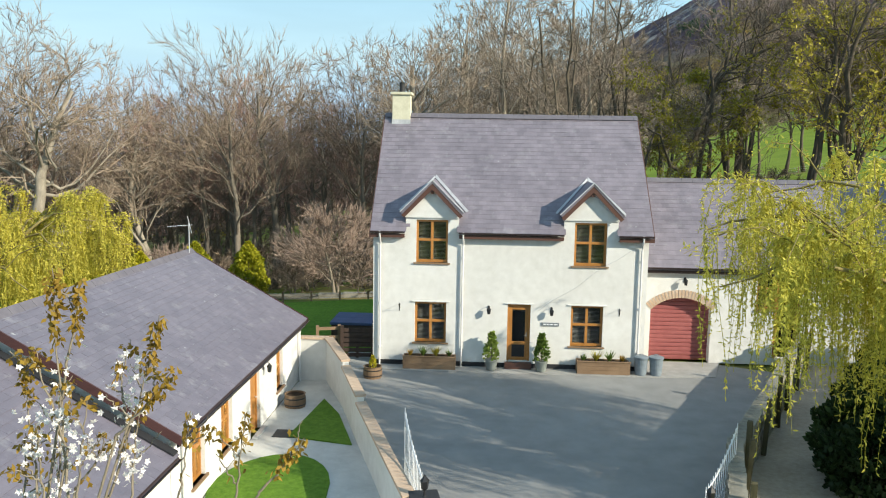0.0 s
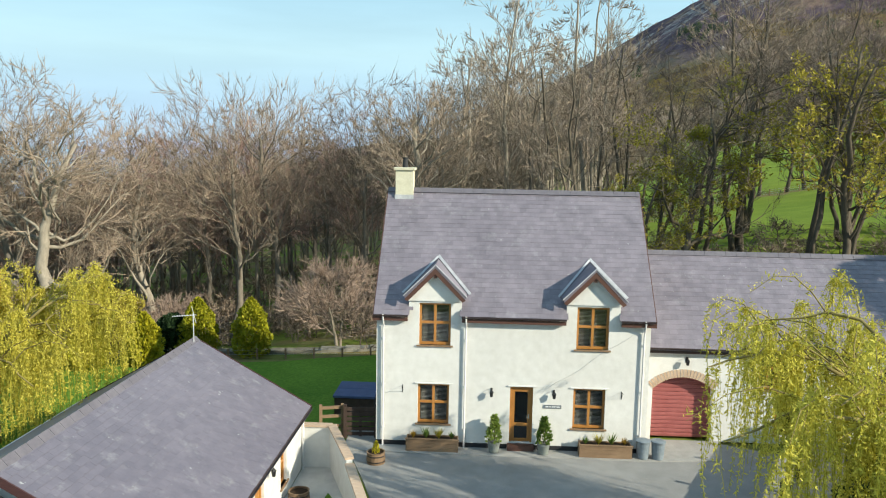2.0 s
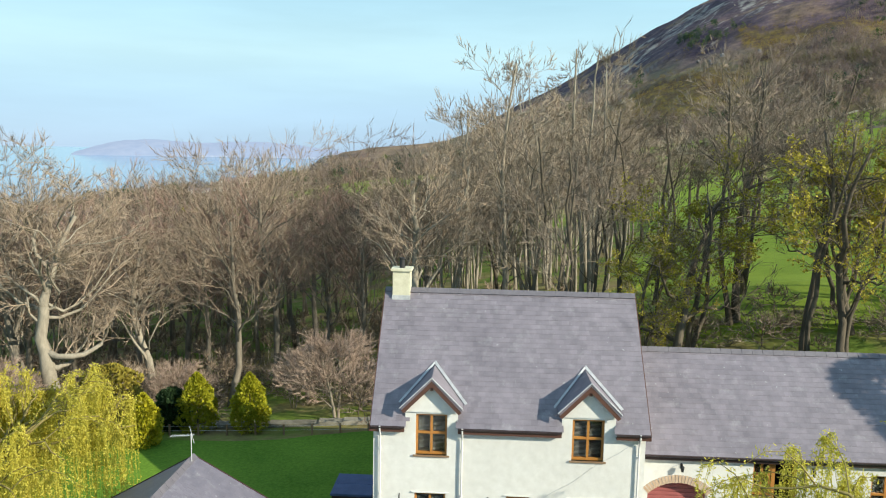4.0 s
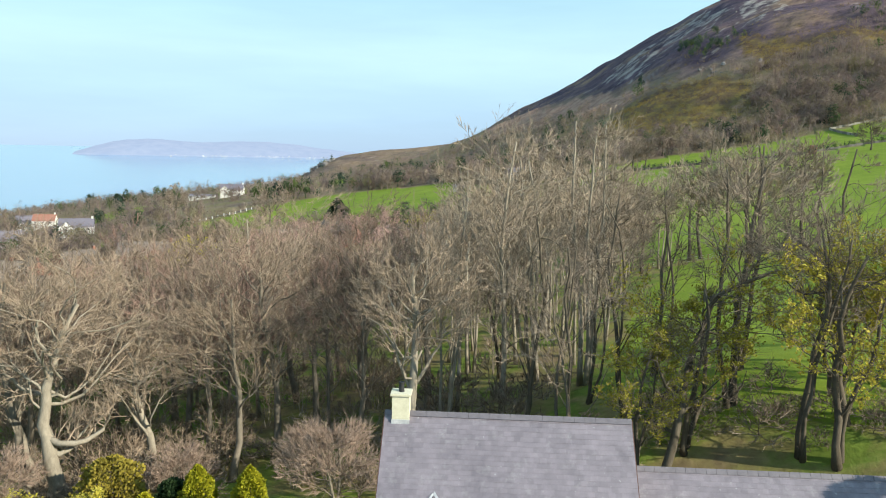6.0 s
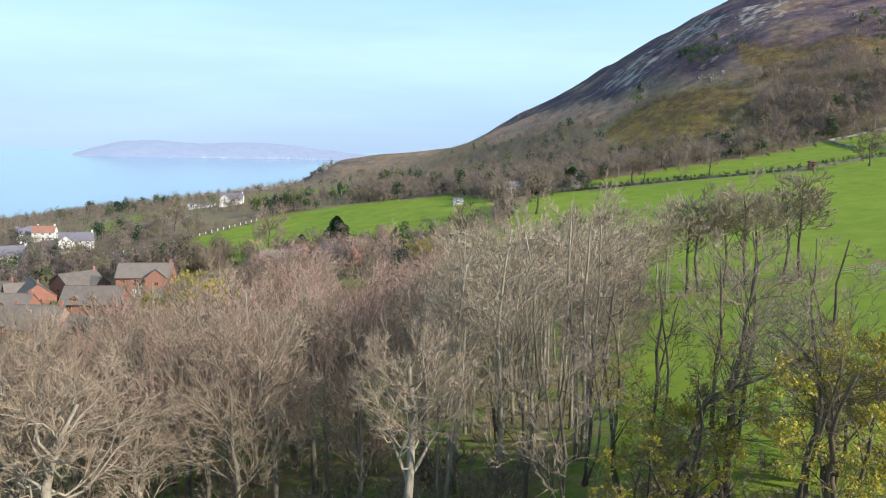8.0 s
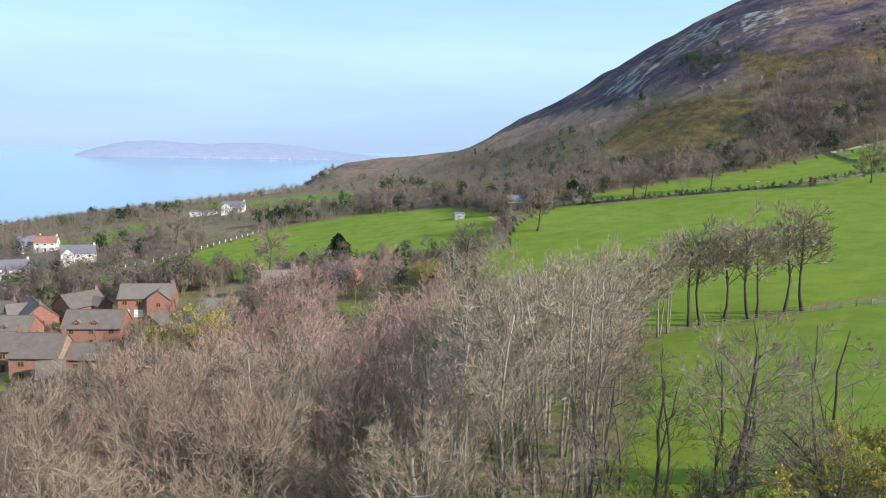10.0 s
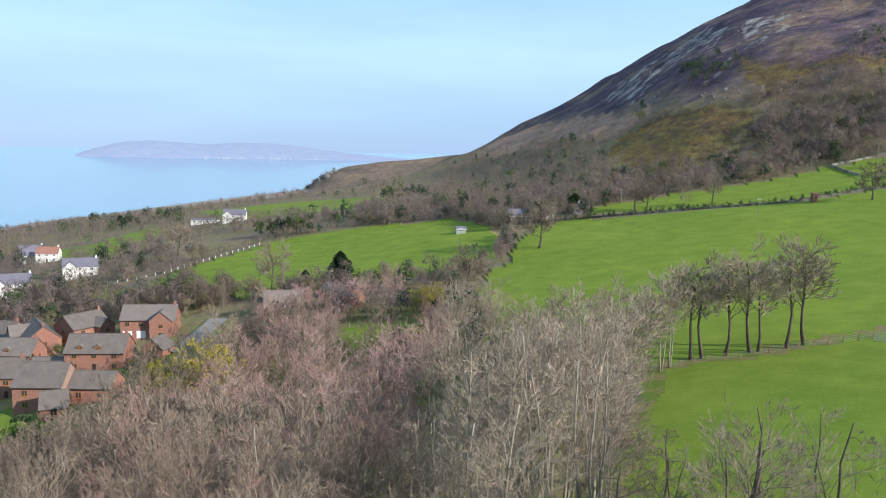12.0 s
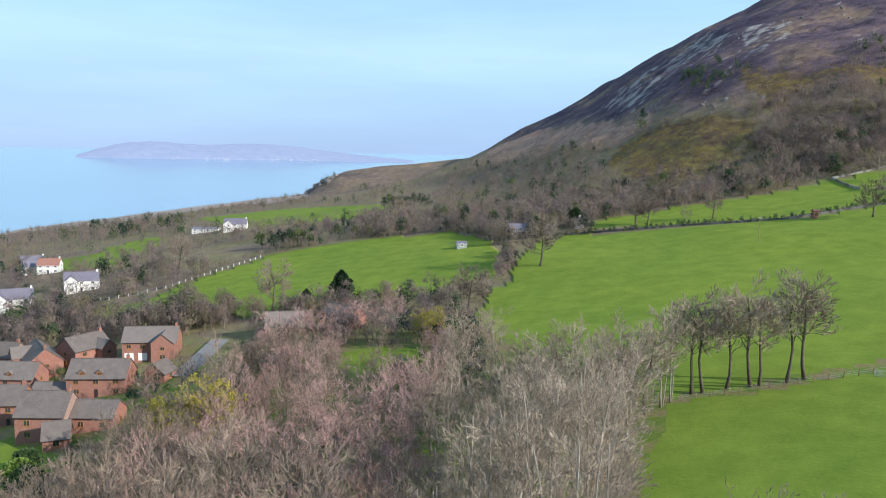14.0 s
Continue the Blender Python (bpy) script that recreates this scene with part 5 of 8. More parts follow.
    def spread(pts, L, r, lev):
        """Side branches of a limb (lev 2), then of a branch (lev 3)."""
        num = sec if lev == 2 else ter
        az = rn.uniform(0, 6.28)
        for k in range(num):
            f = (0.22 if lev == 2 else 0.15) + 0.84 * ((k + rn.random()) / num) ** 0.85
            p, t = at(pts, f)
            az += 2.4 + rn.uniform(-0.5, 0.5)
            d = aside(t, radians(40) * rn.uniform(0.55, 1.25), az)
            if d.z < 0:
                d.z *= 0.45
            ln = L * side * (1.15 - 0.42 * f) * rn.uniform(0.7, 1.25)
            q = clip(p + d.normalized() * ln + Vector((0, 0, 0.12 * ln * rise * 2)))
            n = (3 if plain else 4) if lev == 2 else (1 if plain else 2)
            c = p.lerp(q, 0.5) + rvec(rn) * ln * 0.08 + Vector((0, 0, -0.05 * ln))
            bp = curve(p, c, q, n, gnarl * 0.7)
            rb = max(r * (1 - 0.75 * f) * 0.55, width)
            if lev == 2:
                if plain:
                    ribbon(bp, max(rb, width * 1.6), width * 1.2)
                else:
                    crown.tube(bp, [max(rb * (1 - 0.75 * i / n), 0.01) for i in range(n + 1)], 3, False)
                spread(bp, (q - p).length, rb, 3)
            else:
                ribbon(bp, min(rb, width * 2.3), width * 1.1)
                twigs(bp, (q - p).length)

    for s in range(stems):
        a = s * 6.28 / stems + rn.uniform(-0.5, 0.5)
        out = Vector((math.cos(a), math.sin(a), 0))
        p = out * (0.8 * r0 * (stems - 1)) - Vector((0, 0, 0.3))
        top = mid + Vector((0, 0, leader * (h - mid.z) * (1 if s == 0 else rn.uniform(0.6, 1.0)))) + out * (w * (0.3 if stems > 1 else 0.08))
        n = 6 if plain else 9
        tp = curve(p, Vector((p.x + out.x * 0.3, p.y + out.y * 0.3, top.z * 0.55)), top, n, gnarl * 0.3)
        rr = r0 * (1 if s == 0 else rn.uniform(0.7, 0.95))
        rad = [rr * (1.35 if i == 0 else 1) * (1 - 0.72 * i / n) for i in range(n + 1)]
        trunk.tube(tp, rad, 5 if plain else 8)
        for az, f, L, up in (boughs if s == 0 else ()):
            p1, t = at(tp, f)
            d = Vector((math.cos(az), math.sin(az), 0))
            lp = curve(p1, p1 + d * L * 0.6 - Vector((0, 0, 0.15 * L)), p1 + d * L + Vector((0, 0, up)), 8, gnarl * 0.55)
            trunk.tube(lp, [rr * 0.42 * (1 - 0.75 * i / 8) for i in range(9)], 6, False)
            spread(lp, L, rr * 0.3, 2)
        nl = max(limbs // stems, 3)
        az = rn.uniform(0, 6.28)
        for k in range(nl):
            g = (k + rn.random()) / nl
            dz = 0.98 + (low - 0.98) * g
            az += 2.4 + rn.uniform(-0.4, 0.4)
            ca = math.sqrt(max(1 - dz * dz, 0))
            d = Vector((math.cos(az) * ca, math.sin(az) * ca, dz))
            if stems > 1:
                d = (d + out * 0.55).normalized()
            q = mid + d * reach(d) * rn.uniform(0.68, 0.9)
            lo = z0 * 0.85 / max(top.z, 0.1)
            f = lo + (1 - lo) * (1 - g) ** 0.8 * rn.uniform(0.75, 1.0)
            p1, t = at(tp, f)
            v = q - p1
            c = p1 + Vector((v.x * (0.62 - 0.5 * rise), v.y * (0.62 - 0.5 * rise), v.z * (0.2 + 0.5 * rise) + 0.10 * v.length * rise))
            n1 = 4 if plain else 6
            lp = curve(p1, c, q, n1, gnarl * 0.6)
            r1 = max(rr * (1 - 0.62 * f) * rn.uniform(0.32, 0.52) * (0.7 + 0.5 * min(v.length / h, 0.6)), 0.02)
            trunk.tube(lp, [max(r1 * (1 - 0.85 * i / n1), 0.012) for i in range(n1 + 1)], 3 if plain else 5, False)
            spread(lp, v.length, r1, 2)
    return trunk, crown, leaves


def tree_kind(name, label, category, barkm, twigm, leafm=None, **kw):
    """One tree, kept as the pattern for its copies."""
    tr, cr, lv = bare_tree(**kw)
    t = thing(name, label, category)
    part("trunk", tr, barkm, t, smooth=True)
    part("crown", cr, twigm, t)
    if lv.f:
        part("leaves", lv, leafm, t, "sparse yellow-green young leaves")
    return t


def plant(pattern, spots, group=""):
    """First spot takes the pattern itself, the rest copies; a spot is x, y, scale, turn and sink."""
    rn = random.Random(len(spots) + 11)
    for i, s in enumerate(spots):
        x, y, sc, turn = s
        m = Matrix.LocRotScale((x, y, gz(x, y) - 0.05), Euler((radians(rn.uniform(-5, 5)), radians(rn.uniform(-5, 5)), rn.uniform(0, 6.28) if turn is None else radians(turn))), None)
        if i == 0:
            ob = pattern
            ob.matrix_world = m
        else:
            ob = copy_thing(pattern, m)
        k = sc * rn.uniform(0.94, 1.06)
        ob.scale = (k, k, k)
        if group:
            ob["group"] = group


KINDS = {}
FAR = dict(width=0.021, plain=True, kid=0)
DOME = dict(base=0.2, rise=0.45, leader=0.3, gnarl=0.12)
VASE = dict(base=0.24, rise=0.8, leader=0.55, low=-0.5, gnarl=0.07, squash=0.5)
NEAR = dict(width=0.0115, kid=0)
KINDS["broad"] = [tree_kind("bare_tree", "bare broad-crowned tree with grey-brown twigs in the wood", "tree", BARK_OAK, TWIG_BROWN, seed=s, h=20.4, w=5.4, r0=0.30, limbs=16, sec=7, ter=6, twig=9, **DOME, **NEAR) for s in (1, 2, 16)]
KINDS["tall"] = [tree_kind("bare_tree", "tall slender bare tree with pale upswept twigs in the wood", "tree", BARK_PALE, TWIG_GREY, seed=s, side=0.36, h=24, w=4.5, r0=0.21, stems=st, limbs=24, sec=7, ter=5, twig=9, **VASE, **NEAR) for s, st in ((3, 2), (4, 1), (17, 3))]
KINDS["dark"] = [tree_kind("bare_tree", "dark many-stemmed bare tree at the wood edge", "tree", BARK_DARK, TWIG_DARK, seed=s, side=0.42, h=20.5, w=4.8, r0=0.19, stems=st, base=0.2, rise=0.7, leader=0.5, gnarl=0.2, low=-0.5, limbs=15, sec=6, ter=5, twig=7, **NEAR) for s, st in ((5, 3), (15, 2), (18, 2))]
KINDS["red"] = [tree_kind("bare_tree", "bare tree with fine reddish-brown twigs in the wood", "tree", BARK_OAK, TWIG_RED, seed=s, h=18.5, w=4.8, r0=0.22, limbs=16, sec=7, ter=6, twig=9, **DOME, **NEAR) for s in (6, 7)]
KINDS["oak"] = [tree_kind("oak_tree", "gnarled pale-barked oak with twisting bare limbs", "tree", BARK_PALE, TWIG_BROWN, seed=s, loose=0.6, side=0.46, h=17.2, w=5.0, r0=0.42, base=0.34, rise=0.55, leader=0.35, gnarl=0.24, limbs=15, sec=8, ter=6, twig=9, **NEAR) for s in (8, 9)]
KINDS["old_oak"] = [tree_kind("oak_tree", "old pale oak with a leaning trunk and a low curling bough", "tree", BARK_PALE, TWIG_BROWN, seed=52, h=16.5, w=5.2, r0=0.52, base=0.42, rise=0.6, leader=0.3, gnarl=0.3, limbs=14, sec=8, ter=6, twig=8, side=0.46, loose=0.6, lean=0.9, boughs=((0.1, 0.34, 3.6, 1.6), (0.7, 0.27, 2.4, 1.9), (2.9, 0.62, 3.2, 1.4)), **NEAR)]
KINDS["leaning"] = [tree_kind("bare_tree", "dark tree leaning far over the bank behind the house", "tree", BARK_DARK, TWIG_DARK, seed=53, h=17, w=4.6, r0=0.3, stems=1, base=0.45, rise=0.6, leader=0.3, gnarl=0.3, low=-0.4, limbs=15, sec=6, ter=5, twig=7, side=0.44, lean=5.5, boughs=((0.4, 0.3, 4.5, 2.5), (2.6, 0.25, 3.0, 1.5), (3.6, 0.4, 3.0, 2.0)), **NEAR)]
KINDS["forked"] = [tree_kind("bare_tree", "dark tree forked low into two stems at the wood edge", "tree", BARK_DARK, TWIG_DARK, seed=54, h=19, w=5.4, r0=0.26, stems=2, base=0.4, rise=0.7, leader=0.4, gnarl=0.12, low=-0.3, limbs=16, sec=6, ter=5, twig=7, side=0.42, **NEAR)]
KINDS["bramble"] = [tree_kind("bramble", "low dark tangle of bramble and fallen twigs", "shrub", BARK_DARK, TWIG_DARK, seed=55, h=1.5, w=2.0, r0=0.04, stems=1, base=0.05, rise=0.2, limbs=12, sec=4, ter=3, twig=4, kid=0, loose=0.9, width=0.014, plain=True)]
KINDS["leafy"] = [tree_kind("young_leaved_tree", "crooked dark tree with sparse yellow-green young leaves", "tree", BARK_DARK, TWIG_BROWN, LEAF_BUD, seed=s, side=0.46, h=13, w=4.2, r0=0.2, stems=2, base=0.2, rise=0.6, leader=0.5, gnarl=0.22, low=-0.6, limbs=16, sec=6, ter=5, twig=6, leaf=0.95, leaf_size=0.088, **NEAR) for s in (10, 11)]
KINDS["bushy"] = [tree_kind("bare_shrub", "low spreading bare bush with pinkish-brown twigs", "shrub", BARK_GREY, TWIG_BUSH, seed=12, h=4.8, w=2.6, r0=0.10, stems=2, base=0.12, rise=0.6, leader=0.3, limbs=24, sec=8, ter=5, twig=7, kid=0, width=0.011)]
KINDS["far_broad"] = [tree_kind("bare_tree", "bare broad-crowned brown tree further into the wood", "tree", BARK_GREY, TWIG_FAR, seed=s, h=17.6, w=4.9, r0=0.24, limbs=11, sec=6, ter=5, twig=9, **DOME, **FAR) for s in (31, 32, 39)]
KINDS["far_grey"] = [tree_kind("bare_tree", "bare grey-twigged tree further into the wood", "tree", BARK_GREY, TWIG_DARK, seed=s, h=16.2, w=4.7, r0=0.24, limbs=11, sec=6, ter=5, twig=9, **DOME, **FAR) for s in (37, 38, 40)]
KINDS["far_tall"] = [tree_kind("bare_tree", "tall slender pale bare tree further into the wood", "tree", BARK_PALE, TWIG_GREY, seed=s, side=0.38, h=22.5, w=4.8, r0=0.19, stems=st, limbs=16, sec=6, ter=5, twig=8, **VASE, **FAR) for s, st in ((33, 2), (34, 1), (42, 3))]
KINDS["far_red"] = [tree_kind("bare_tree", "bare tree with rosy twigs further into the wood", "tree", BARK_GREY, TWIG_FARRED, seed=s, h=15.2, w=4.3, r0=0.18, limbs=11, sec=6, ter=5, twig=9, **DOME, **FAR) for s in (35, 36)]
KINDS["far_dark"] = [tree_kind("bare_tree", "bare dark-stemmed tree in the row between two fields", "tree", BARK_DARK, TWIG_GREY, seed=s, side=0.5, h=19, w=5.4, r0=0.3, base=0.28, rise=0.7, leader=0.45, gnarl=0.15, low=-0.5, limbs=17, sec=7, ter=5, twig=10, kid=0, width=0.028, plain=True) for s in (45, 46)]
KINDS["lone"] = [tree_kind("bare_tree", "lone round-crowned bare tree at the edge of the field", "tree", BARK_DARK, TWIG_DARK, seed=48, h=13, w=5.2, r0=0.34, limbs=14, sec=7, ter=6, twig=8, kid=0, width=0.035, plain=True, low=-0.6, **DOME)]
KINDS["under"] = [tree_kind("bare_shrub", "tangled low bush under the trees", "shrub", BARK_GREY, TWIG_BROWN, seed=47, h=3.0, w=1.6, r0=0.06, stems=3, base=0.1, limbs=9, sec=4, ter=3, twig=4, kid=0, width=0.016, plain=True)]
KINDS["far_leafy"] = [tree_kind("young_leaved_tree", "rounded tree coming into yellow-green leaf", "tree", BARK_DARK, TWIG_BROWN, LEAF_BUD, seed=41, h=11, w=4.0, r0=0.2, limbs=12, sec=6, ter=5, twig=6, leaf=0.8, leaf_size=0.14, **DOME, **FAR)]

SPOTS = {k: [[] for _ in v] for k, v in KINDS.items()}


def put(kind, i, x, y, s=1.0, turn=None):
    SPOTS[kind][i % len(SPOTS[kind])].append((x, y, s, turn))


# the trees that stand out
for kind, i, x, y, s in [
        ("oak", 1, -18.8, 22.0, 0.82), ("oak", 1, -29.5, 17.5, 1.0), ("oak", 0, -27.5, 23.5, 1.0),
        ("broad", 0, -11.0, 26.5, 0.98), ("broad", 1, -5.6, 36.5, 1.02), ("broad", 2, -0.4, 34.0, 1.0), ("oak", 1, 0.2, 21.0, 1.02), ("broad", 1, -13.0, 41.0, 1.05), ("broad", 2, -21.9, 27.5, 0.92),
        ("tall", 1, 5.6, 27.3, 0.98), ("tall", 0, 8.9, 37.5, 1.0), ("tall", 2, 12.2, 31.5, 1.04), ("tall", 2, 3.0, 45.0, 1.0), ("tall", 0, 8.6, 50.5, 1.04), ("tall", 1, 2.2, 30.0, 0.9), ("tall", 0, 14.5, 46.0, 1.0), ("tall", 2, 16.2, 59.0, 1.04),
        ("dark", 0, 9.6, 15.6, 0.98), ("dark", 1, 6.8, 22.0, 0.92), ("dark", 1, 13.7, 22.2, 0.98), ("dark", 2, 22.3, 26.0, 0.96), ("dark", 0, 29.0, 25.5, 0.92), ("dark", 0, 17.0, 29.0, 0.9),
        ("leafy", 0, 16.6, 18.0, 1.0), ("leafy", 1, 23.9, 14.0, 1.15), ("leafy", 0, 28.5, 17.0, 1.1), ("leafy", 1, 13.6, 16.6, 0.8), ("leafy", 1, 32.5, 20.0, 1.05), ("leafy", 0, 26.5, 20.5, 0.85),
        ("bushy", 0, -4.3, 15.2, 1.2), ("bushy", 0, -7.5, 21.5, 0.8), ("bushy", 0, -15.0, 17.5, 0.8), ("bushy", 0, -24.0, 13.5, 0.9),
        ("red", 0, -16.0, 33.0, 0.95), ("broad", 0, -25.0, 33.0, 1.0), ("red", 1, -7.5, 44.0, 1.02), ("red", 0, -19.5, 40.0, 1.02), ("broad", 1, -31.5, 29.0, 1.0), ("red", 1, -28.0, 41.0, 1.08), ("broad", 2, -37.0, 37.0, 1.1), ("red", 1, -33.0, 34.0, 0.95)]:
    put(kind, i, x, y, s)

put("old_oak", 0, -21.8, 15.7, 1.0, 0)
put("leaning", 0, 14.2, 15.4, 1.0, 0)
put("leaning", 0, 25.6, 17.0, 0.85, 150)
put("forked", 0, 20.1, 20.9, 1.0, 10)
put("forked", 0, 22.4, 15.2, 0.9, 80)

# the rest of the wood, thinner close behind the house
rn = random.Random(77)
taken = [s[:2] for k in SPOTS.values() for l in k for s in l]
tries = 0
while len(taken) < 325 and tries < 40000:
    tries += 1
    y = rn.uniform(17, 152)
    x = rn.uniform(-0.66 * (y + 27) - 8, 40)
    edge = 13.5 + 0.19 * (y - 20) if y < 100 else 28.7 - 0.75 * (y - 100)
    if x > edge - 1 or (x > 2 and y < 24):
        continue
    if y > 76 and x < -62 or y > 112 and x < -54:
        continue
    if -30 < x < -8 and 120 < y < 160:
        continue
    if y < 40 and rn.random() < 0.8 and x > -24:
        continue
    gap = 4.0 + 0.006 * y
    if any((x - a) ** 2 + (y - b) ** 2 < gap * gap for a, b in taken):
        continue
    taken.append((x, y))
    v = rn.random()
    near = y < 42
    if x > -4:
        kind = ("tall" if v < 0.6 else "dark" if v < 0.75 else "broad") if near else ("far_tall" if v < 0.75 else "far_grey")
    elif x > -45:
        kind = ("red" if v < 0.45 else "broad" if v < 0.9 else "tall") if near else ("far_red" if v < (0.8 if y > 80 else 0.42) else "far_broad" if v < (0.9 if y > 80 else 0.55) else "far_grey")
    else:
        kind = ("oak" if v < 0.35 else "broad" if v < 0.7 else "red") if near else ("far_red" if v < 0.1 else "far_broad" if v < 0.4 else "far_grey")
    s = rn.uniform(0.74, 1.08) * (0.92 if y > 75 else 1.0) * (0.86 if -4 < x < 5 else 0.96 if x >= 5 else 1.0) * (1.06 if -54 < x < -30 and 48 < y < 105 else 0.84 if x < -30 else 1.0)
    put(kind, rn.randrange(6), x, y, s)
# low bushes under the trees
for _ in range(120):
    y = rn.uniform(17, 46)
    x = rn.uniform(-0.6 * (y + 27), 12)
    if x > 2 and y < 22 or -14 < x < 0 and 18 < y < 30 and rn.random() < 0.6:
        continue
    put("under", 0, x, y, rn.uniform(0.6, 1.6))
# tangled ground cover on the bank behind the house and at the lawn's edge
for _ in range(30):
    x, y = rn.uniform(8, 36), rn.uniform(14.5, 23)
    put("bramble", 0, x, y, rn.uniform(0.6, 1.4))
for _ in range(34):
    x, y = rn.uniform(-30, 2), rn.uniform(14.2, 30)
    put("bramble", 0, x, y, rn.uniform(0.7, 1.6))
# row of trees along the fence between the two fields
for i, x in enumerate((40.9, 42.9, 46.9, 51.2, 52.6, 57.3, 60.7)):
    put("far_dark", i, x, 110.6 + rn.uniform(-0.5, 0.5), rn.uniform(0.95, 1.18))
for i, (x, y) in enumerate(((24, 97), (28, 100), (31, 103), (34.5, 106), (25.5, 90), (21.5, 93), (36.5, 108), (30, 107))):
    put(("far_tall", "far_grey", "far_dark")[i % 3], i, x, y, 0.9)
# single trees of the middle distance
for kind, x, y, s in (("lone", 21.9, 238.0, 1.25), ("lone", -67.1, 220.5, 1.3), ("lone", -1.2, 190.0, 1.05), ("lone", -143.0, 329.0, 1.35), ("lone", 65.1, 296.0, 1.05), ("lone", 69.5, 295.0, 0.95), ("lone", 85.5, 337.0, 1.1), ("lone", 95.3, 292.0, 0.9), ("lone", 126.7, 350.0, 1.0), ("lone", 139.0, 355.0, 1.0), ("lone", 173.8, 363.0, 1.1), ("lone", 139.8, 254.0, 1.1), ("lone", -72.0, 214.0, 0.6), ("far_leafy", -8.6, 163.0, 0.95), ("far_leafy", -12.5, 166.0, 0.85), ("far_broad", -68.0, 146.0, 0.7), ("far_grey", -63.0, 138.0, 0.75), ("far_broad", -72.0, 137.0, 0.65), ("far_leafy", -45.0, 103.0, 1.5), ("far_leafy", -51.5, 101.0, 1.25), ("far_leafy", -41.5, 98.0, 0.75), ("far_leafy", -60.0, 52.0, 0.9), ("far_leafy", 40.0, 33.0, 0.8),
                      ("far_red", -36.0, 178.0, 0.9), ("far_red", -28.0, 174.0, 0.85), ("far_red", -22.0, 179.0, 0.8), ("far_red", -46.0, 172.0, 0.9), ("far_red", -40.0, 165.0, 0.9), ("far_red", -50.0, 162.0, 0.9), ("far_red", -33.0, 186.0, 0.7), ("far_red", -45.0, 183.0, 0.75), ("far_red", -24.0, 190.0, 0.7), ("far_broad", -54.0, 136.0, 0.9), ("far_red", -48.0, 150.0, 0.9),
                      ("far_grey", -137.0, 345.0, 1.1), ("far_broad", -78.0, 205.0, 0.7), ("far_broad", -88.0, 208.0, 0.7), ("far_grey", -100.0, 205.0, 0.7), ("far_broad", -70.0, 208.0, 0.6), ("far_grey", 82.0, 284.0, 0.55), ("far_grey", 66.0, 300.0, 0.6), ("far_broad", 183.0, 330.0, 0.7)):
    put(kind, rn.randrange(4), x, y, s)
for k, v in KINDS.items():
    for pat, spots in zip(v, SPOTS[k]):
        if spots:
            plant(pat, spots)


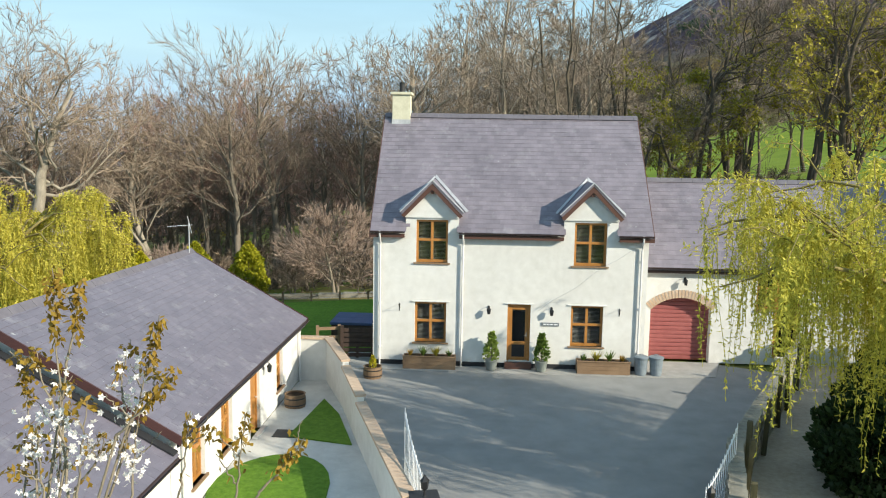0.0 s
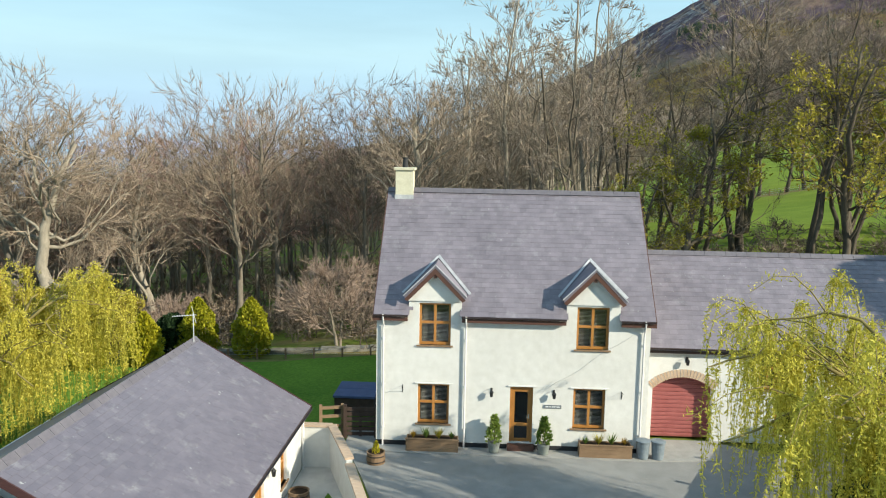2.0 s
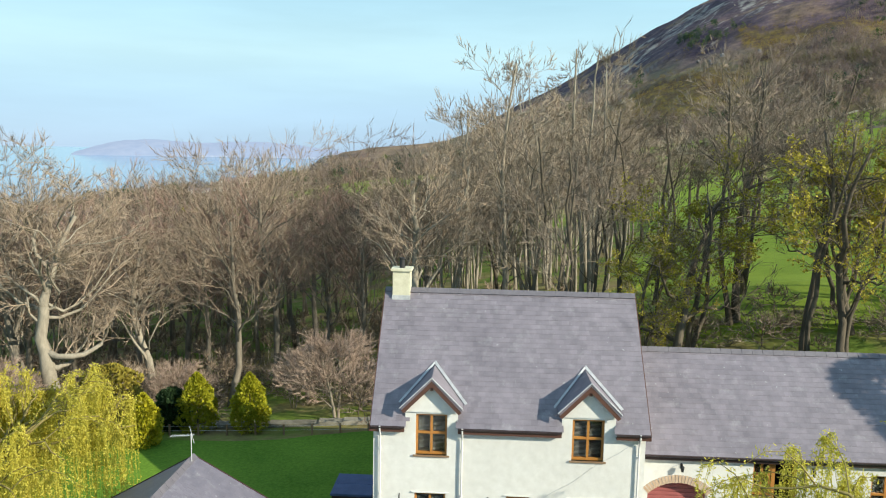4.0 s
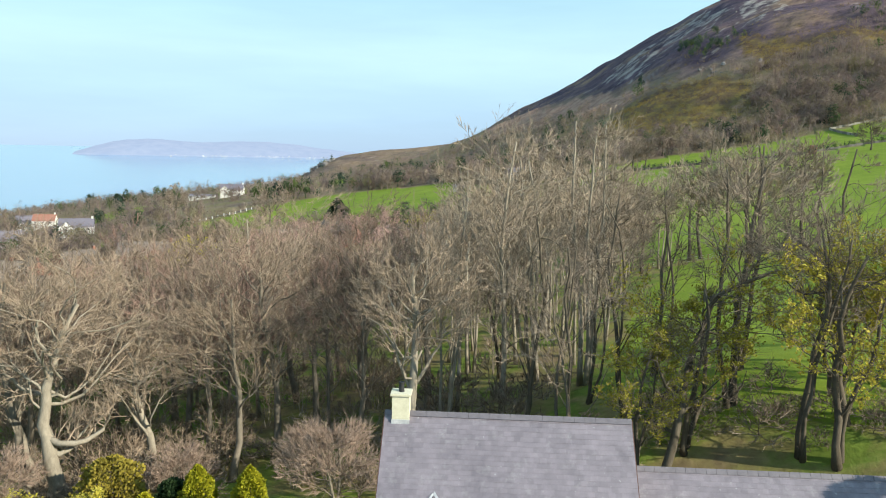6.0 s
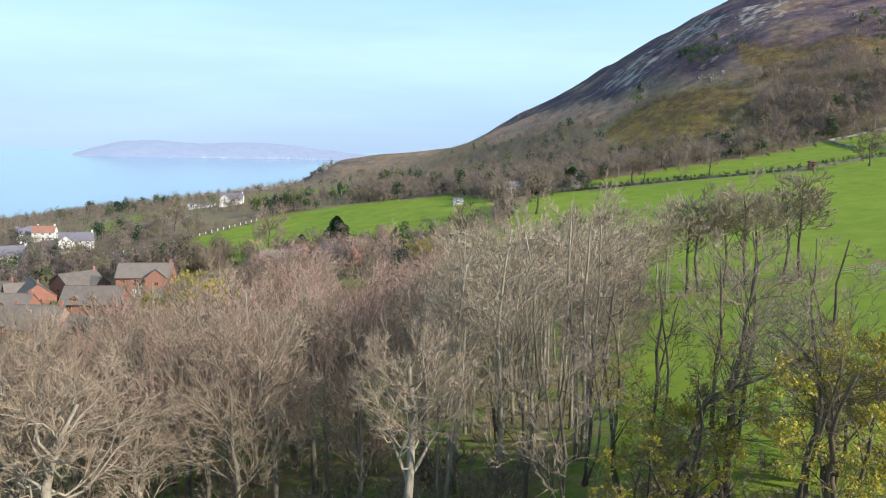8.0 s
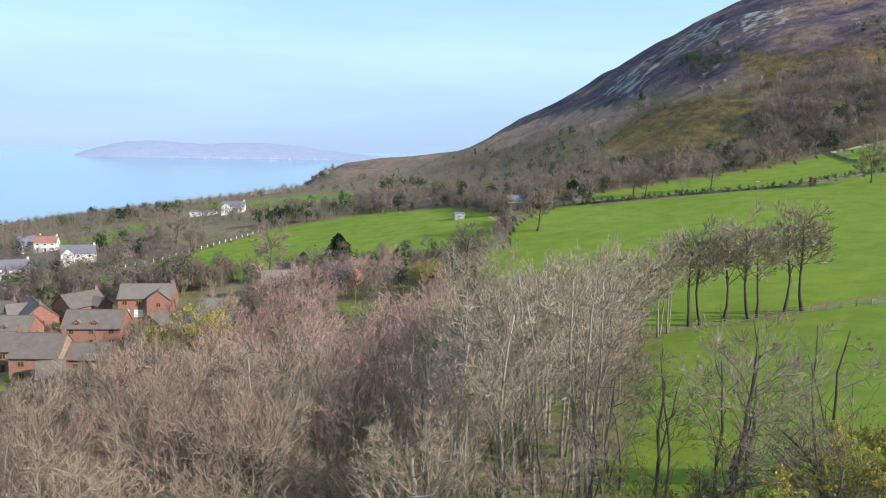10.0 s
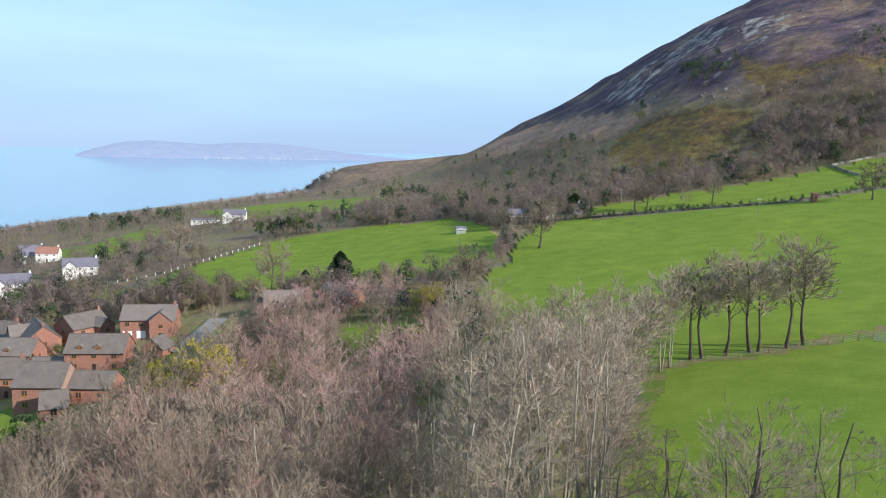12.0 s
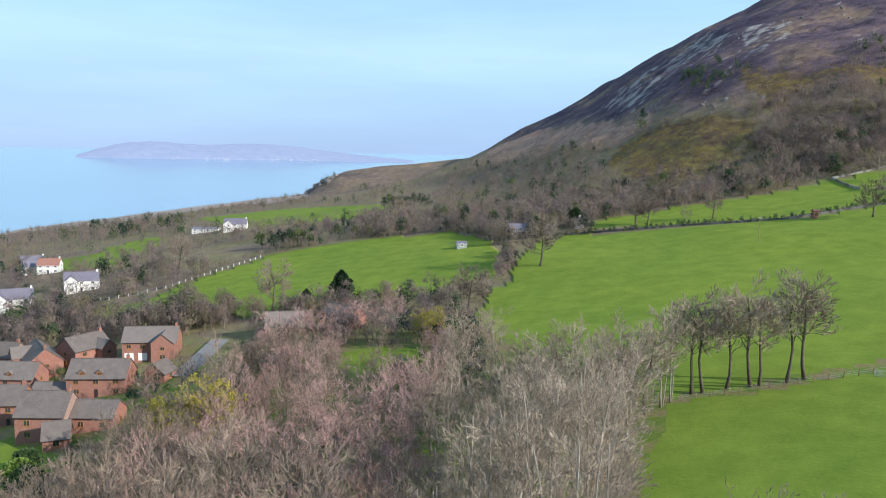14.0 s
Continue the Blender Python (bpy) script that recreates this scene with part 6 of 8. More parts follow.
# ---- weeping willows ----
def willow(seed, h, spread, strands, leaf_n, label, at, leaf_len=0.085, strand_len=(1.6, 4.2), wide=0.012, leafm=None, droop=0.2):
    rn = random.Random(seed)
    tr, st, lv = Geo(), Geo(), Geo()
    n = 7
    tp = [Vector((0.06 * math.sin(i), 0.05 * math.cos(i * 1.3), h * 0.5 * i / n - 0.2)) for i in range(n + 1)]
    tr.tube(tp, [0.34 - 0.022 * i for i in range(n + 1)], 8)
    arcs = []
    for k in range(15):
        a = k * 2.4 + rn.uniform(-0.3, 0.3)
        R = spread * rn.uniform(0.55, 1.0)
        top = h * rn.uniform(0.78, 1.0) * (1.05 - droop * (R / spread) ** (1 if droop < 0.3 else 2))
        p0 = tp[rn.randrange(4, n + 1)]
        pts = []
        for j in range(9):
            f = j / 8
            r = R * f ** 0.9
            z = p0.z + (top - p0.z) * math.sin(min(f * 1.25, 1.0) * math.pi / 2) - 0.9 * max(f - 0.75, 0) * h * 0.25
            pts.append(Vector((p0.x + math.cos(a + 0.25 * f) * r, p0.y + math.sin(a + 0.25 * f) * r, z)) + rvec(rn) * 0.14)
        tr.tube(pts, [0.075 * (1 - 0.85 * j / 8) + 0.008 for j in range(9)], 5, False)
        arcs.append(pts)
        for b in range(5):
            j = rn.randrange(2, 7)
            q = pts[j]
            aa = a + rn.choice((-1, 1)) * rn.uniform(0.5, 1.2)
            L = R * rn.uniform(0.3, 0.55)
            bp = [q + Vector((math.cos(aa) * L * f, math.sin(aa) * L * f, h * 0.10 * math.sin(f * 2.6))) + rvec(rn) * 0.07 for f in (0, 0.25, 0.5, 0.75, 1.0)]
            tr.tube(bp, [0.025, 0.02, 0.015, 0.01, 0.006], 4, False)
            arcs.append(bp)
    tufts = [(rn.choice(arcs), rn.uniform(0.2, 1.0)) for _ in range(strands // 7)]
    for s in range(strands):
        pts, f = rn.choice(tufts)
        f = min(max(f + rn.uniform(-0.05, 0.05), 0), 1) * (len(pts) - 1)
        i = min(int(f), len(pts) - 2)
        p = pts[i].lerp(pts[i + 1], f - i)
        L = min(rn.uniform(*strand_len), max(p.z - 0.6, 0.3))
        a = rn.uniform(0, 6.28)
        o = Vector((math.cos(a), math.sin(a), 0)) * rn.uniform(0.1, 0.55)
        m = 6
        sp = [p + o * (1 - (1 - k / m) ** 2) + Vector((0.05 * math.sin(k + s), 0.05 * math.cos(k * 1.4 + s), -L * (k / m) ** 1.2 + 0.15 * math.sin(3.14 * min(k / m * 2, 1)))) for k in range(m + 1)]
        sd = rvec(rn)
        sd.z = 0
        sd = sd.normalized() * 0.006
        for k in range(m):
            st.quad(sp[k] - sd, sp[k] + sd, sp[k + 1] + sd, sp[k + 1] - sd)
        for k in range(leaf_n):
            f2 = rn.random() ** 0.9 * m
            i2 = min(int(f2), m - 1)
            c = sp[i2].lerp(sp[i2 + 1], f2 - i2)
            d = (Vector((rn.uniform(-1, 1), rn.uniform(-1, 1), rn.uniform(-1.6, 0.2)))).normalized() * leaf_len * rn.uniform(0.6, 1.2)
            w = d.cross(rvec(rn)).normalized() * wide
            lv.quad(c, c + d * 0.45 + w, c + d, c + d * 0.45 - w)
    for pts in arcs:
        for _ in range(80):
            f2 = rn.uniform(0.15, 1.0) * (len(pts) - 1)
            i2 = min(int(f2), len(pts) - 2)
            c = pts[i2].lerp(pts[i2 + 1], f2 - i2) + rvec(rn) * 0.12
            d = (rvec(rn) + Vector((0, 0, 0.35))).normalized() * leaf_len * rn.uniform(0.7, 1.4)
            w = d.cross(rvec(rn)).normalized() * wide
            lv.quad(c, c + d * 0.45 + w, c + d, c + d * 0.45 - w)
    t = thing("willow_tree", label, "tree", at)
    part("trunk", tr, BARK_WILLOW, t, smooth=True)
    part("hanging_growth", st, leafm or LEAF_WILLOW, t, "long hanging yellow shoots")
    part("leaves", lv, leafm or LEAF_WILLOW, t, "narrow yellow-green spring leaves")
    return t


willow(21, 8.9, 6.9, 2700, 44, "weeping willow with fresh yellow-green leaves beside the drive", (15.7, -11.9, 0), 0.115, (0.7, 3.6), 0.018)
willow(22, 7.9, 5.5, 2300, 32, "weeping willow with yellow-green leaves behind the bungalow", (-14.4, -1.5, 0), 0.12, (1.0, 4.6), 0.021, LEAF_WILLOW_Y, 0.45)


# ---- conifers and shrubs ----
def leafy_mass(seed, rx, ry, h, n, size, shape="cone", jag=0.15):
    """Crown of many small leaf sprays filling a solid outline."""
    rn = random.Random(seed)
    g = Geo()
    for _ in range(n):
        f = rn.random() ** 0.8
        if shape == "cone":
            prof = (1 - f) ** 0.75 * (0.75 + 0.25 * min(f * 6, 1))
        elif shape == "column":
            prof = (1 - f ** 3.2) * (0.8 + 0.2 * min(f * 5, 1))
        else:
            prof = math.sqrt(max(1 - (2 * f - 0.9) ** 2 / 1.25, 0.02))
        a = rn.uniform(0, 6.28)
        r = prof * (1 - 0.45 * rn.random() ** 2.5) * (1 + jag * math.sin(a * 5 + f * 9 + seed) + jag * 0.7 * math.sin(a * 3 - f * 17))
        c = Vector((math.cos(a) * rx * r, math.sin(a) * ry * r, f * h))
        up = Vector((math.cos(a) * 0.6, math.sin(a) * 0.6, 0.75)) + rvec(rn) * 0.7
        up = up.normalized() * size * rn.uniform(0.6, 1.3)
        s = up.cross(rvec(rn)).normalized() * size * 0.42
        g.quad(c - s * 0.3, c + up * 0.5 + s, c + up, c + up * 0.5 - s)
    return g


def shrub(name, label, cat, x, y, z, rx, ry, h, n, size, mat, shape="cone", seed=1, group="", core=True):
    t = thing(name, label, cat, (x, y, z), group=group)
    part("trunk", Geo().tube([(0, 0, -0.1), (0.02, 0, h * 0.35), (0, 0.02, h * 0.8)], [0.06 * h / 3, 0.05 * h / 3, 0.015], 6), BARK_DARK, t)
    part("crown", leafy_mass(seed, rx, ry, h, n, size, shape), mat, t)
    return t


for i, (x, y, r, h) in enumerate([(-8.85, 13.0, 0.95, 3.25), (-11.87, 13.0, 1.0, 3.25), (-13.45, 9.6, 0.85, 2.8), (-16.0, 8.6, 0.85, 2.75), (-18.2, 7.8, 0.9, 2.7)]):
    shrub("golden_conifer", "golden-green columnar conifer at the lawn edge", "conifer", x, y, gz(x, y) + 0.02, r, r, h, 3800, 0.18, LEAF_GOLD, "column", 30 + i, "golden conifers")
for i, (x, y, r, h) in enumerate([(-13.4, 13.2, 0.85, 2.3), (-16.6, 12.4, 1.7, 3.7), (-24.5, 9.5, 2.0, 4.0)]):
    shrub("evergreen_shrub", "olive-brown evergreen shrub between lawn and wood" if i == 1 else "dark evergreen shrub between lawn and wood", "shrub", x, y, gz(x, y), r, r, h, 4200, 0.2, LEAF_DARK if i != 1 else LEAF_GORSE, "round", 40 + i)
for i, (x, y, r, h) in enumerate([(-77.0, 97.0, 2.6, 5.0), (-72.0, 91.0, 2.8, 5.5), (-67.0, 96.0, 2.2, 4.2), (-80.0, 104.0, 2.4, 4.5), (-62.0, 88.0, 2.4, 4.8)]):
    shrub("evergreen_shrub", "dark rounded evergreen bush below the brick houses", "shrub", x, y, gz(x, y), r, r, h, 1500, 0.42, LEAF_DARK if i % 2 else LEAF_SHRUB, "round", 80 + i)
# dark ivy-clad hedge beside the track
for i, (x, y, r, h) in enumerate([(13.9, -9.4, 1.15, 2.1), (13.5, -10.6, 1.0, 1.9), (15.6, -11.0, 1.3, 2.6), (15.4, -7.4, 1.25, 2.2), (16.8, -5.4, 1.4, 2.2), (18.2, -3.0, 1.4, 2.1), (19.8, -0.6, 1.4, 2.0), (16.9, -9.0, 1.7, 2.7), (18.5, -6.2, 1.7, 2.7)]):
    shrub("ivy_hedge", "dark ivy-covered hedge bush beside the gravel track", "hedge", x, y, 0, r, r, h, 4300, 0.16, LEAF_IVY, "round", 50 + i, "ivy hedge bushes")

# unseen tree, added for the shadow on the right end of the wing roof
shrub("ivy_tree", "tall dark ivy-clad tree out of view, added to shade the wing roof", "tree", 34.6, -3.0, gz(34.6, -3.0), 2.1, 2.1, 9.5, 4000, 0.3, LEAF_IVY, "round", 91)

# potted conifers beside the front door, planters, bins, barrels
def pot_tree(x, y, i):
    p = thing("plant_pot", "round grey-green glazed plant pot by the door", "plant pot", (x, y, 0.03), group="door pots")
    part("pot", Geo().lathe([(0.16, 0), (0.19, 0.02), (0.23, 0.34), (0.25, 0.36), (0.25, 0.42), (0.21, 0.42), (0.2, 0.36)], 20), surface("pot_glaze", (0.14, 0.16, 0.15), (0.24, 0.26, 0.24), 5, 0.35, 0.5), p, smooth=False)
    part("soil", Geo().lathe([(0.01, 0.35), (0.2, 0.37)], 16), SOIL, p)
    s = shrub("potted_shrub", "small upright evergreen shrub in a door pot", "shrub", x, y, 0.4, 0.27, 0.27, 1.02, 420, 0.14, LEAF_POT, "cone", 60 + i, "door shrubs")


pot_tree(4.55, -0.42, 0)
pot_tree(6.42, -0.42, 1)


def planter(x0, x1, y0, y1, seed):
    t = thing("wooden_planter", "long timber planter box below the window", "planter", (x0, y0, 0.03), group="window planters")
    w, d = x1 - x0, y1 - y0
    for k in range(3):
        for a, b2, c, e in ((0, w, 0, 0.05), (0, w, d - 0.05, d), (0, 0.05, 0.05, d - 0.05), (w - 0.05, w, 0.05, d - 0.05)):
            part("plank", Geo().box(a, b2, c, e, k * 0.155, k * 0.155 + 0.148), OAKW, t)
    part("rim", Geo().box(-0.03, w + 0.03, -0.03, 0.04, 0.465, 0.5), OAKW, t)
    part("soil", Geo().box(0.05, w - 0.05, 0.05, d - 0.05, 0.05, 0.42), SOIL, t)
    rn = random.Random(seed)
    for k in range(4):
        px = 0.25 + (w - 0.5) * k / 3
        g = Geo()
        for j in range(60):
            a = rn.uniform(0, 6.28)
            L = rn.uniform(0.18, 0.42) * (1.3 if k in (1, 2) else 0.8)
            d2 = Vector((math.cos(a) * rn.uniform(0.3, 0.9), math.sin(a) * rn.uniform(0.3, 0.9), 1)).normalized() * L
            s = Vector((-math.sin(a), math.cos(a), 0)) * 0.018
            g.quad(-s * 0.4, d2 * 0.5 + s, d2, d2 * 0.5 - s)
        p = thing("bedding_plant", "tufted green and russet bedding plant in the planter", "plant", (x0 + px, y0 + d / 2, 0.45), group="planter plants")
        part("leaves", g, (LEAF_SHRUB, LEAF_BRONZE, LEAF_SHRUB, LEAF_BUD)[(k + seed) % 4], p)


planter(1.22, 3.2, -0.62, -0.08, 1)
planter(7.75, 9.7, -0.62, -0.08, 2)
for i, x in enumerate((10.12, 10.68)):
    t = thing("dustbin", "round blue-grey dustbin with a flat lid by the house corner", "bin", (x, -0.45, 0.03), group="dustbins")
    part("body", Geo().lathe([(0.2, 0), (0.21, 0.02), (0.25, 0.6), (0.265, 0.62), (0.265, 0.66)], 22), GREYBIN, t, smooth=False)
    part("lid", Geo().lathe([(0.275, 0.645), (0.28, 0.69), (0.2, 0.72), (0.05, 0.735)], 22), GREYBIN, t)
    part("handle", Geo().tube([(-0.08, 0, 0.73), (-0.06, 0, 0.78), (0.06, 0, 0.78), (0.08, 0, 0.73)], [0.012] * 4, 6), GREYBIN, t)


def barrel(x, y, plant_h, seed):
    t = thing("half_barrel", "weathered half-barrel planter with dark hoops", "planter", (x, y, 0.0), group="half barrels")
    for k in range(18):
        a = 2 * math.pi * k / 18
        mm = pose(0, 0, 0, 0, 0, math.degrees(a))
        g = Geo()
        n = 4
        for j in range(n):
            z0, z1 = 0.42 * j / n, 0.42 * (j + 1) / n
            r0, r1 = 0.27 + 0.07 * math.sin(math.pi * (0.25 + 0.6 * j / n)), 0.27 + 0.07 * math.sin(math.pi * (0.25 + 0.6 * (j + 1) / n))
            w0, w1 = r0 * 0.172, r1 * 0.172
            g.quad((r0, -w0, z0), (r0, w0, z0), (r1, w1, z1), (r1, -w1, z1))
        g.quad((0.34, -0.058, 0.42), (0.34, 0.058, 0.42), (0.29, 0.05, 0.42), (0.29, -0.05, 0.42))
        part("stave", g, OAKW, t).matrix_local = mm
    for z in (0.1, 0.3):
        r = 0.27 + 0.07 * math.sin(math.pi * (0.25 + 0.6 * z / 0.42)) + 0.006
        part("hoop", Geo().lathe([(r, z - 0.02), (r + 0.003, z - 0.02), (r + 0.004, z + 0.02), (r, z + 0.02)], 24), BLACKIRON, t)
    part("soil", Geo().lathe([(0.01, 0.36), (0.29, 0.37)], 16), SOIL, t)
    if plant_h:
        shrub("barrel_shrub", "tiny bright golden conifer in a half barrel", "shrub", x, y, 0.36, 0.13, 0.13, plant_h, 320, 0.07, LEAF_GOLD, "cone", seed)


barrel(0.25, -1.75, 0.42, 3)
barrel(-1.75, -5.2, 0, 4)


# ---- flowering cherry close to the camera's start ----
def cherry():
    rn = random.Random(5)
    tr, tw, lv, bl = Geo(), Geo(), Geo(), Geo()
    tp = [Vector((0.05 * math.sin(i * 1.1), 0.05 * math.cos(i), 0.55 * i - 0.2)) for i in range(9)]
    tr.tube(tp, [0.10 - 0.009 * i for i in range(9)], 8)

    def leaf_cluster(c, n, size):
        for _ in range(n):
            e = c + rvec(rn) * 0.035
            v = (rvec(rn) * 0.8 + Vector((0, 0, -0.8))).normalized() * size * rn.uniform(0.6, 1.2)
            w = v.cross(rvec(rn)).normalized() * size * 0.26
            lv.quad(e, e + v * 0.45 + w, e + v, e + v * 0.45 - w)

    def flowers(c, n):
        for _ in range(n):
            o = c + rvec(rn) * 0.05
            nrm = rvec(rn)
            u = nrm.orthogonal().normalized() * 0.0165
            v = nrm.cross(u).normalized() * 0.0165
            for a in range(5):
                a0 = a * 1.2566
                dd = u * math.cos(a0) + v * math.sin(a0)
                ee = u * math.cos(a0 + 0.55) + v * math.sin(a0 + 0.55)
                ff = u * math.cos(a0 - 0.55) + v * math.sin(a0 - 0.55)
                bl.quad(o, o + ff * 0.8, o + dd * 1.25 + nrm * 0.004, o + ee * 0.8)

    def shoot(p0, tip, r, leafy, bloom):
        pts = []
        for j in range(13):
            f = j / 12
            c = p0.lerp(tip, f)
            c.x += 0.06 * math.sin(f * 3.1) * (tip.x - p0.x)
            pts.append(c + rvec(rn) * 0.008)
        tr.tube(pts, [r * (1 - 0.85 * j / 12) + 0.0015 for j in range(13)], 5, False)
        L = (tip - p0).length
        n = int(L / 0.028)
        for k in range(n):
            f = 0.25 + 0.75 * k / n
            i = min(int(f * 12), 11)
            c = pts[i].lerp(pts[i + 1], f * 12 - i)
            if f > 1 - leafy:
                leaf_cluster(c, 8, 0.045)
            elif rn.random() < bloom * 0.27:
                d = rvec(rn) * rn.uniform(0.02, 0.07)
                s = d.cross(rvec(rn)).normalized() * 0.002
                tw.tri(c - s, c + s, c + d)
                flowers(c + d, rn.randint(2, 6))
            elif rn.random() < 0.25:
                leaf_cluster(c + rvec(rn) * 0.03, 2, 0.045)
        return pts

    shoots = [(0.73, 6.0, 0.70, 7.26, 0.0, 0.30, 0.75), (0.72, 6.7, 0.81, 7.19, 0.05, 0.55, 0.6), (0.90, 6.0, 1.20, 7.01, 0.1, 0.28, 0.7), (1.03, 6.4, 1.35, 6.78, -0.05, 0.55, 0.5), (0.54, 5.9, 0.49, 6.73, 0.05, 0.22, 0.7),
              (1.58, 5.9, 1.65, 6.48, 0.1, 0.3, 0.2), (1.70, 6.0, 1.93, 6.30, 0.2, 0.6, 0.2), (0.82, 6.0, 0.92, 6.63, -0.1, 0.1, 0.9), (0.42, 5.8, 0.43, 6.32, 0.1, 0.15, 0.9), (1.28, 5.9, 1.38, 6.50, 0.05, 0.25, 0.3), (0.70, 5.9, 0.69, 6.5, -0.15, 0.05, 0.95),
              (0.60, 5.8, 0.62, 6.62, 0.12, 0.08, 0.9), (1.0, 5.9, 1.06, 6.5, 0.12, 0.08, 0.85), (0.74, 6.3, 0.58, 6.85, 0.0, 0.2, 0.6), (1.02, 6.4, 0.96, 6.75, 0.1, 0.15, 0.8), (0.8, 6.1, 0.99, 6.38, -0.05, 0.05, 0.95)]
    top = tp[-1]
    for x0, z0, x1, z1, dy, leafy, bloom in shoots:
        p0 = Vector((x0, dy, z0))
        mid = top.lerp(p0, 0.5) + Vector((0.1, 0, -0.12))
        tr.tube([top - Vector((0, 0, 0.3)), mid, p0], [0.014, 0.010, 0.007], 5, False)
        pts = shoot(p0, Vector((x1, dy * 1.3, z1)), 0.0065, leafy, bloom)
        for q in range(2):
            i = rn.randrange(3, 10)
            side = pts[i] + Vector((rn.uniform(-0.14, 0.14), rn.uniform(-0.12, 0.12), rn.uniform(0.06, 0.18)))
            shoot(pts[i], side, 0.004, 0.3 if q == 0 else 0.0, bloom)
    t = thing("cherry_tree", "slender cherry tree with white blossom and bronze young leaves", "tree", (1.2, -24.9, 0.22))
    part("trunk", tr, BARK_GREY, t, smooth=True)
    part("twigs", tw, BARK_DARK, t)
    part("leaves", lv, LEAF_BRONZE, t, "drooping bronze young leaves")
    part("blossom", bl, BLOSSOM, t, "clusters of small white blossom")


cherry()

# ---- far things: houses, hedges, walls, distant trees ----
BRICKM, bnt, bb = material("red_brick", 0.9, 0.0, 0.2)
tc = bnt.nodes.new("ShaderNodeTexCoord")
mp = bnt.nodes.new("ShaderNodeMapping")
mp.inputs["Rotation"].default_value = (radians(90), 0, 0)
bnt.links.new(tc.outputs["Object"], mp.inputs[0])
bk = add(bnt, "ShaderNodeTexBrick", Scale=4.4, Mortar_Size=0.012)
bk.inputs["Color1"].default_value = (0.25, 0.105, 0.08, 1)
bk.inputs["Color2"].default_value = (0.31, 0.14, 0.105, 1)
bk.inputs["Mortar"].default_value = (0.33, 0.27, 0.23, 1)
bnt.links.new(mp.outputs[0], bk.inputs[0])
bnt.links.new(mixc(bnt, 0.4, bk.outputs[0], ramp(bnt, noise_node(bnt, 1.5, 4), [(0.3, (0.6, 0.6, 0.6)), (0.7, (1.1, 1.1, 1.1))]), 'MULTIPLY'), bb.inputs["Base Color"])
TILE = surface("brown_roof_tile", (0.115, 0.095, 0.085), (0.185, 0.155, 0.14), 2, 0.8, 0.3, fine=8, relief=0.5, stretch=(1, 1, 4), per_object=0.3)
HUTW = surface("hut_paint", (0.22, 0.27, 0.24), (0.32, 0.36, 0.33), 2, 0.7, 0.3)
UPVC = surface("white_upvc", (0.75, 0.75, 0.74), (0.85, 0.85, 0.84), 2, 0.4, 0.4, relief=0.0)
DARKGLASS = surface("reflecting_glass", (0.03, 0.035, 0.04), (0.06, 0.065, 0.075), 1, 0.08, 0.6, relief=0.0)


def small_window(parent, m, w, h, frame=None):
    win = new("window")
    win.parent = parent
    win.matrix_parent_inverse = Matrix()
    win.matrix_local = m
    part("frame", Geo().box(-w / 2, w / 2, -0.05, 0.06, 0, 0.08).box(-w / 2, w / 2, -0.05, 0.06, h - 0.08, h).box(-w / 2, -w / 2 + 0.08, -0.05, 0.06, 0.08, h - 0.08).box(w / 2 - 0.08, w / 2, -0.05, 0.06, 0.08, h - 0.08).box(-0.04, 0.04, -0.045, 0.05, 0.08, h - 0.08), frame or UPVC, win)
    part("pane", Geo().box(-w / 2 + 0.08, w / 2 - 0.08, -0.02, 0.0, 0.08, h - 0.08), DARKGLASS, win)
    part("sill", Geo().box(-w / 2 - 0.05, w / 2 + 0.05, -0.12, -0.05, -0.06, 0), frame or UPVC, win)


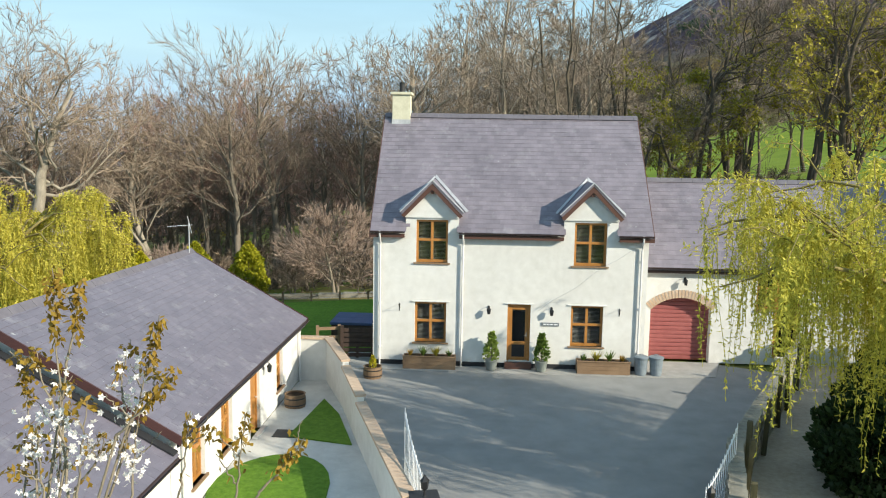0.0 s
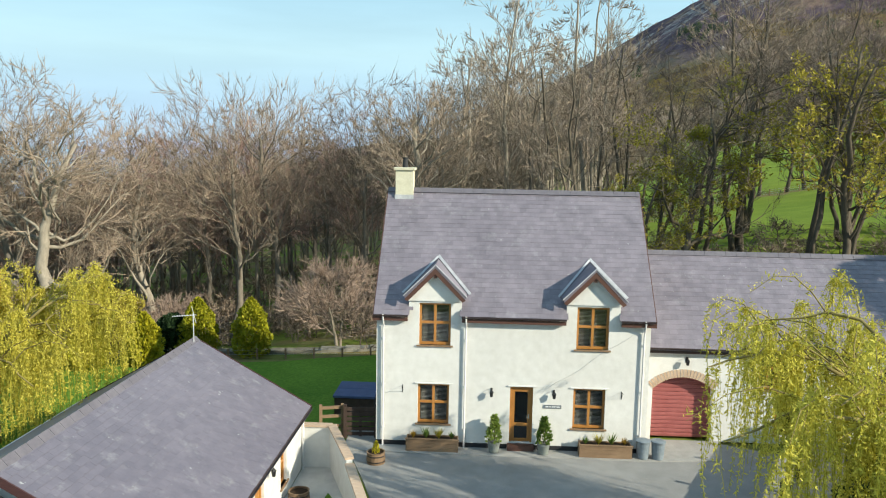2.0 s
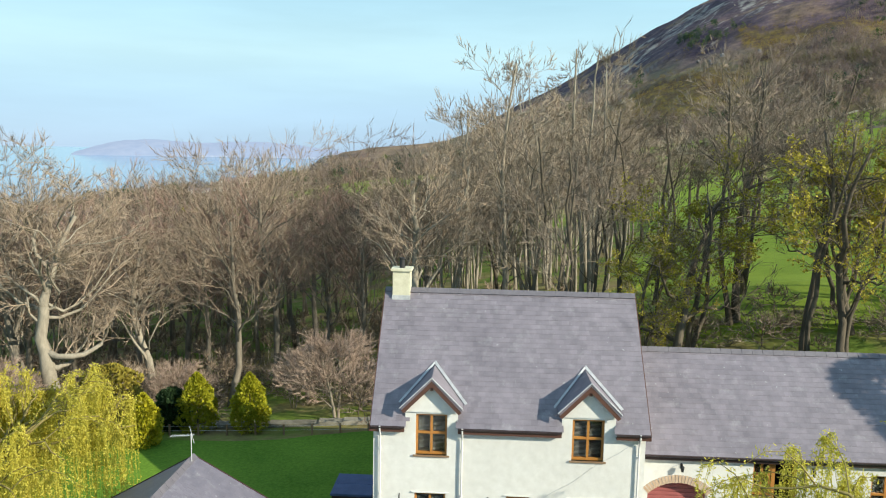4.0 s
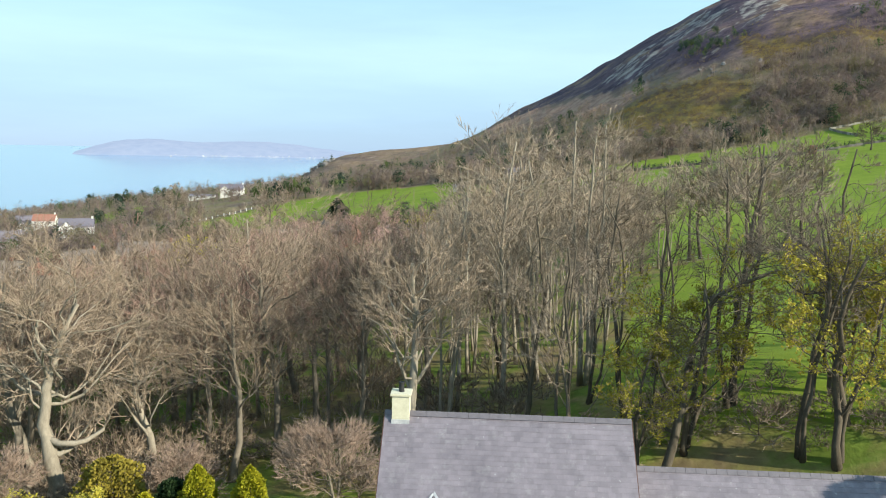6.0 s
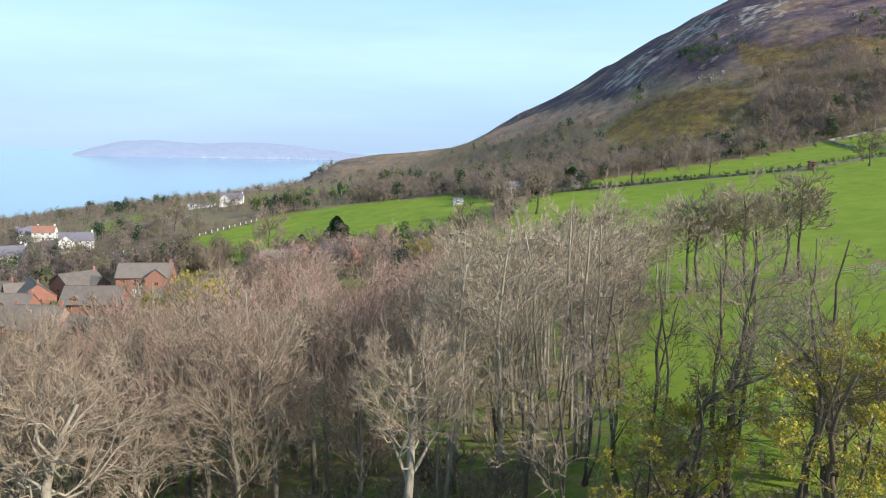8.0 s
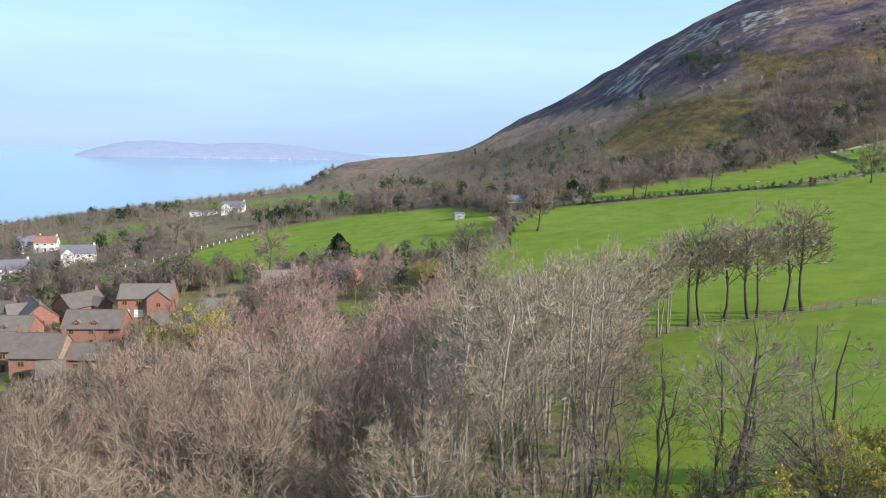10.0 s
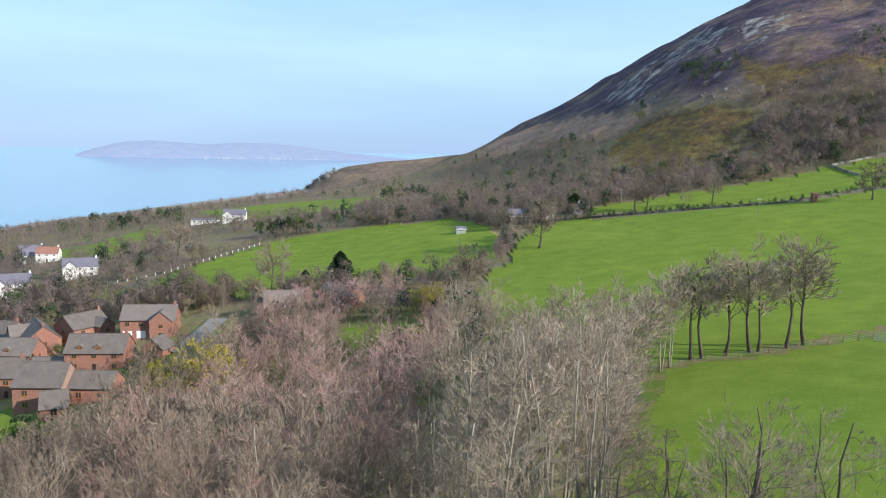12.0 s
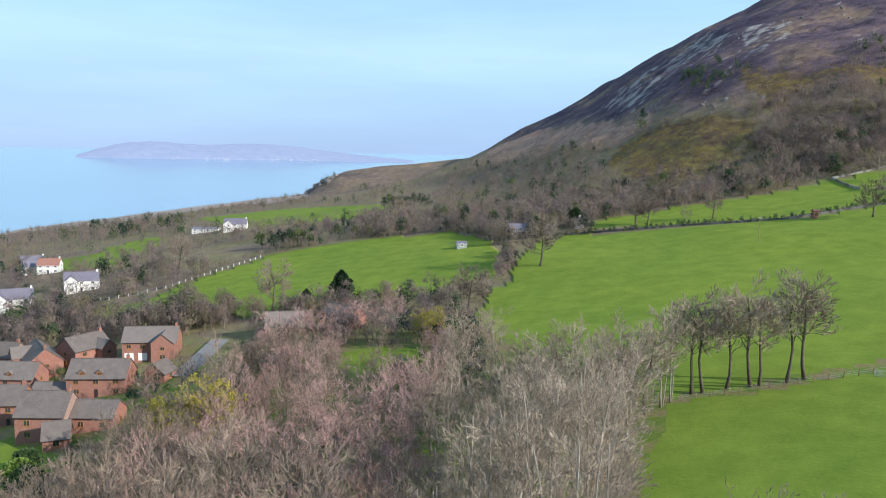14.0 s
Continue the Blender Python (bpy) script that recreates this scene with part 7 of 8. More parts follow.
def gable_house(name, label, x, y, rz, w, d, eh, rise, wallm, roofm, windows=3, garage=False, porch=True, chimney=True, group="", dz=0.0, cross=False, dormers=0, side=-1):
    """House with a ridge along its width; its front faces local -y."""
    h = thing(name, label, "house", (x, y, gz(x, y) + dz), rz, group)
    part("wall", Geo().sweep([(-d / 2, -3.5), (d / 2, -3.5), (d / 2, eh), (0, eh + rise - 0.12), (-d / 2, eh)], 0, -w / 2, w / 2), wallm, h)
    o = 0.35
    s = rise / (d / 2)
    roof = part("roof", Geo().sweep([(-d / 2 - o, eh - o * s), (0, eh + rise), (d / 2 + o, eh - o * s), (d / 2 + o, eh - o * s - 0.16), (0, eh + rise - 0.16), (-d / 2 - o, eh - o * s - 0.16)], 0, -w / 2 - 0.25, w / 2 + 0.25), roofm, h)
    part("ridge", Geo().box(-w / 2 - 0.25, w / 2 + 0.25, -0.12, 0.12, eh + rise - 0.02, eh + rise + 0.07), roofm, roof)
    for sy in (-1, 1):
        part("gutter", Geo().box(-w / 2 - 0.2, w / 2 + 0.2, min(sy * (d / 2 + o), sy * (d / 2 + o + 0.1)), max(sy * (d / 2 + o), sy * (d / 2 + o + 0.1)), eh - o * s - 0.18, eh - o * s - 0.05), UPVC if wallm is not BRICKM else GUTTER, h)
    storeys = [0.9] if eh < 3.4 else [0.9, 3.4]
    frame = UPVC if wallm is not BRICKM else PINE
    for zi, z in enumerate(storeys):
        for k in range(windows):
            px = -w / 2 + w * (k + 0.5) / windows
            if garage and zi == 0 and k <= (windows == 4):
                part("garage_door", Geo().box(px - 1.2, px + 1.2, -d / 2 - 0.06, -d / 2, 0, 2.1), UPVC, h, "white panelled garage door")
                continue
            if porch and zi == 0 and k == windows // 2:
                part("door", Geo().box(px - 0.45, px + 0.45, -d / 2 - 0.05, -d / 2, 0, 2.05), GUTTER, h)
                continue
            small_window(h, pose(px, -d / 2 - 0.005, z), 1.3, 1.25, frame)
            small_window(h, pose(px, d / 2 + 0.005, z, 0, 0, 180), 1.3, 1.25, frame)
        for sx, r in ((1, 90), (-1, -90)):
            small_window(h, pose(sx * (w / 2 + 0.005), 0.3, z, 0, 0, r), 1.1, 1.2, frame)
    if chimney:
        part("chimney", Geo().box(w / 2 - 0.95, w / 2 - 0.2, -0.3, 0.3, eh + rise * 0.6, eh + rise + 0.9), wallm, h)
        part("chimney_pot", Geo().lathe([(0.14, 0), (0.11, 0.35), (0.13, 0.4)], 8, (w / 2 - 0.57, 0, eh + rise + 0.9)), TILE, h)
    if cross:
        cw, cd = w * 0.42, d * 0.62
        cx = side * (w / 2 - cw / 2 - 0.2)
        ch = eh - 0.1
        part("wall", Geo().sweep([(cx - cw / 2, -3.5), (cx + cw / 2, -3.5), (cx + cw / 2, ch), (cx, ch + cw * 0.42), (cx - cw / 2, ch)], 1, -d / 2 - cd * 0.45, -d / 2 + 0.1), wallm, h)
        sl = cw * 0.42 / (cw / 2)
        part("roof", Geo().sweep([(cx - cw / 2 - 0.3, ch - 0.3 * sl), (cx - cw / 2 - 0.3, ch - 0.3 * sl + 0.15), (cx, ch + cw * 0.42 + 0.17), (cx + cw / 2 + 0.3, ch - 0.3 * sl + 0.15), (cx + cw / 2 + 0.3, ch - 0.3 * sl), (cx, ch + cw * 0.42 + 0.02)], 1, -d / 2 - cd * 0.45 - 0.25, 0), roofm, h)
        small_window(h, pose(cx, -d / 2 - cd * 0.45 - 0.005, 0.9), 1.5, 1.25, frame)
        if eh > 3.4:
            small_window(h, pose(cx, -d / 2 - cd * 0.45 - 0.005, 3.3), 1.2, 1.1, frame)
    for k in range(dormers):
        px = -w / 4 + k * w / 2 * 0.6
        zd = eh + 0.35
        yd = -d / 2 + 0.6
        part("dormer", Geo().sweep([(px - 0.7, zd), (px + 0.7, zd), (px + 0.7, zd + 0.75), (px, zd + 1.3), (px - 0.7, zd + 0.75)], 1, yd, yd + 1.6), wallm, h)
        part("roof", Geo().sweep([(px - 0.95, zd + 0.55), (px - 0.95, zd + 0.68), (px, zd + 1.45), (px + 0.95, zd + 0.68), (px + 0.95, zd + 0.55), (px, zd + 1.32)], 1, yd - 0.2, yd + 2.0), roofm, h)
        small_window(h, pose(px, yd - 0.005, zd + 0.05), 0.9, 0.75, frame)
    return h


BR = "red brick houses of the estate"
LB = "red-brick house with brown tiled roof"
gable_house("brick_house", LB + " and white garage door", -91.0, 182.5, 12, 14.5, 9.0, 5.4, 3.3, BRICKM, TILE, 4, True, True, True, BR, cross=True, side=1)
gable_house("brick_house", LB + " before bare trees", -112.0, 184.0, 62, 11.5, 9.0, 5.4, 3.3, BRICKM, TILE, 2, True, True, True, BR, cross=True, side=1)
gable_house("brick_house", LB + " turned across the road", -122.0, 179.0, -50, 14.0, 9.0, 5.4, 3.6, BRICKM, TILE, 3, False, True, True, BR, cross=True)
gable_house("brick_house", LB + " and two small dormers", -91.5, 154.5, 8, 14.0, 9.0, 5.0, 3.6, BRICKM, TILE, 3, False, True, True, BR, dormers=2)
gable_house("brick_house", LB + " at the estate's corner", -88.5, 126.0, 5, 10.0, 9.0, 5.6, 4.0, BRICKM, TILE, 2, False, True, True, BR)
gable_house("brick_house", LB + " and dormers facing south", -120.5, 164.0, 4, 14.0, 8.5, 5.2, 3.4, BRICKM, TILE, 3, False, True, True, BR, dormers=2)
gable_house("brick_house", LB + " beside a golden hedge", -138.0, 187.0, 0, 10.0, 8.5, 5.4, 3.4, BRICKM, TILE, 3, False, True, True, BR)
gable_house("brick_house", LB + " with a pale drive", -107.0, 139.0, 10, 10.5, 8.5, 5.4, 3.4, BRICKM, TILE, 2, True, True, True, BR, dormers=1)
gable_house("brick_house", LB + " among bare trees", -55.0, 191.0, 14, 11.0, 8.0, 3.2, 3.8, BRICKM, TILE, 3, False, True, False, BR)
gable_house("brick_house", LB + " below the field", -38.0, 191.0, -30, 11.0, 8.5, 3.4, 3.6, BRICKM, TILE, 3, False, True, False, BR)
gable_house("garage", "small brick garage with tiled roof on the estate", -82.5, 118.5, 25, 5.0, 6.0, 2.6, 2.6, BRICKM, TILE, 1, False, False, False, BR)
gable_house("garage", "small brick garage with tiled roof beside a house", -78.5, 158.5, 80, 5.5, 6.0, 2.6, 2.4, BRICKM, TILE, 1, False, False, False, BR)
gable_house("garage", "low brick garage block with tiled roof", -103.0, 152.0, 4, 8.0, 7.0, 2.6, 2.3, BRICKM, TILE, 1, False, False, False, BR)
gable_house("garage", "low brick annexe with tiled roof beside a house", -79.0, 128.5, 4, 9.0, 7.5, 3.2, 2.6, BRICKM, TILE, 2, False, False, False, BR)
WH = "white houses of the village"
gable_house("white_house", "white rendered house with grey slate roof by the village lane", -177.0, 303.0, 25, 14.0, 8.5, 5.0, 3.4, RENDER, SLATE_G, 3, False, True, True, WH, cross=True)
gable_house("white_house", "white rendered house with slate roof beside bare trees", -192.0, 275.0, 30, 16.0, 9.0, 5.0, 3.6, RENDER, SLATE_G, 3, False, True, True, WH, cross=True)
gable_house("white_house", "white house with red roof among trees", -231.0, 370.0, 15, 11.0, 8.0, 4.8, 3.2, RENDER, BRICKM, 3, False, True, True, WH)
gable_house("white_house", "small white house beside the village lane", -243.0, 374.0, 40, 9.0, 7.0, 4.6, 3.0, RENDER, SLATE_G, 2, False, True, True, WH)
gable_house("white_house", "white cottage on the far slope with dark roof", -167.0, 485.0, 10, 15.0, 8.0, 4.6, 3.6, RENDER, SLATE_G, 3, False, True, True, WH, cross=True)
gable_house("white_house", "long low pale building on the far slope", -194.0, 502.0, 4, 18.0, 8.0, 2.6, 1.0, RENDER, SLATE_G, 4, False, False, False, WH)
gable_house("white_house", "pale house above the village trees", -262.0, 405.0, 30, 12.0, 8.0, 5.0, 3.2, RENDER, SLATE_G, 3, False, True, True, WH)
gable_house("farm_cottage", "grey stone farm cottage with slate roof and white chimney", 17.0, 299.0, 10, 9.0, 6.5, 3.6, 2.6, DARKSTONE, SLATE_G, 3, False, True, True)
gable_house("farm_cottage", "small white farm outbuilding beside the cottage", 30.0, 303.0, -10, 4.5, 4.0, 2.2, 1.6, RENDER, SLATE_G, 2, False, True, True)
gable_house("farm_cottage", "little white gabled barn near the farm", 43.0, 306.0, 80, 5.0, 4.0, 2.6, 1.8, RENDER, SLATE_G, 2, False, True, True)
gable_house("field_hut", "small pale green field hut by the hedge", -7.0, 290.0, 10, 4.0, 3.2, 2.1, 0.8, HUTW, SLATE_G, 1, False, False, False)
gable_house("field_shed", "small rusty-red field shed at the wall", 124.0, 264.0, 10, 1.9, 1.9, 2.9, 0.3, BRICKM, BRICKM, 1, False, False, False)


# estate road
def road_strip(pts, w, mat, name, label):
    g = Geo()
    for i in range(len(pts) - 1):
        a, b2 = Vector(pts[i]), Vector(pts[i + 1])
        n = max(int((b2 - a).length / 3), 1)
        s = (b2 - a).normalized()
        s = Vector((-s.y, s.x)) * w / 2
        for k in range(n):
            p, q = a.lerp(b2, k / n), a.lerp(b2, (k + 1) / n)
            g.quad((*(p - s), gz(*p) + 0.12), (*(q - s), gz(*q) + 0.12), (*(q + s), gz(*q) + 0.12), (*(p + s), gz(*p) + 0.12))
    flip_up(g)
    tagged(part(name, g, mat), label, "road", kind="structure")


road_strip([(-73, 192), (-72.5, 182), (-72, 170), (-72, 158)], 8.5, ROADWAY, "road", "grey asphalt estate road between the brick houses")


# distant bare trees and bushes, as woods and hedgerows
class Crowns:
    """Many far crowns in one mesh, with the soft rounding of a twig mass and a tint for each tree."""

    def __init__(self):
        self.g, self.n, self.t = Geo(), [], []

    def fill(self, rn, x, y, h, w, n, shape="bare", stem=True):
        z = gz(x, y)
        base = Vector((x, y, z))
        tint = rn.random()
        k0 = len(self.g.v)
        if stem:
            top = base + Vector((rn.uniform(-0.4, 0.4), rn.uniform(-0.4, 0.4), h * 0.6))
            self.g.tube([base - Vector((0, 0, 0.5)), top], [0.022 * h, 0.01 * h], 3, False)
            self.n += [(0.3, -0.6, 0.5)] * (len(self.g.v) - k0)
        mid = base + Vector((0, 0, h * (0.5 if shape != "pine" else 0.4)))
        clumps = []
        for _ in range(12 if n > 40 else 5):
            f = rn.random()
            a = rn.uniform(0, 6.28)
            if shape == "pine":
                r, zz = w * (1 - f) * 0.75, h * (0.15 + 0.8 * f)
            else:
                r, zz = w * 0.62 * math.sqrt(max(1 - (1.9 * f - 0.75) ** 2, 0.05)), h * (0.25 + 0.58 * f)
            clumps.append((base + Vector((math.cos(a) * r, math.sin(a) * r, zz)), w * rn.uniform(0.32, 0.55)))
        for i in range(n):
            c0, cr = clumps[i % len(clumps)]
            c = c0 + rvec(rn) * cr * rn.random() ** 0.4
            if c.z < z + 0.2:
                c.z = z + 0.2 + rn.random()
            nrm = ((c - mid) * 0.8 + (c - c0) * 0.7 + rvec(rn) * 0.2 * cr).normalized()
            size = (0.05 if shape == "bare" else 0.06) * h * rn.uniform(0.6, 1.6)
            face = (nrm + rvec(rn) * 0.22).normalized()
            d = (Vector((0, 0, 1.0)) + nrm * 0.5 + rvec(rn) * 0.8)
            d = (d - face * d.dot(face)).normalized() * size
            s = d.cross(face) * (0.24 if shape == "bare" else 0.5)
            self.g.tri(c - d - s, c - d * 0.6 + s, c + d)
            self.n += [tuple(nrm)] * 3
        self.t += [tint] * (len(self.g.v) - k0)

    def build(self, name, label, mat, cat="trees"):
        me = bpy.data.meshes.new(name)
        me.from_pydata(self.g.v, [], self.g.f)
        me.materials.append(mat)
        me.polygons.foreach_set("use_smooth", [True] * len(me.polygons))
        at = me.attributes.new("tint", 'FLOAT', 'POINT')
        at.data.foreach_set("value", np.array(self.t, np.float32))
        me.normals_split_custom_set_from_vertices(self.n)
        me.update()
        tagged(new(name, me), label, cat, kind="stuff")


def woods(name, label, spots, seed, ever="scattered dark evergreen trees among the far woods"):
    rn = random.Random(seed)
    g, lg = Crowns(), Crowns()
    for x, y, h, w, e in spots:
        n = 260 if y < 240 else 180 if y < 420 else 92
        if e:
            lg.fill(rn, x, y, h, w, int(n * 0.8), rn.choice(("pine", "round")))
        else:
            g.fill(rn, x, y, h, w, n)
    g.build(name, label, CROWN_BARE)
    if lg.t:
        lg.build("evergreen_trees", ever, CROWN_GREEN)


rn = random.Random(8)
foot, hedge, village = [], [], []
CLEAR = [(17, 299, 6), (16, 292, 6), (31, 301, 5), (43, 304, 5), (-7, 290, 5), (-176, 306, 10), (-191, 277, 11), (-231, 370, 8), (-167, 485, 11), (-194, 502, 13), (-170, 296, 9), (-186, 266, 10), (-163, 476, 9), (-184, 492, 9), (-201, 492, 9), (-243, 374, 8), (-262, 405, 8), (-225, 361, 8), (-177, 288, 8), (-194, 262, 8)]


WOODED = [(163, 460), (183, 453), (211, 458), (236, 440), (240, 400), (194, 359), (161, 357), (144, 386)]


def open_ground(x, y, grow=0.0):
    if any(inside(p, np.array([x]), np.array([y]))[0] for p in FIELDS):
        return True
    return any((x - a) ** 2 + (y - b) ** 2 < r * r for a, b, r in CLEAR)


def in_zone(polys, x, y):
    return any(inside(p, np.array([x]), np.array([y]))[0] for p in polys)


# wooded foot of the mountain and the headland
for _ in range(4600):
    y = 285 + 520 * rn.random() ** 1.4
    x = rn.uniform(-0.12 * y - 20, 0.62 * y)
    z = gz(x, y)
    if open_ground(x, y) or in_zone(GORSE, x, y) or in_zone([BRACKEN], x, y) and rn.random() < 0.75:
        continue
    if 46 < x < 175 and 262 < y < 300 or 46 < x < 165 and 300 <= y < 318:
        continue
    if z > 66 + 12 * math.sin(x * 0.03 + y * 0.013) + 0.14 * x:
        continue
    if wob(x, y, 45, 0.7) < -0.2 and 440 < y and x < 140:
        continue
    big = y < 420 or rn.random() < 0.5
    foot.append((x, y, rn.uniform(7, 11) if big else rn.uniform(3.5, 6), rn.uniform(3.0, 5.0) if big else rn.uniform(2, 3.2), rn.random() < 0.05))
for _ in range(620):
    x, y = rn.uniform(140, 245), rn.uniform(355, 462)
    if in_zone([WOODED], x, y) and not open_ground(x, y):
        foot.append((x, y, rn.uniform(7, 11), rn.uniform(3.6, 5.6), rn.random() < 0.02))
MAUVEWOOD = [(-41, 806), (7, 722), (49, 636), (70, 616), (89, 540), (70, 418), (54, 327), (15, 380), (-22, 454)]
for _ in range(2400):
    x, y = rn.uniform(-45, 100), rn.uniform(310, 760)
    if in_zone([MAUVEWOOD], x, y) and not open_ground(x, y) and rn.random() < 0.4:
        h = rn.uniform(4, 8.5)
        foot.append((x, y, h, h * rn.uniform(0.45, 0.6), rn.random() < 0.05))
# slopes down to the sea and round the village
for _ in range(3000):
    y = 205 + 800 * rn.random() ** 1.25
    x = rn.uniform(-0.7 * y - 20, -0.10 * y)
    if gz(x, y) < SEA + 5 or open_ground(x, y) or in_zone([BEACH], x, y):
        continue
    if wob(x, y, 38, 1.4) < -0.12:
        continue
    if y > 860 and x > -230 and gz(x, y) > 6:
        continue
    tall = rn.random() < 0.55
    village.append((x, y, rn.uniform(7, 12) if tall else rn.uniform(2.5, 5), rn.uniform(3.0, 5.0) if tall else rn.uniform(2.0, 3.4), rn.random() < 0.07))
# belt round the brick estate and below the fields
for _ in range(420):
    y = rn.uniform(128, 215)
    x = rn.uniform(-150, 4)
    if any(inside(p, np.array([x]), np.array([y]))[0] for p in FIELDS):
        continue
    if (-140 < x < -66 or -68 < x < -57 and y < 186) and 112 < y < 197 and rn.random() < 0.97:
        continue
    if any((x - a) ** 2 + (y - b) ** 2 < 85 for a, b in ((-62, 200), (-33, 192), (-73, 205), (-72, 185), (-85, 187), (-112, 192))):
        continue
    village.append((x, y, rn.uniform(5, 9.5), rn.uniform(2.8, 4.4), rn.random() < 0.08))


# garden bushes between the brick houses
HOMES = [(-91, 182), (-112, 184), (-122, 179), (-91, 154), (-88, 126), (-120, 164), (-138, 187), (-107, 139), (-82, 118), (-78, 158), (-103, 152), (-79, 128), (-91, 172), (-91, 144), (-72, 172), (-72, 186), (-72, 160)]
num = 0
while num < 120:
    x, y = rn.uniform(-142, -60), rn.uniform(106, 200)
    if all((x - a) ** 2 + (y - b) ** 2 > 75 for a, b in HOMES):
        h = rn.uniform(1.6, 5.0)
        village.append((x, y, h, h * 0.55, rn.random() < 0.35))
        num += 1
SEABELT = [(-329, 478), (-525, 776), (-508, 920), (-357, 874), (-274, 832), (-213, 823), (-184, 810), (-164, 719), (-234, 707), (-240, 607), (-266, 556), (-281, 498)]
LANEBELT = [(-190, 264), (-168, 266), (-126, 226), (-132, 290), (-112, 261), (-80, 230), (-74, 212), (-87, 197), (-120, 214), (-147, 216), (-165, 226)]
FIELDBELT = [(-118, 386), (-99, 428), (-68, 410), (-56, 436), (-46, 362), (-78, 340), (-101, 342)]
for belt, num, hs in ((SEABELT, 430, (10, 17)), (LANEBELT, 130, (6, 11)), (FIELDBELT, 90, (6, 10))):
    xs, ys = [q[0] for q in belt], [q[1] for q in belt]
    while num:
        x, y = rn.uniform(min(xs), max(xs)), rn.uniform(min(ys), max(ys))
        if in_zone([belt], x, y):
            num -= 1
            if gz(x, y) > SEA + 5 and not open_ground(x, y):
                h = rn.uniform(*hs) * (1.0 if y < 480 else max(1.0 - (y - 480) / 700, 0.4))
                village.append((x, y, h, h * rn.uniform(0.38, 0.55), rn.random() < 0.09))


def along(pts, step, jitter):
    for i in range(len(pts) - 1):
        a, b2 = Vector(pts[i]), Vector(pts[i + 1])
        n = max(int((b2 - a).length / step), 1)
        for k in range(n):
            p = a.lerp(b2, (k + rn.random()) / n)
            yield p.x + rn.uniform(-jitter, jitter), p.y + rn.uniform(-jitter, jitter)


for line, st, hh in (([(8, 228), (11, 245), (12, 270)], 1.1, (4, 7)), ([(8, 300), (-13, 344), (-60, 350), (-102, 340), (-130, 285)], 2.6, (3, 7)), ([(30, 292), (79, 283.5), (115, 270.5), (146, 274.8), (200, 271.5)], 0.9, (1.5, 2.6)), ([(41, 321), (90, 333), (130, 340), (164, 352), (190, 352)], 2.2, (2.0, 5.5)), ([(-172, 500), (-107, 462), (-60, 485)], 3.0, (4, 9)), ([(-100, 205), (-76, 213), (-44, 213), (-10, 221)], 2.4, (3, 8))):
    for x, y in along(line, st, 1.4):
        h = rn.uniform(*hh)
        hedge.append((x, y, h, h * 0.5, rn.random() < (0.7 if hh[1] < 3 else 0.12)))
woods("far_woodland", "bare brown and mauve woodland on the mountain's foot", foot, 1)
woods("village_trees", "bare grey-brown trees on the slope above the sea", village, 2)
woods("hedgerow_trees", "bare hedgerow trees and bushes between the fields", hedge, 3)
grn, gl, n = random.Random(12), Crowns(), 0
while n < 2600:
    y = grn.uniform(380, 560)
    x = grn.uniform(60, 270)
    thick = in_zone(GORSE, x, y)
    if thick or (45 < gz(x, y) < 130 and grn.random() < 0.10):
        s = grn.uniform(1.4, 3.4)
        gl.fill(grn, x, y, s, s * 0.8, 30, "round", False)
        n += 1
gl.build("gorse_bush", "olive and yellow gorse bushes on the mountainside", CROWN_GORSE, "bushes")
# low scrub over the open slope
srn, sl = random.Random(19), Crowns()
n = 0
while n < 2000:
    y = srn.uniform(420, 860)
    x = srn.uniform(-80, 0.5 * y)
    if 22 < gz(x, y) < 88 + 0.16 * max(x, 0) and wob(x, y, 26, 0.9) > -0.35 and not open_ground(x, y):
        s = srn.uniform(1.6, 3.8)
        sl.fill(srn, x, y, s, s * 0.85, 26, "bare", False)
        n += 1
for _ in range(420):
    x, y = srn.uniform(-225, 0), srn.uniform(860, 1010)
    s = srn.uniform(1.8, 4.5)
    if gz(x, y) > -10:
        sl.fill(srn, x, y, s, s * 0.9, 26, "bare", False)
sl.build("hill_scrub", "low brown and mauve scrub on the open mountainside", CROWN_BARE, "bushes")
# small pine plantation under the scree, and dark trees along the slope
prn, pl = random.Random(15), Crowns()
for _ in range(55):
    x, y = prn.uniform(148, 180), prn.uniform(525, 600)
    pl.fill(prn, x, y, prn.uniform(5, 9), prn.uniform(2.0, 3.0), 75, "round")
for _ in range(60):
    x, y = prn.uniform(235, 300), prn.uniform(455, 500)
    pl.fill(prn, x, y, prn.uniform(5, 8), prn.uniform(2.0, 3.0), 75, "round")
for x, y in ((60, 560), (66, 555), (108, 520), (112, 530), (40, 480), (48, 470), (20, 520), (-60, 500), (-52, 505), (-66, 510), (-48, 515), (-40, 500), (-70, 520), (-58, 525), (-62, 540), (-45, 530), (-100, 352), (-95, 350), (-106, 356), (-90, 346), (-84, 345), (-112, 360), (-295, 678), (-288, 672), (-420, 800), (-430, 805), (-300, 640), (-273, 552), (-268, 555), (-278, 549), (-247, 564), (-242, 566), (-252, 560), (-345, 640), (-352, 646)):
    pl.fill(prn, x, y, prn.uniform(8, 13) * (1.25 if x < -240 and y < 660 else 1.0), prn.uniform(3.0, 5.0), 150, "round")
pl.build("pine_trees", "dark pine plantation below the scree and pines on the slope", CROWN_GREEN)


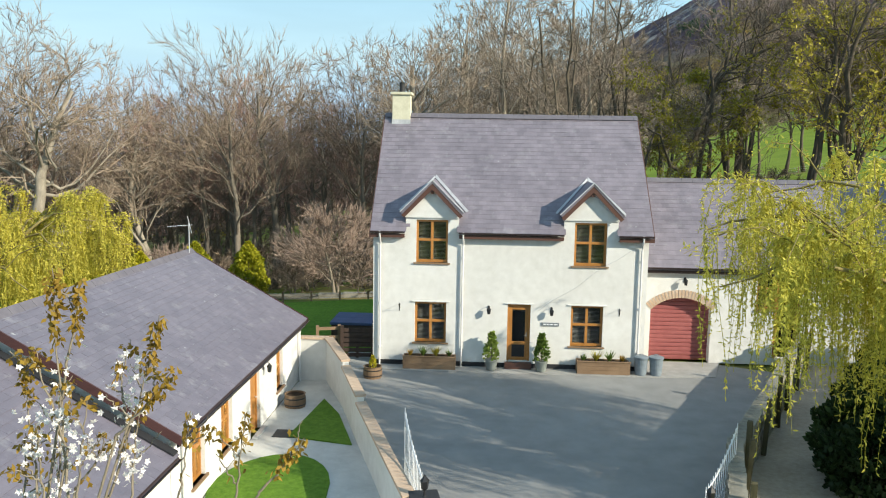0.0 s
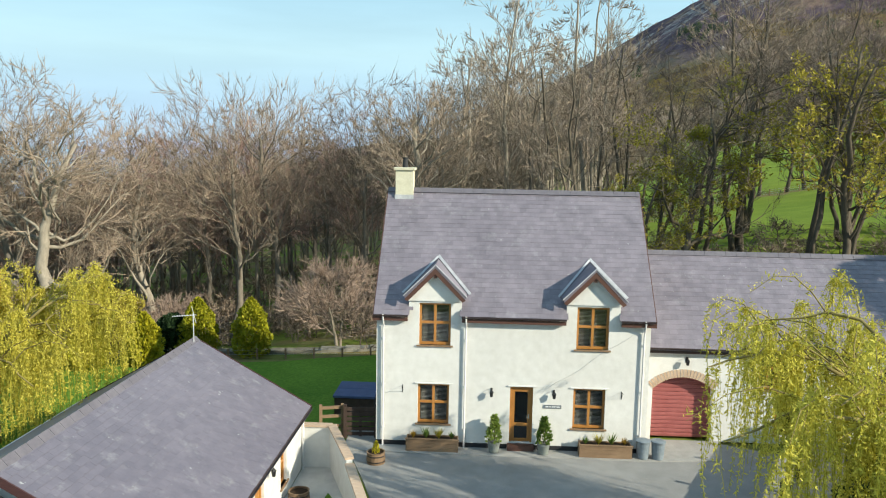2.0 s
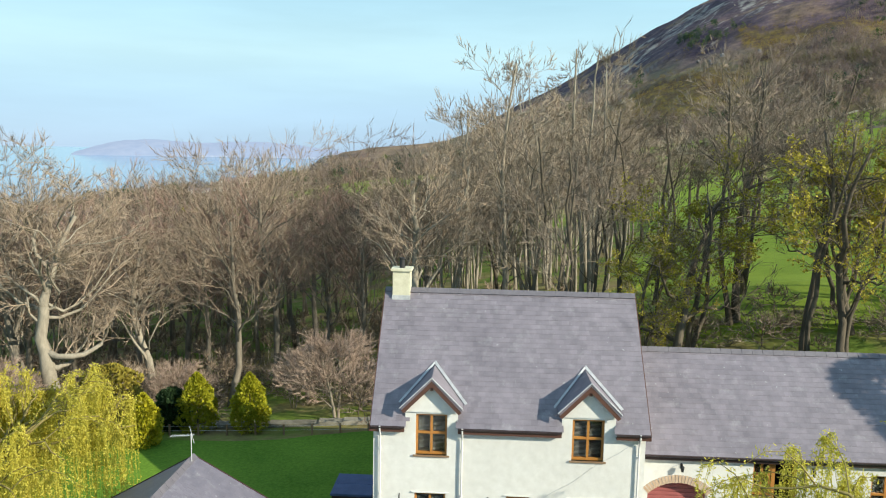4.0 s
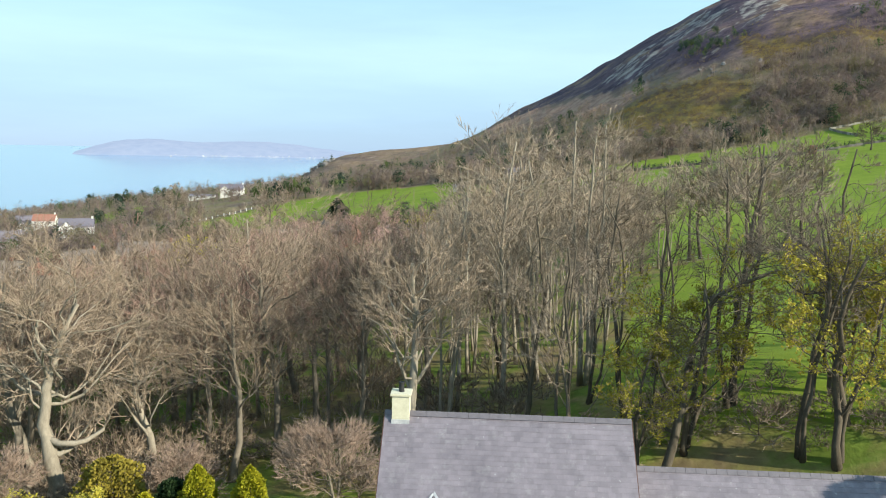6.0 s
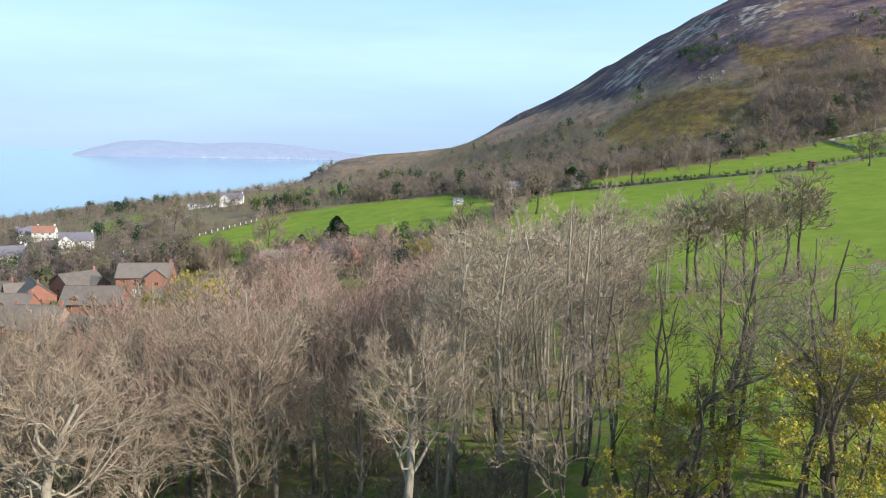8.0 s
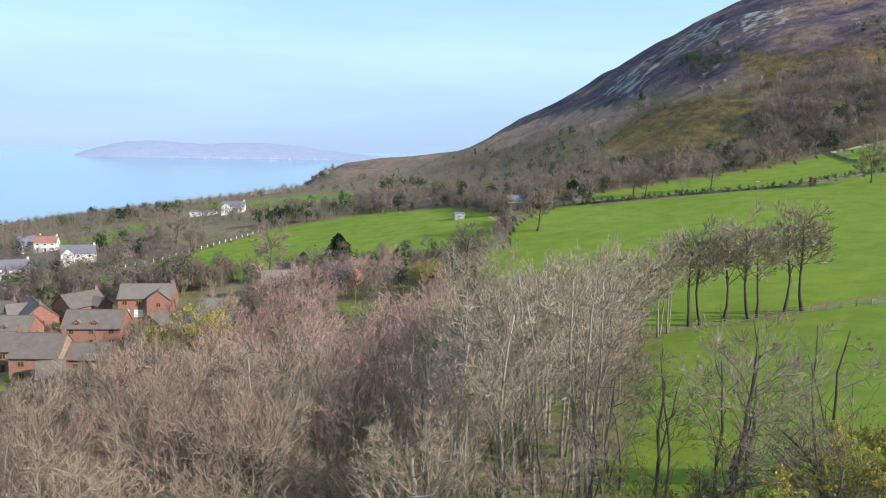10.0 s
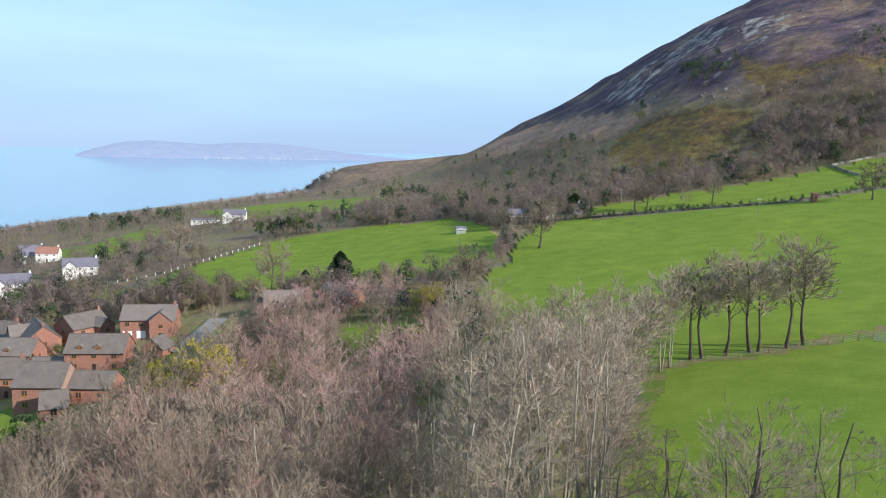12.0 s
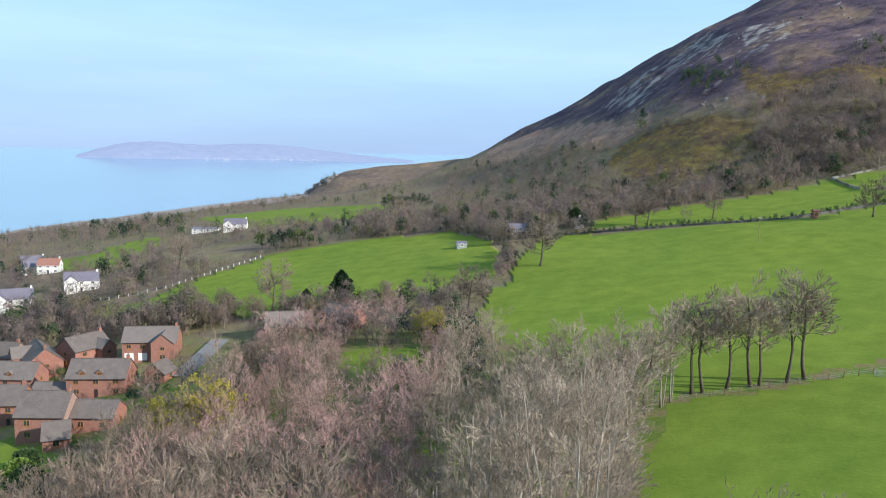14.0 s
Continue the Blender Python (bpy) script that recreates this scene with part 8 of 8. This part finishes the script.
# pale crags on the mountain and the headland's tip
def crags():
    rn = random.Random(44)
    g = Geo()
    spots = [(rn.uniform(240, 345), rn.uniform(540, 700), rn.uniform(0.6, 1.5)) for _ in range(34)]
    spots += [(rn.uniform(140, 175), rn.uniform(465, 500), rn.uniform(0.7, 1.8)) for _ in range(10)]
    spots += [(rn.uniform(-236, -196), rn.uniform(930, 1010), rn.uniform(2, 4.5)) for _ in range(40)]
    spots += [(rn.uniform(110, 220), rn.uniform(600, 760), rn.uniform(0.4, 0.9)) for _ in range(60)]
    for x, y, s in spots:
        c = Vector((x, y, gz(x, y)))
        ring = 6
        lean = rn.uniform(-0.3, 0.6)
        tops = []
        for lv, (zz, rr) in enumerate(((-0.5, 1.15), (0.3, 1.0), (0.8, 0.55))):
            tops.append([c + Vector((math.cos(a) * s * rr * rn.uniform(0.6, 1.2) - lean * zz * s, math.sin(a) * s * rr * rn.uniform(0.6, 1.2), zz * s * rn.uniform(0.7, 1.2))) for a in [6.283 * k / ring for k in range(ring)]])
        n0 = len(g.v)
        g.v += [tuple(q) for r in tops for q in r]
        for r in range(2):
            for k in range(ring):
                g.f.append((n0 + r * ring + k, n0 + r * ring + (k + 1) % ring, n0 + (r + 1) * ring + (k + 1) % ring, n0 + (r + 1) * ring + k))
        g.f.append(tuple(n0 + 2 * ring + k for k in range(ring)))
    tagged(part("rock_outcrop", g, CRAG), "pale grey rock outcrops on the heather mountain", "rocks", kind="stuff")


CRAG = surface("crag_rock", (0.10, 0.095, 0.10), (0.23, 0.218, 0.215), 0.25, 0.9, 0.2, fine=1.2, relief=0.6, island=0.5, big=0.05)
crags()


# lone trees of the middle distance
def fir(x, y, h, w, seed):
    t = thing("fir_tree", "dark green conifer standing at the field edge", "conifer", (x, y, gz(x, y)))
    part("trunk", Geo().tube([(0, 0, -0.5), (0, 0, h * 0.9)], [0.25, 0.05], 6), BARK_DARK, t)
    part("crown", leafy_mass(seed, w, w, h, 2600, h * 0.09, "column", 0.2), LEAF_DARK, t)


fir(-44.8, 225.0, 9.5, 3.4, 71)
fir(-55.5, 220.0, 6.0, 2.0, 72)
fir(24.0, 297.0, 8.0, 3.4, 75)
fir(42.0, 312.0, 7.5, 3.6, 76)


# dry-stone walls and fences between fields
def stone_wall(pts, h, label, stone=STONE):
    g = Geo()
    rn2 = random.Random(6)
    for i in range(len(pts) - 1):
        a, b2 = Vector(pts[i]), Vector(pts[i + 1])
        L = (b2 - a).length
        n = max(int(L / 1.4), 1)
        d = (b2 - a).normalized()
        ang = math.degrees(math.atan2(d.y, d.x))
        for k in range(n):
            p = a.lerp(b2, k / n)
            g.box(0, L / n + 0.05, -0.35, 0.35, -0.4, h * rn2.uniform(0.85, 1.12), pose(p.x, p.y, gz(*p), 0, 0, ang))
    tagged(part("stone_wall", g, stone), label, "wall", kind="structure")


stone_wall([(36, 293), (79, 282.5), (115, 269), (146, 273.5), (200, 270)], 0.9, "dark dry-stone wall along the top of the field", DARKSTONE)
stone_wall([(164, 317), (166, 349), (190, 350), (226, 346)], 1.1, "grey dry-stone wall round the hill field", STONE)
stone_wall([(-165, 275), (-150, 272), (-132, 284), (-104, 334)], 0.7, "low dark dry-stone wall beside the lane", DARKSTONE)
stone_wall([(-22, 12.2), (-14, 13.6), (-8, 14.0), (-1, 14.8), (6, 15.0)], 0.24, "tumbled mossy stone wall at the wood edge", STONE)
lane = thing("lane_fence", "white posts with a thin rail along the village lane", "fence")
pts = [Vector((-163, 273)), Vector((-148, 270)), Vector((-130, 283)), Vector((-102, 333))]
prev = None
for i in range(3):
    n = int((pts[i + 1] - pts[i]).length / 3.2)
    for k in range(n):
        q = pts[i].lerp(pts[i + 1], k / n)
        z = gz(q.x, q.y)
        part("post", Geo().box(q.x - 0.12, q.x + 0.12, q.y - 0.12, q.y + 0.12, z - 0.3, z + 1.3), UPVC, lane)
        if prev:
            part("rail", Geo().tube([(prev[0], prev[1], prev[2] + 1.0), (q.x, q.y, z + 1.0)], [0.022, 0.022], 4, False), OAKW, lane)
        prev = (q.x, q.y, z)
fence = thing("field_fence", "wooden post and wire fence along the tree row", "fence")
line = []
for k in range(30):
    x = 33 + k * 2.6
    y = 107.6 + 0.06 * (x - 35)
    z = gz(x, y)
    part("post", Geo().box(x - 0.06, x + 0.06, y - 0.06, y + 0.06, z - 0.3, z + 1.15), OAKW, fence)
    line.append((x, y, z))
for j in range(3):
    part("wire", Geo().tube([(x, y, z + 0.35 + 0.33 * j) for x, y, z in line], [0.012] * len(line), 3, False), LEAD, fence)
lf = thing("lawn_fence", "low wooden post and wire fence behind the lawn", "fence")
line = []
for k in range(14):
    x = -14.5 + k * 1.55
    y = 12.4 + 0.10 * (x + 6)
    z = gz(x, y)
    part("post", Geo().box(x - 0.045, x + 0.045, y - 0.045, y + 0.045, z - 0.2, z + 0.62), OAKW, lf)
    line.append((x, y, z))
for hh in (0.28, 0.52):
    part("wire", Geo().tube([(x, y, z + hh) for x, y, z in line], [0.006] * len(line), 3, False), LEAD, lf)
pole = thing("utility_pole", "thin grey wooden utility pole in the field", "pole", (94.5, 236.0, gz(94.5, 236.0)))
part("shaft", Geo().tube([(0, 0, -0.5), (0, 0, 8.5)], [0.10, 0.07], 6), BARK_GREY, pole)
part("crossarm", Geo().box(-0.7, 0.7, -0.06, 0.06, 8.0, 8.14), LEAD, pole)
gt = thing("field_gate", "galvanised metal field gate at the corner of the field", "gate", (71.5, 108.5, gz(71.5, 108.5)), -35)
for z in (0.2, 0.45, 0.7, 0.95, 1.2):
    part("bar", Geo().tube([(0, 0, z), (3.6, 0, z)], [0.03, 0.03], 5), LEAD, gt)
for x in (0, 1.8, 3.6):
    part("upright", Geo().tube([(x, 0, 0), (x, 0, 1.25)], [0.035, 0.035], 5), LEAD, gt)

# single slates of the front roof between the dormers
for it in mid:
    part("slate", slate_geo([it], 0).mesh("slate", SLATE_P), SLATE_P, roof)
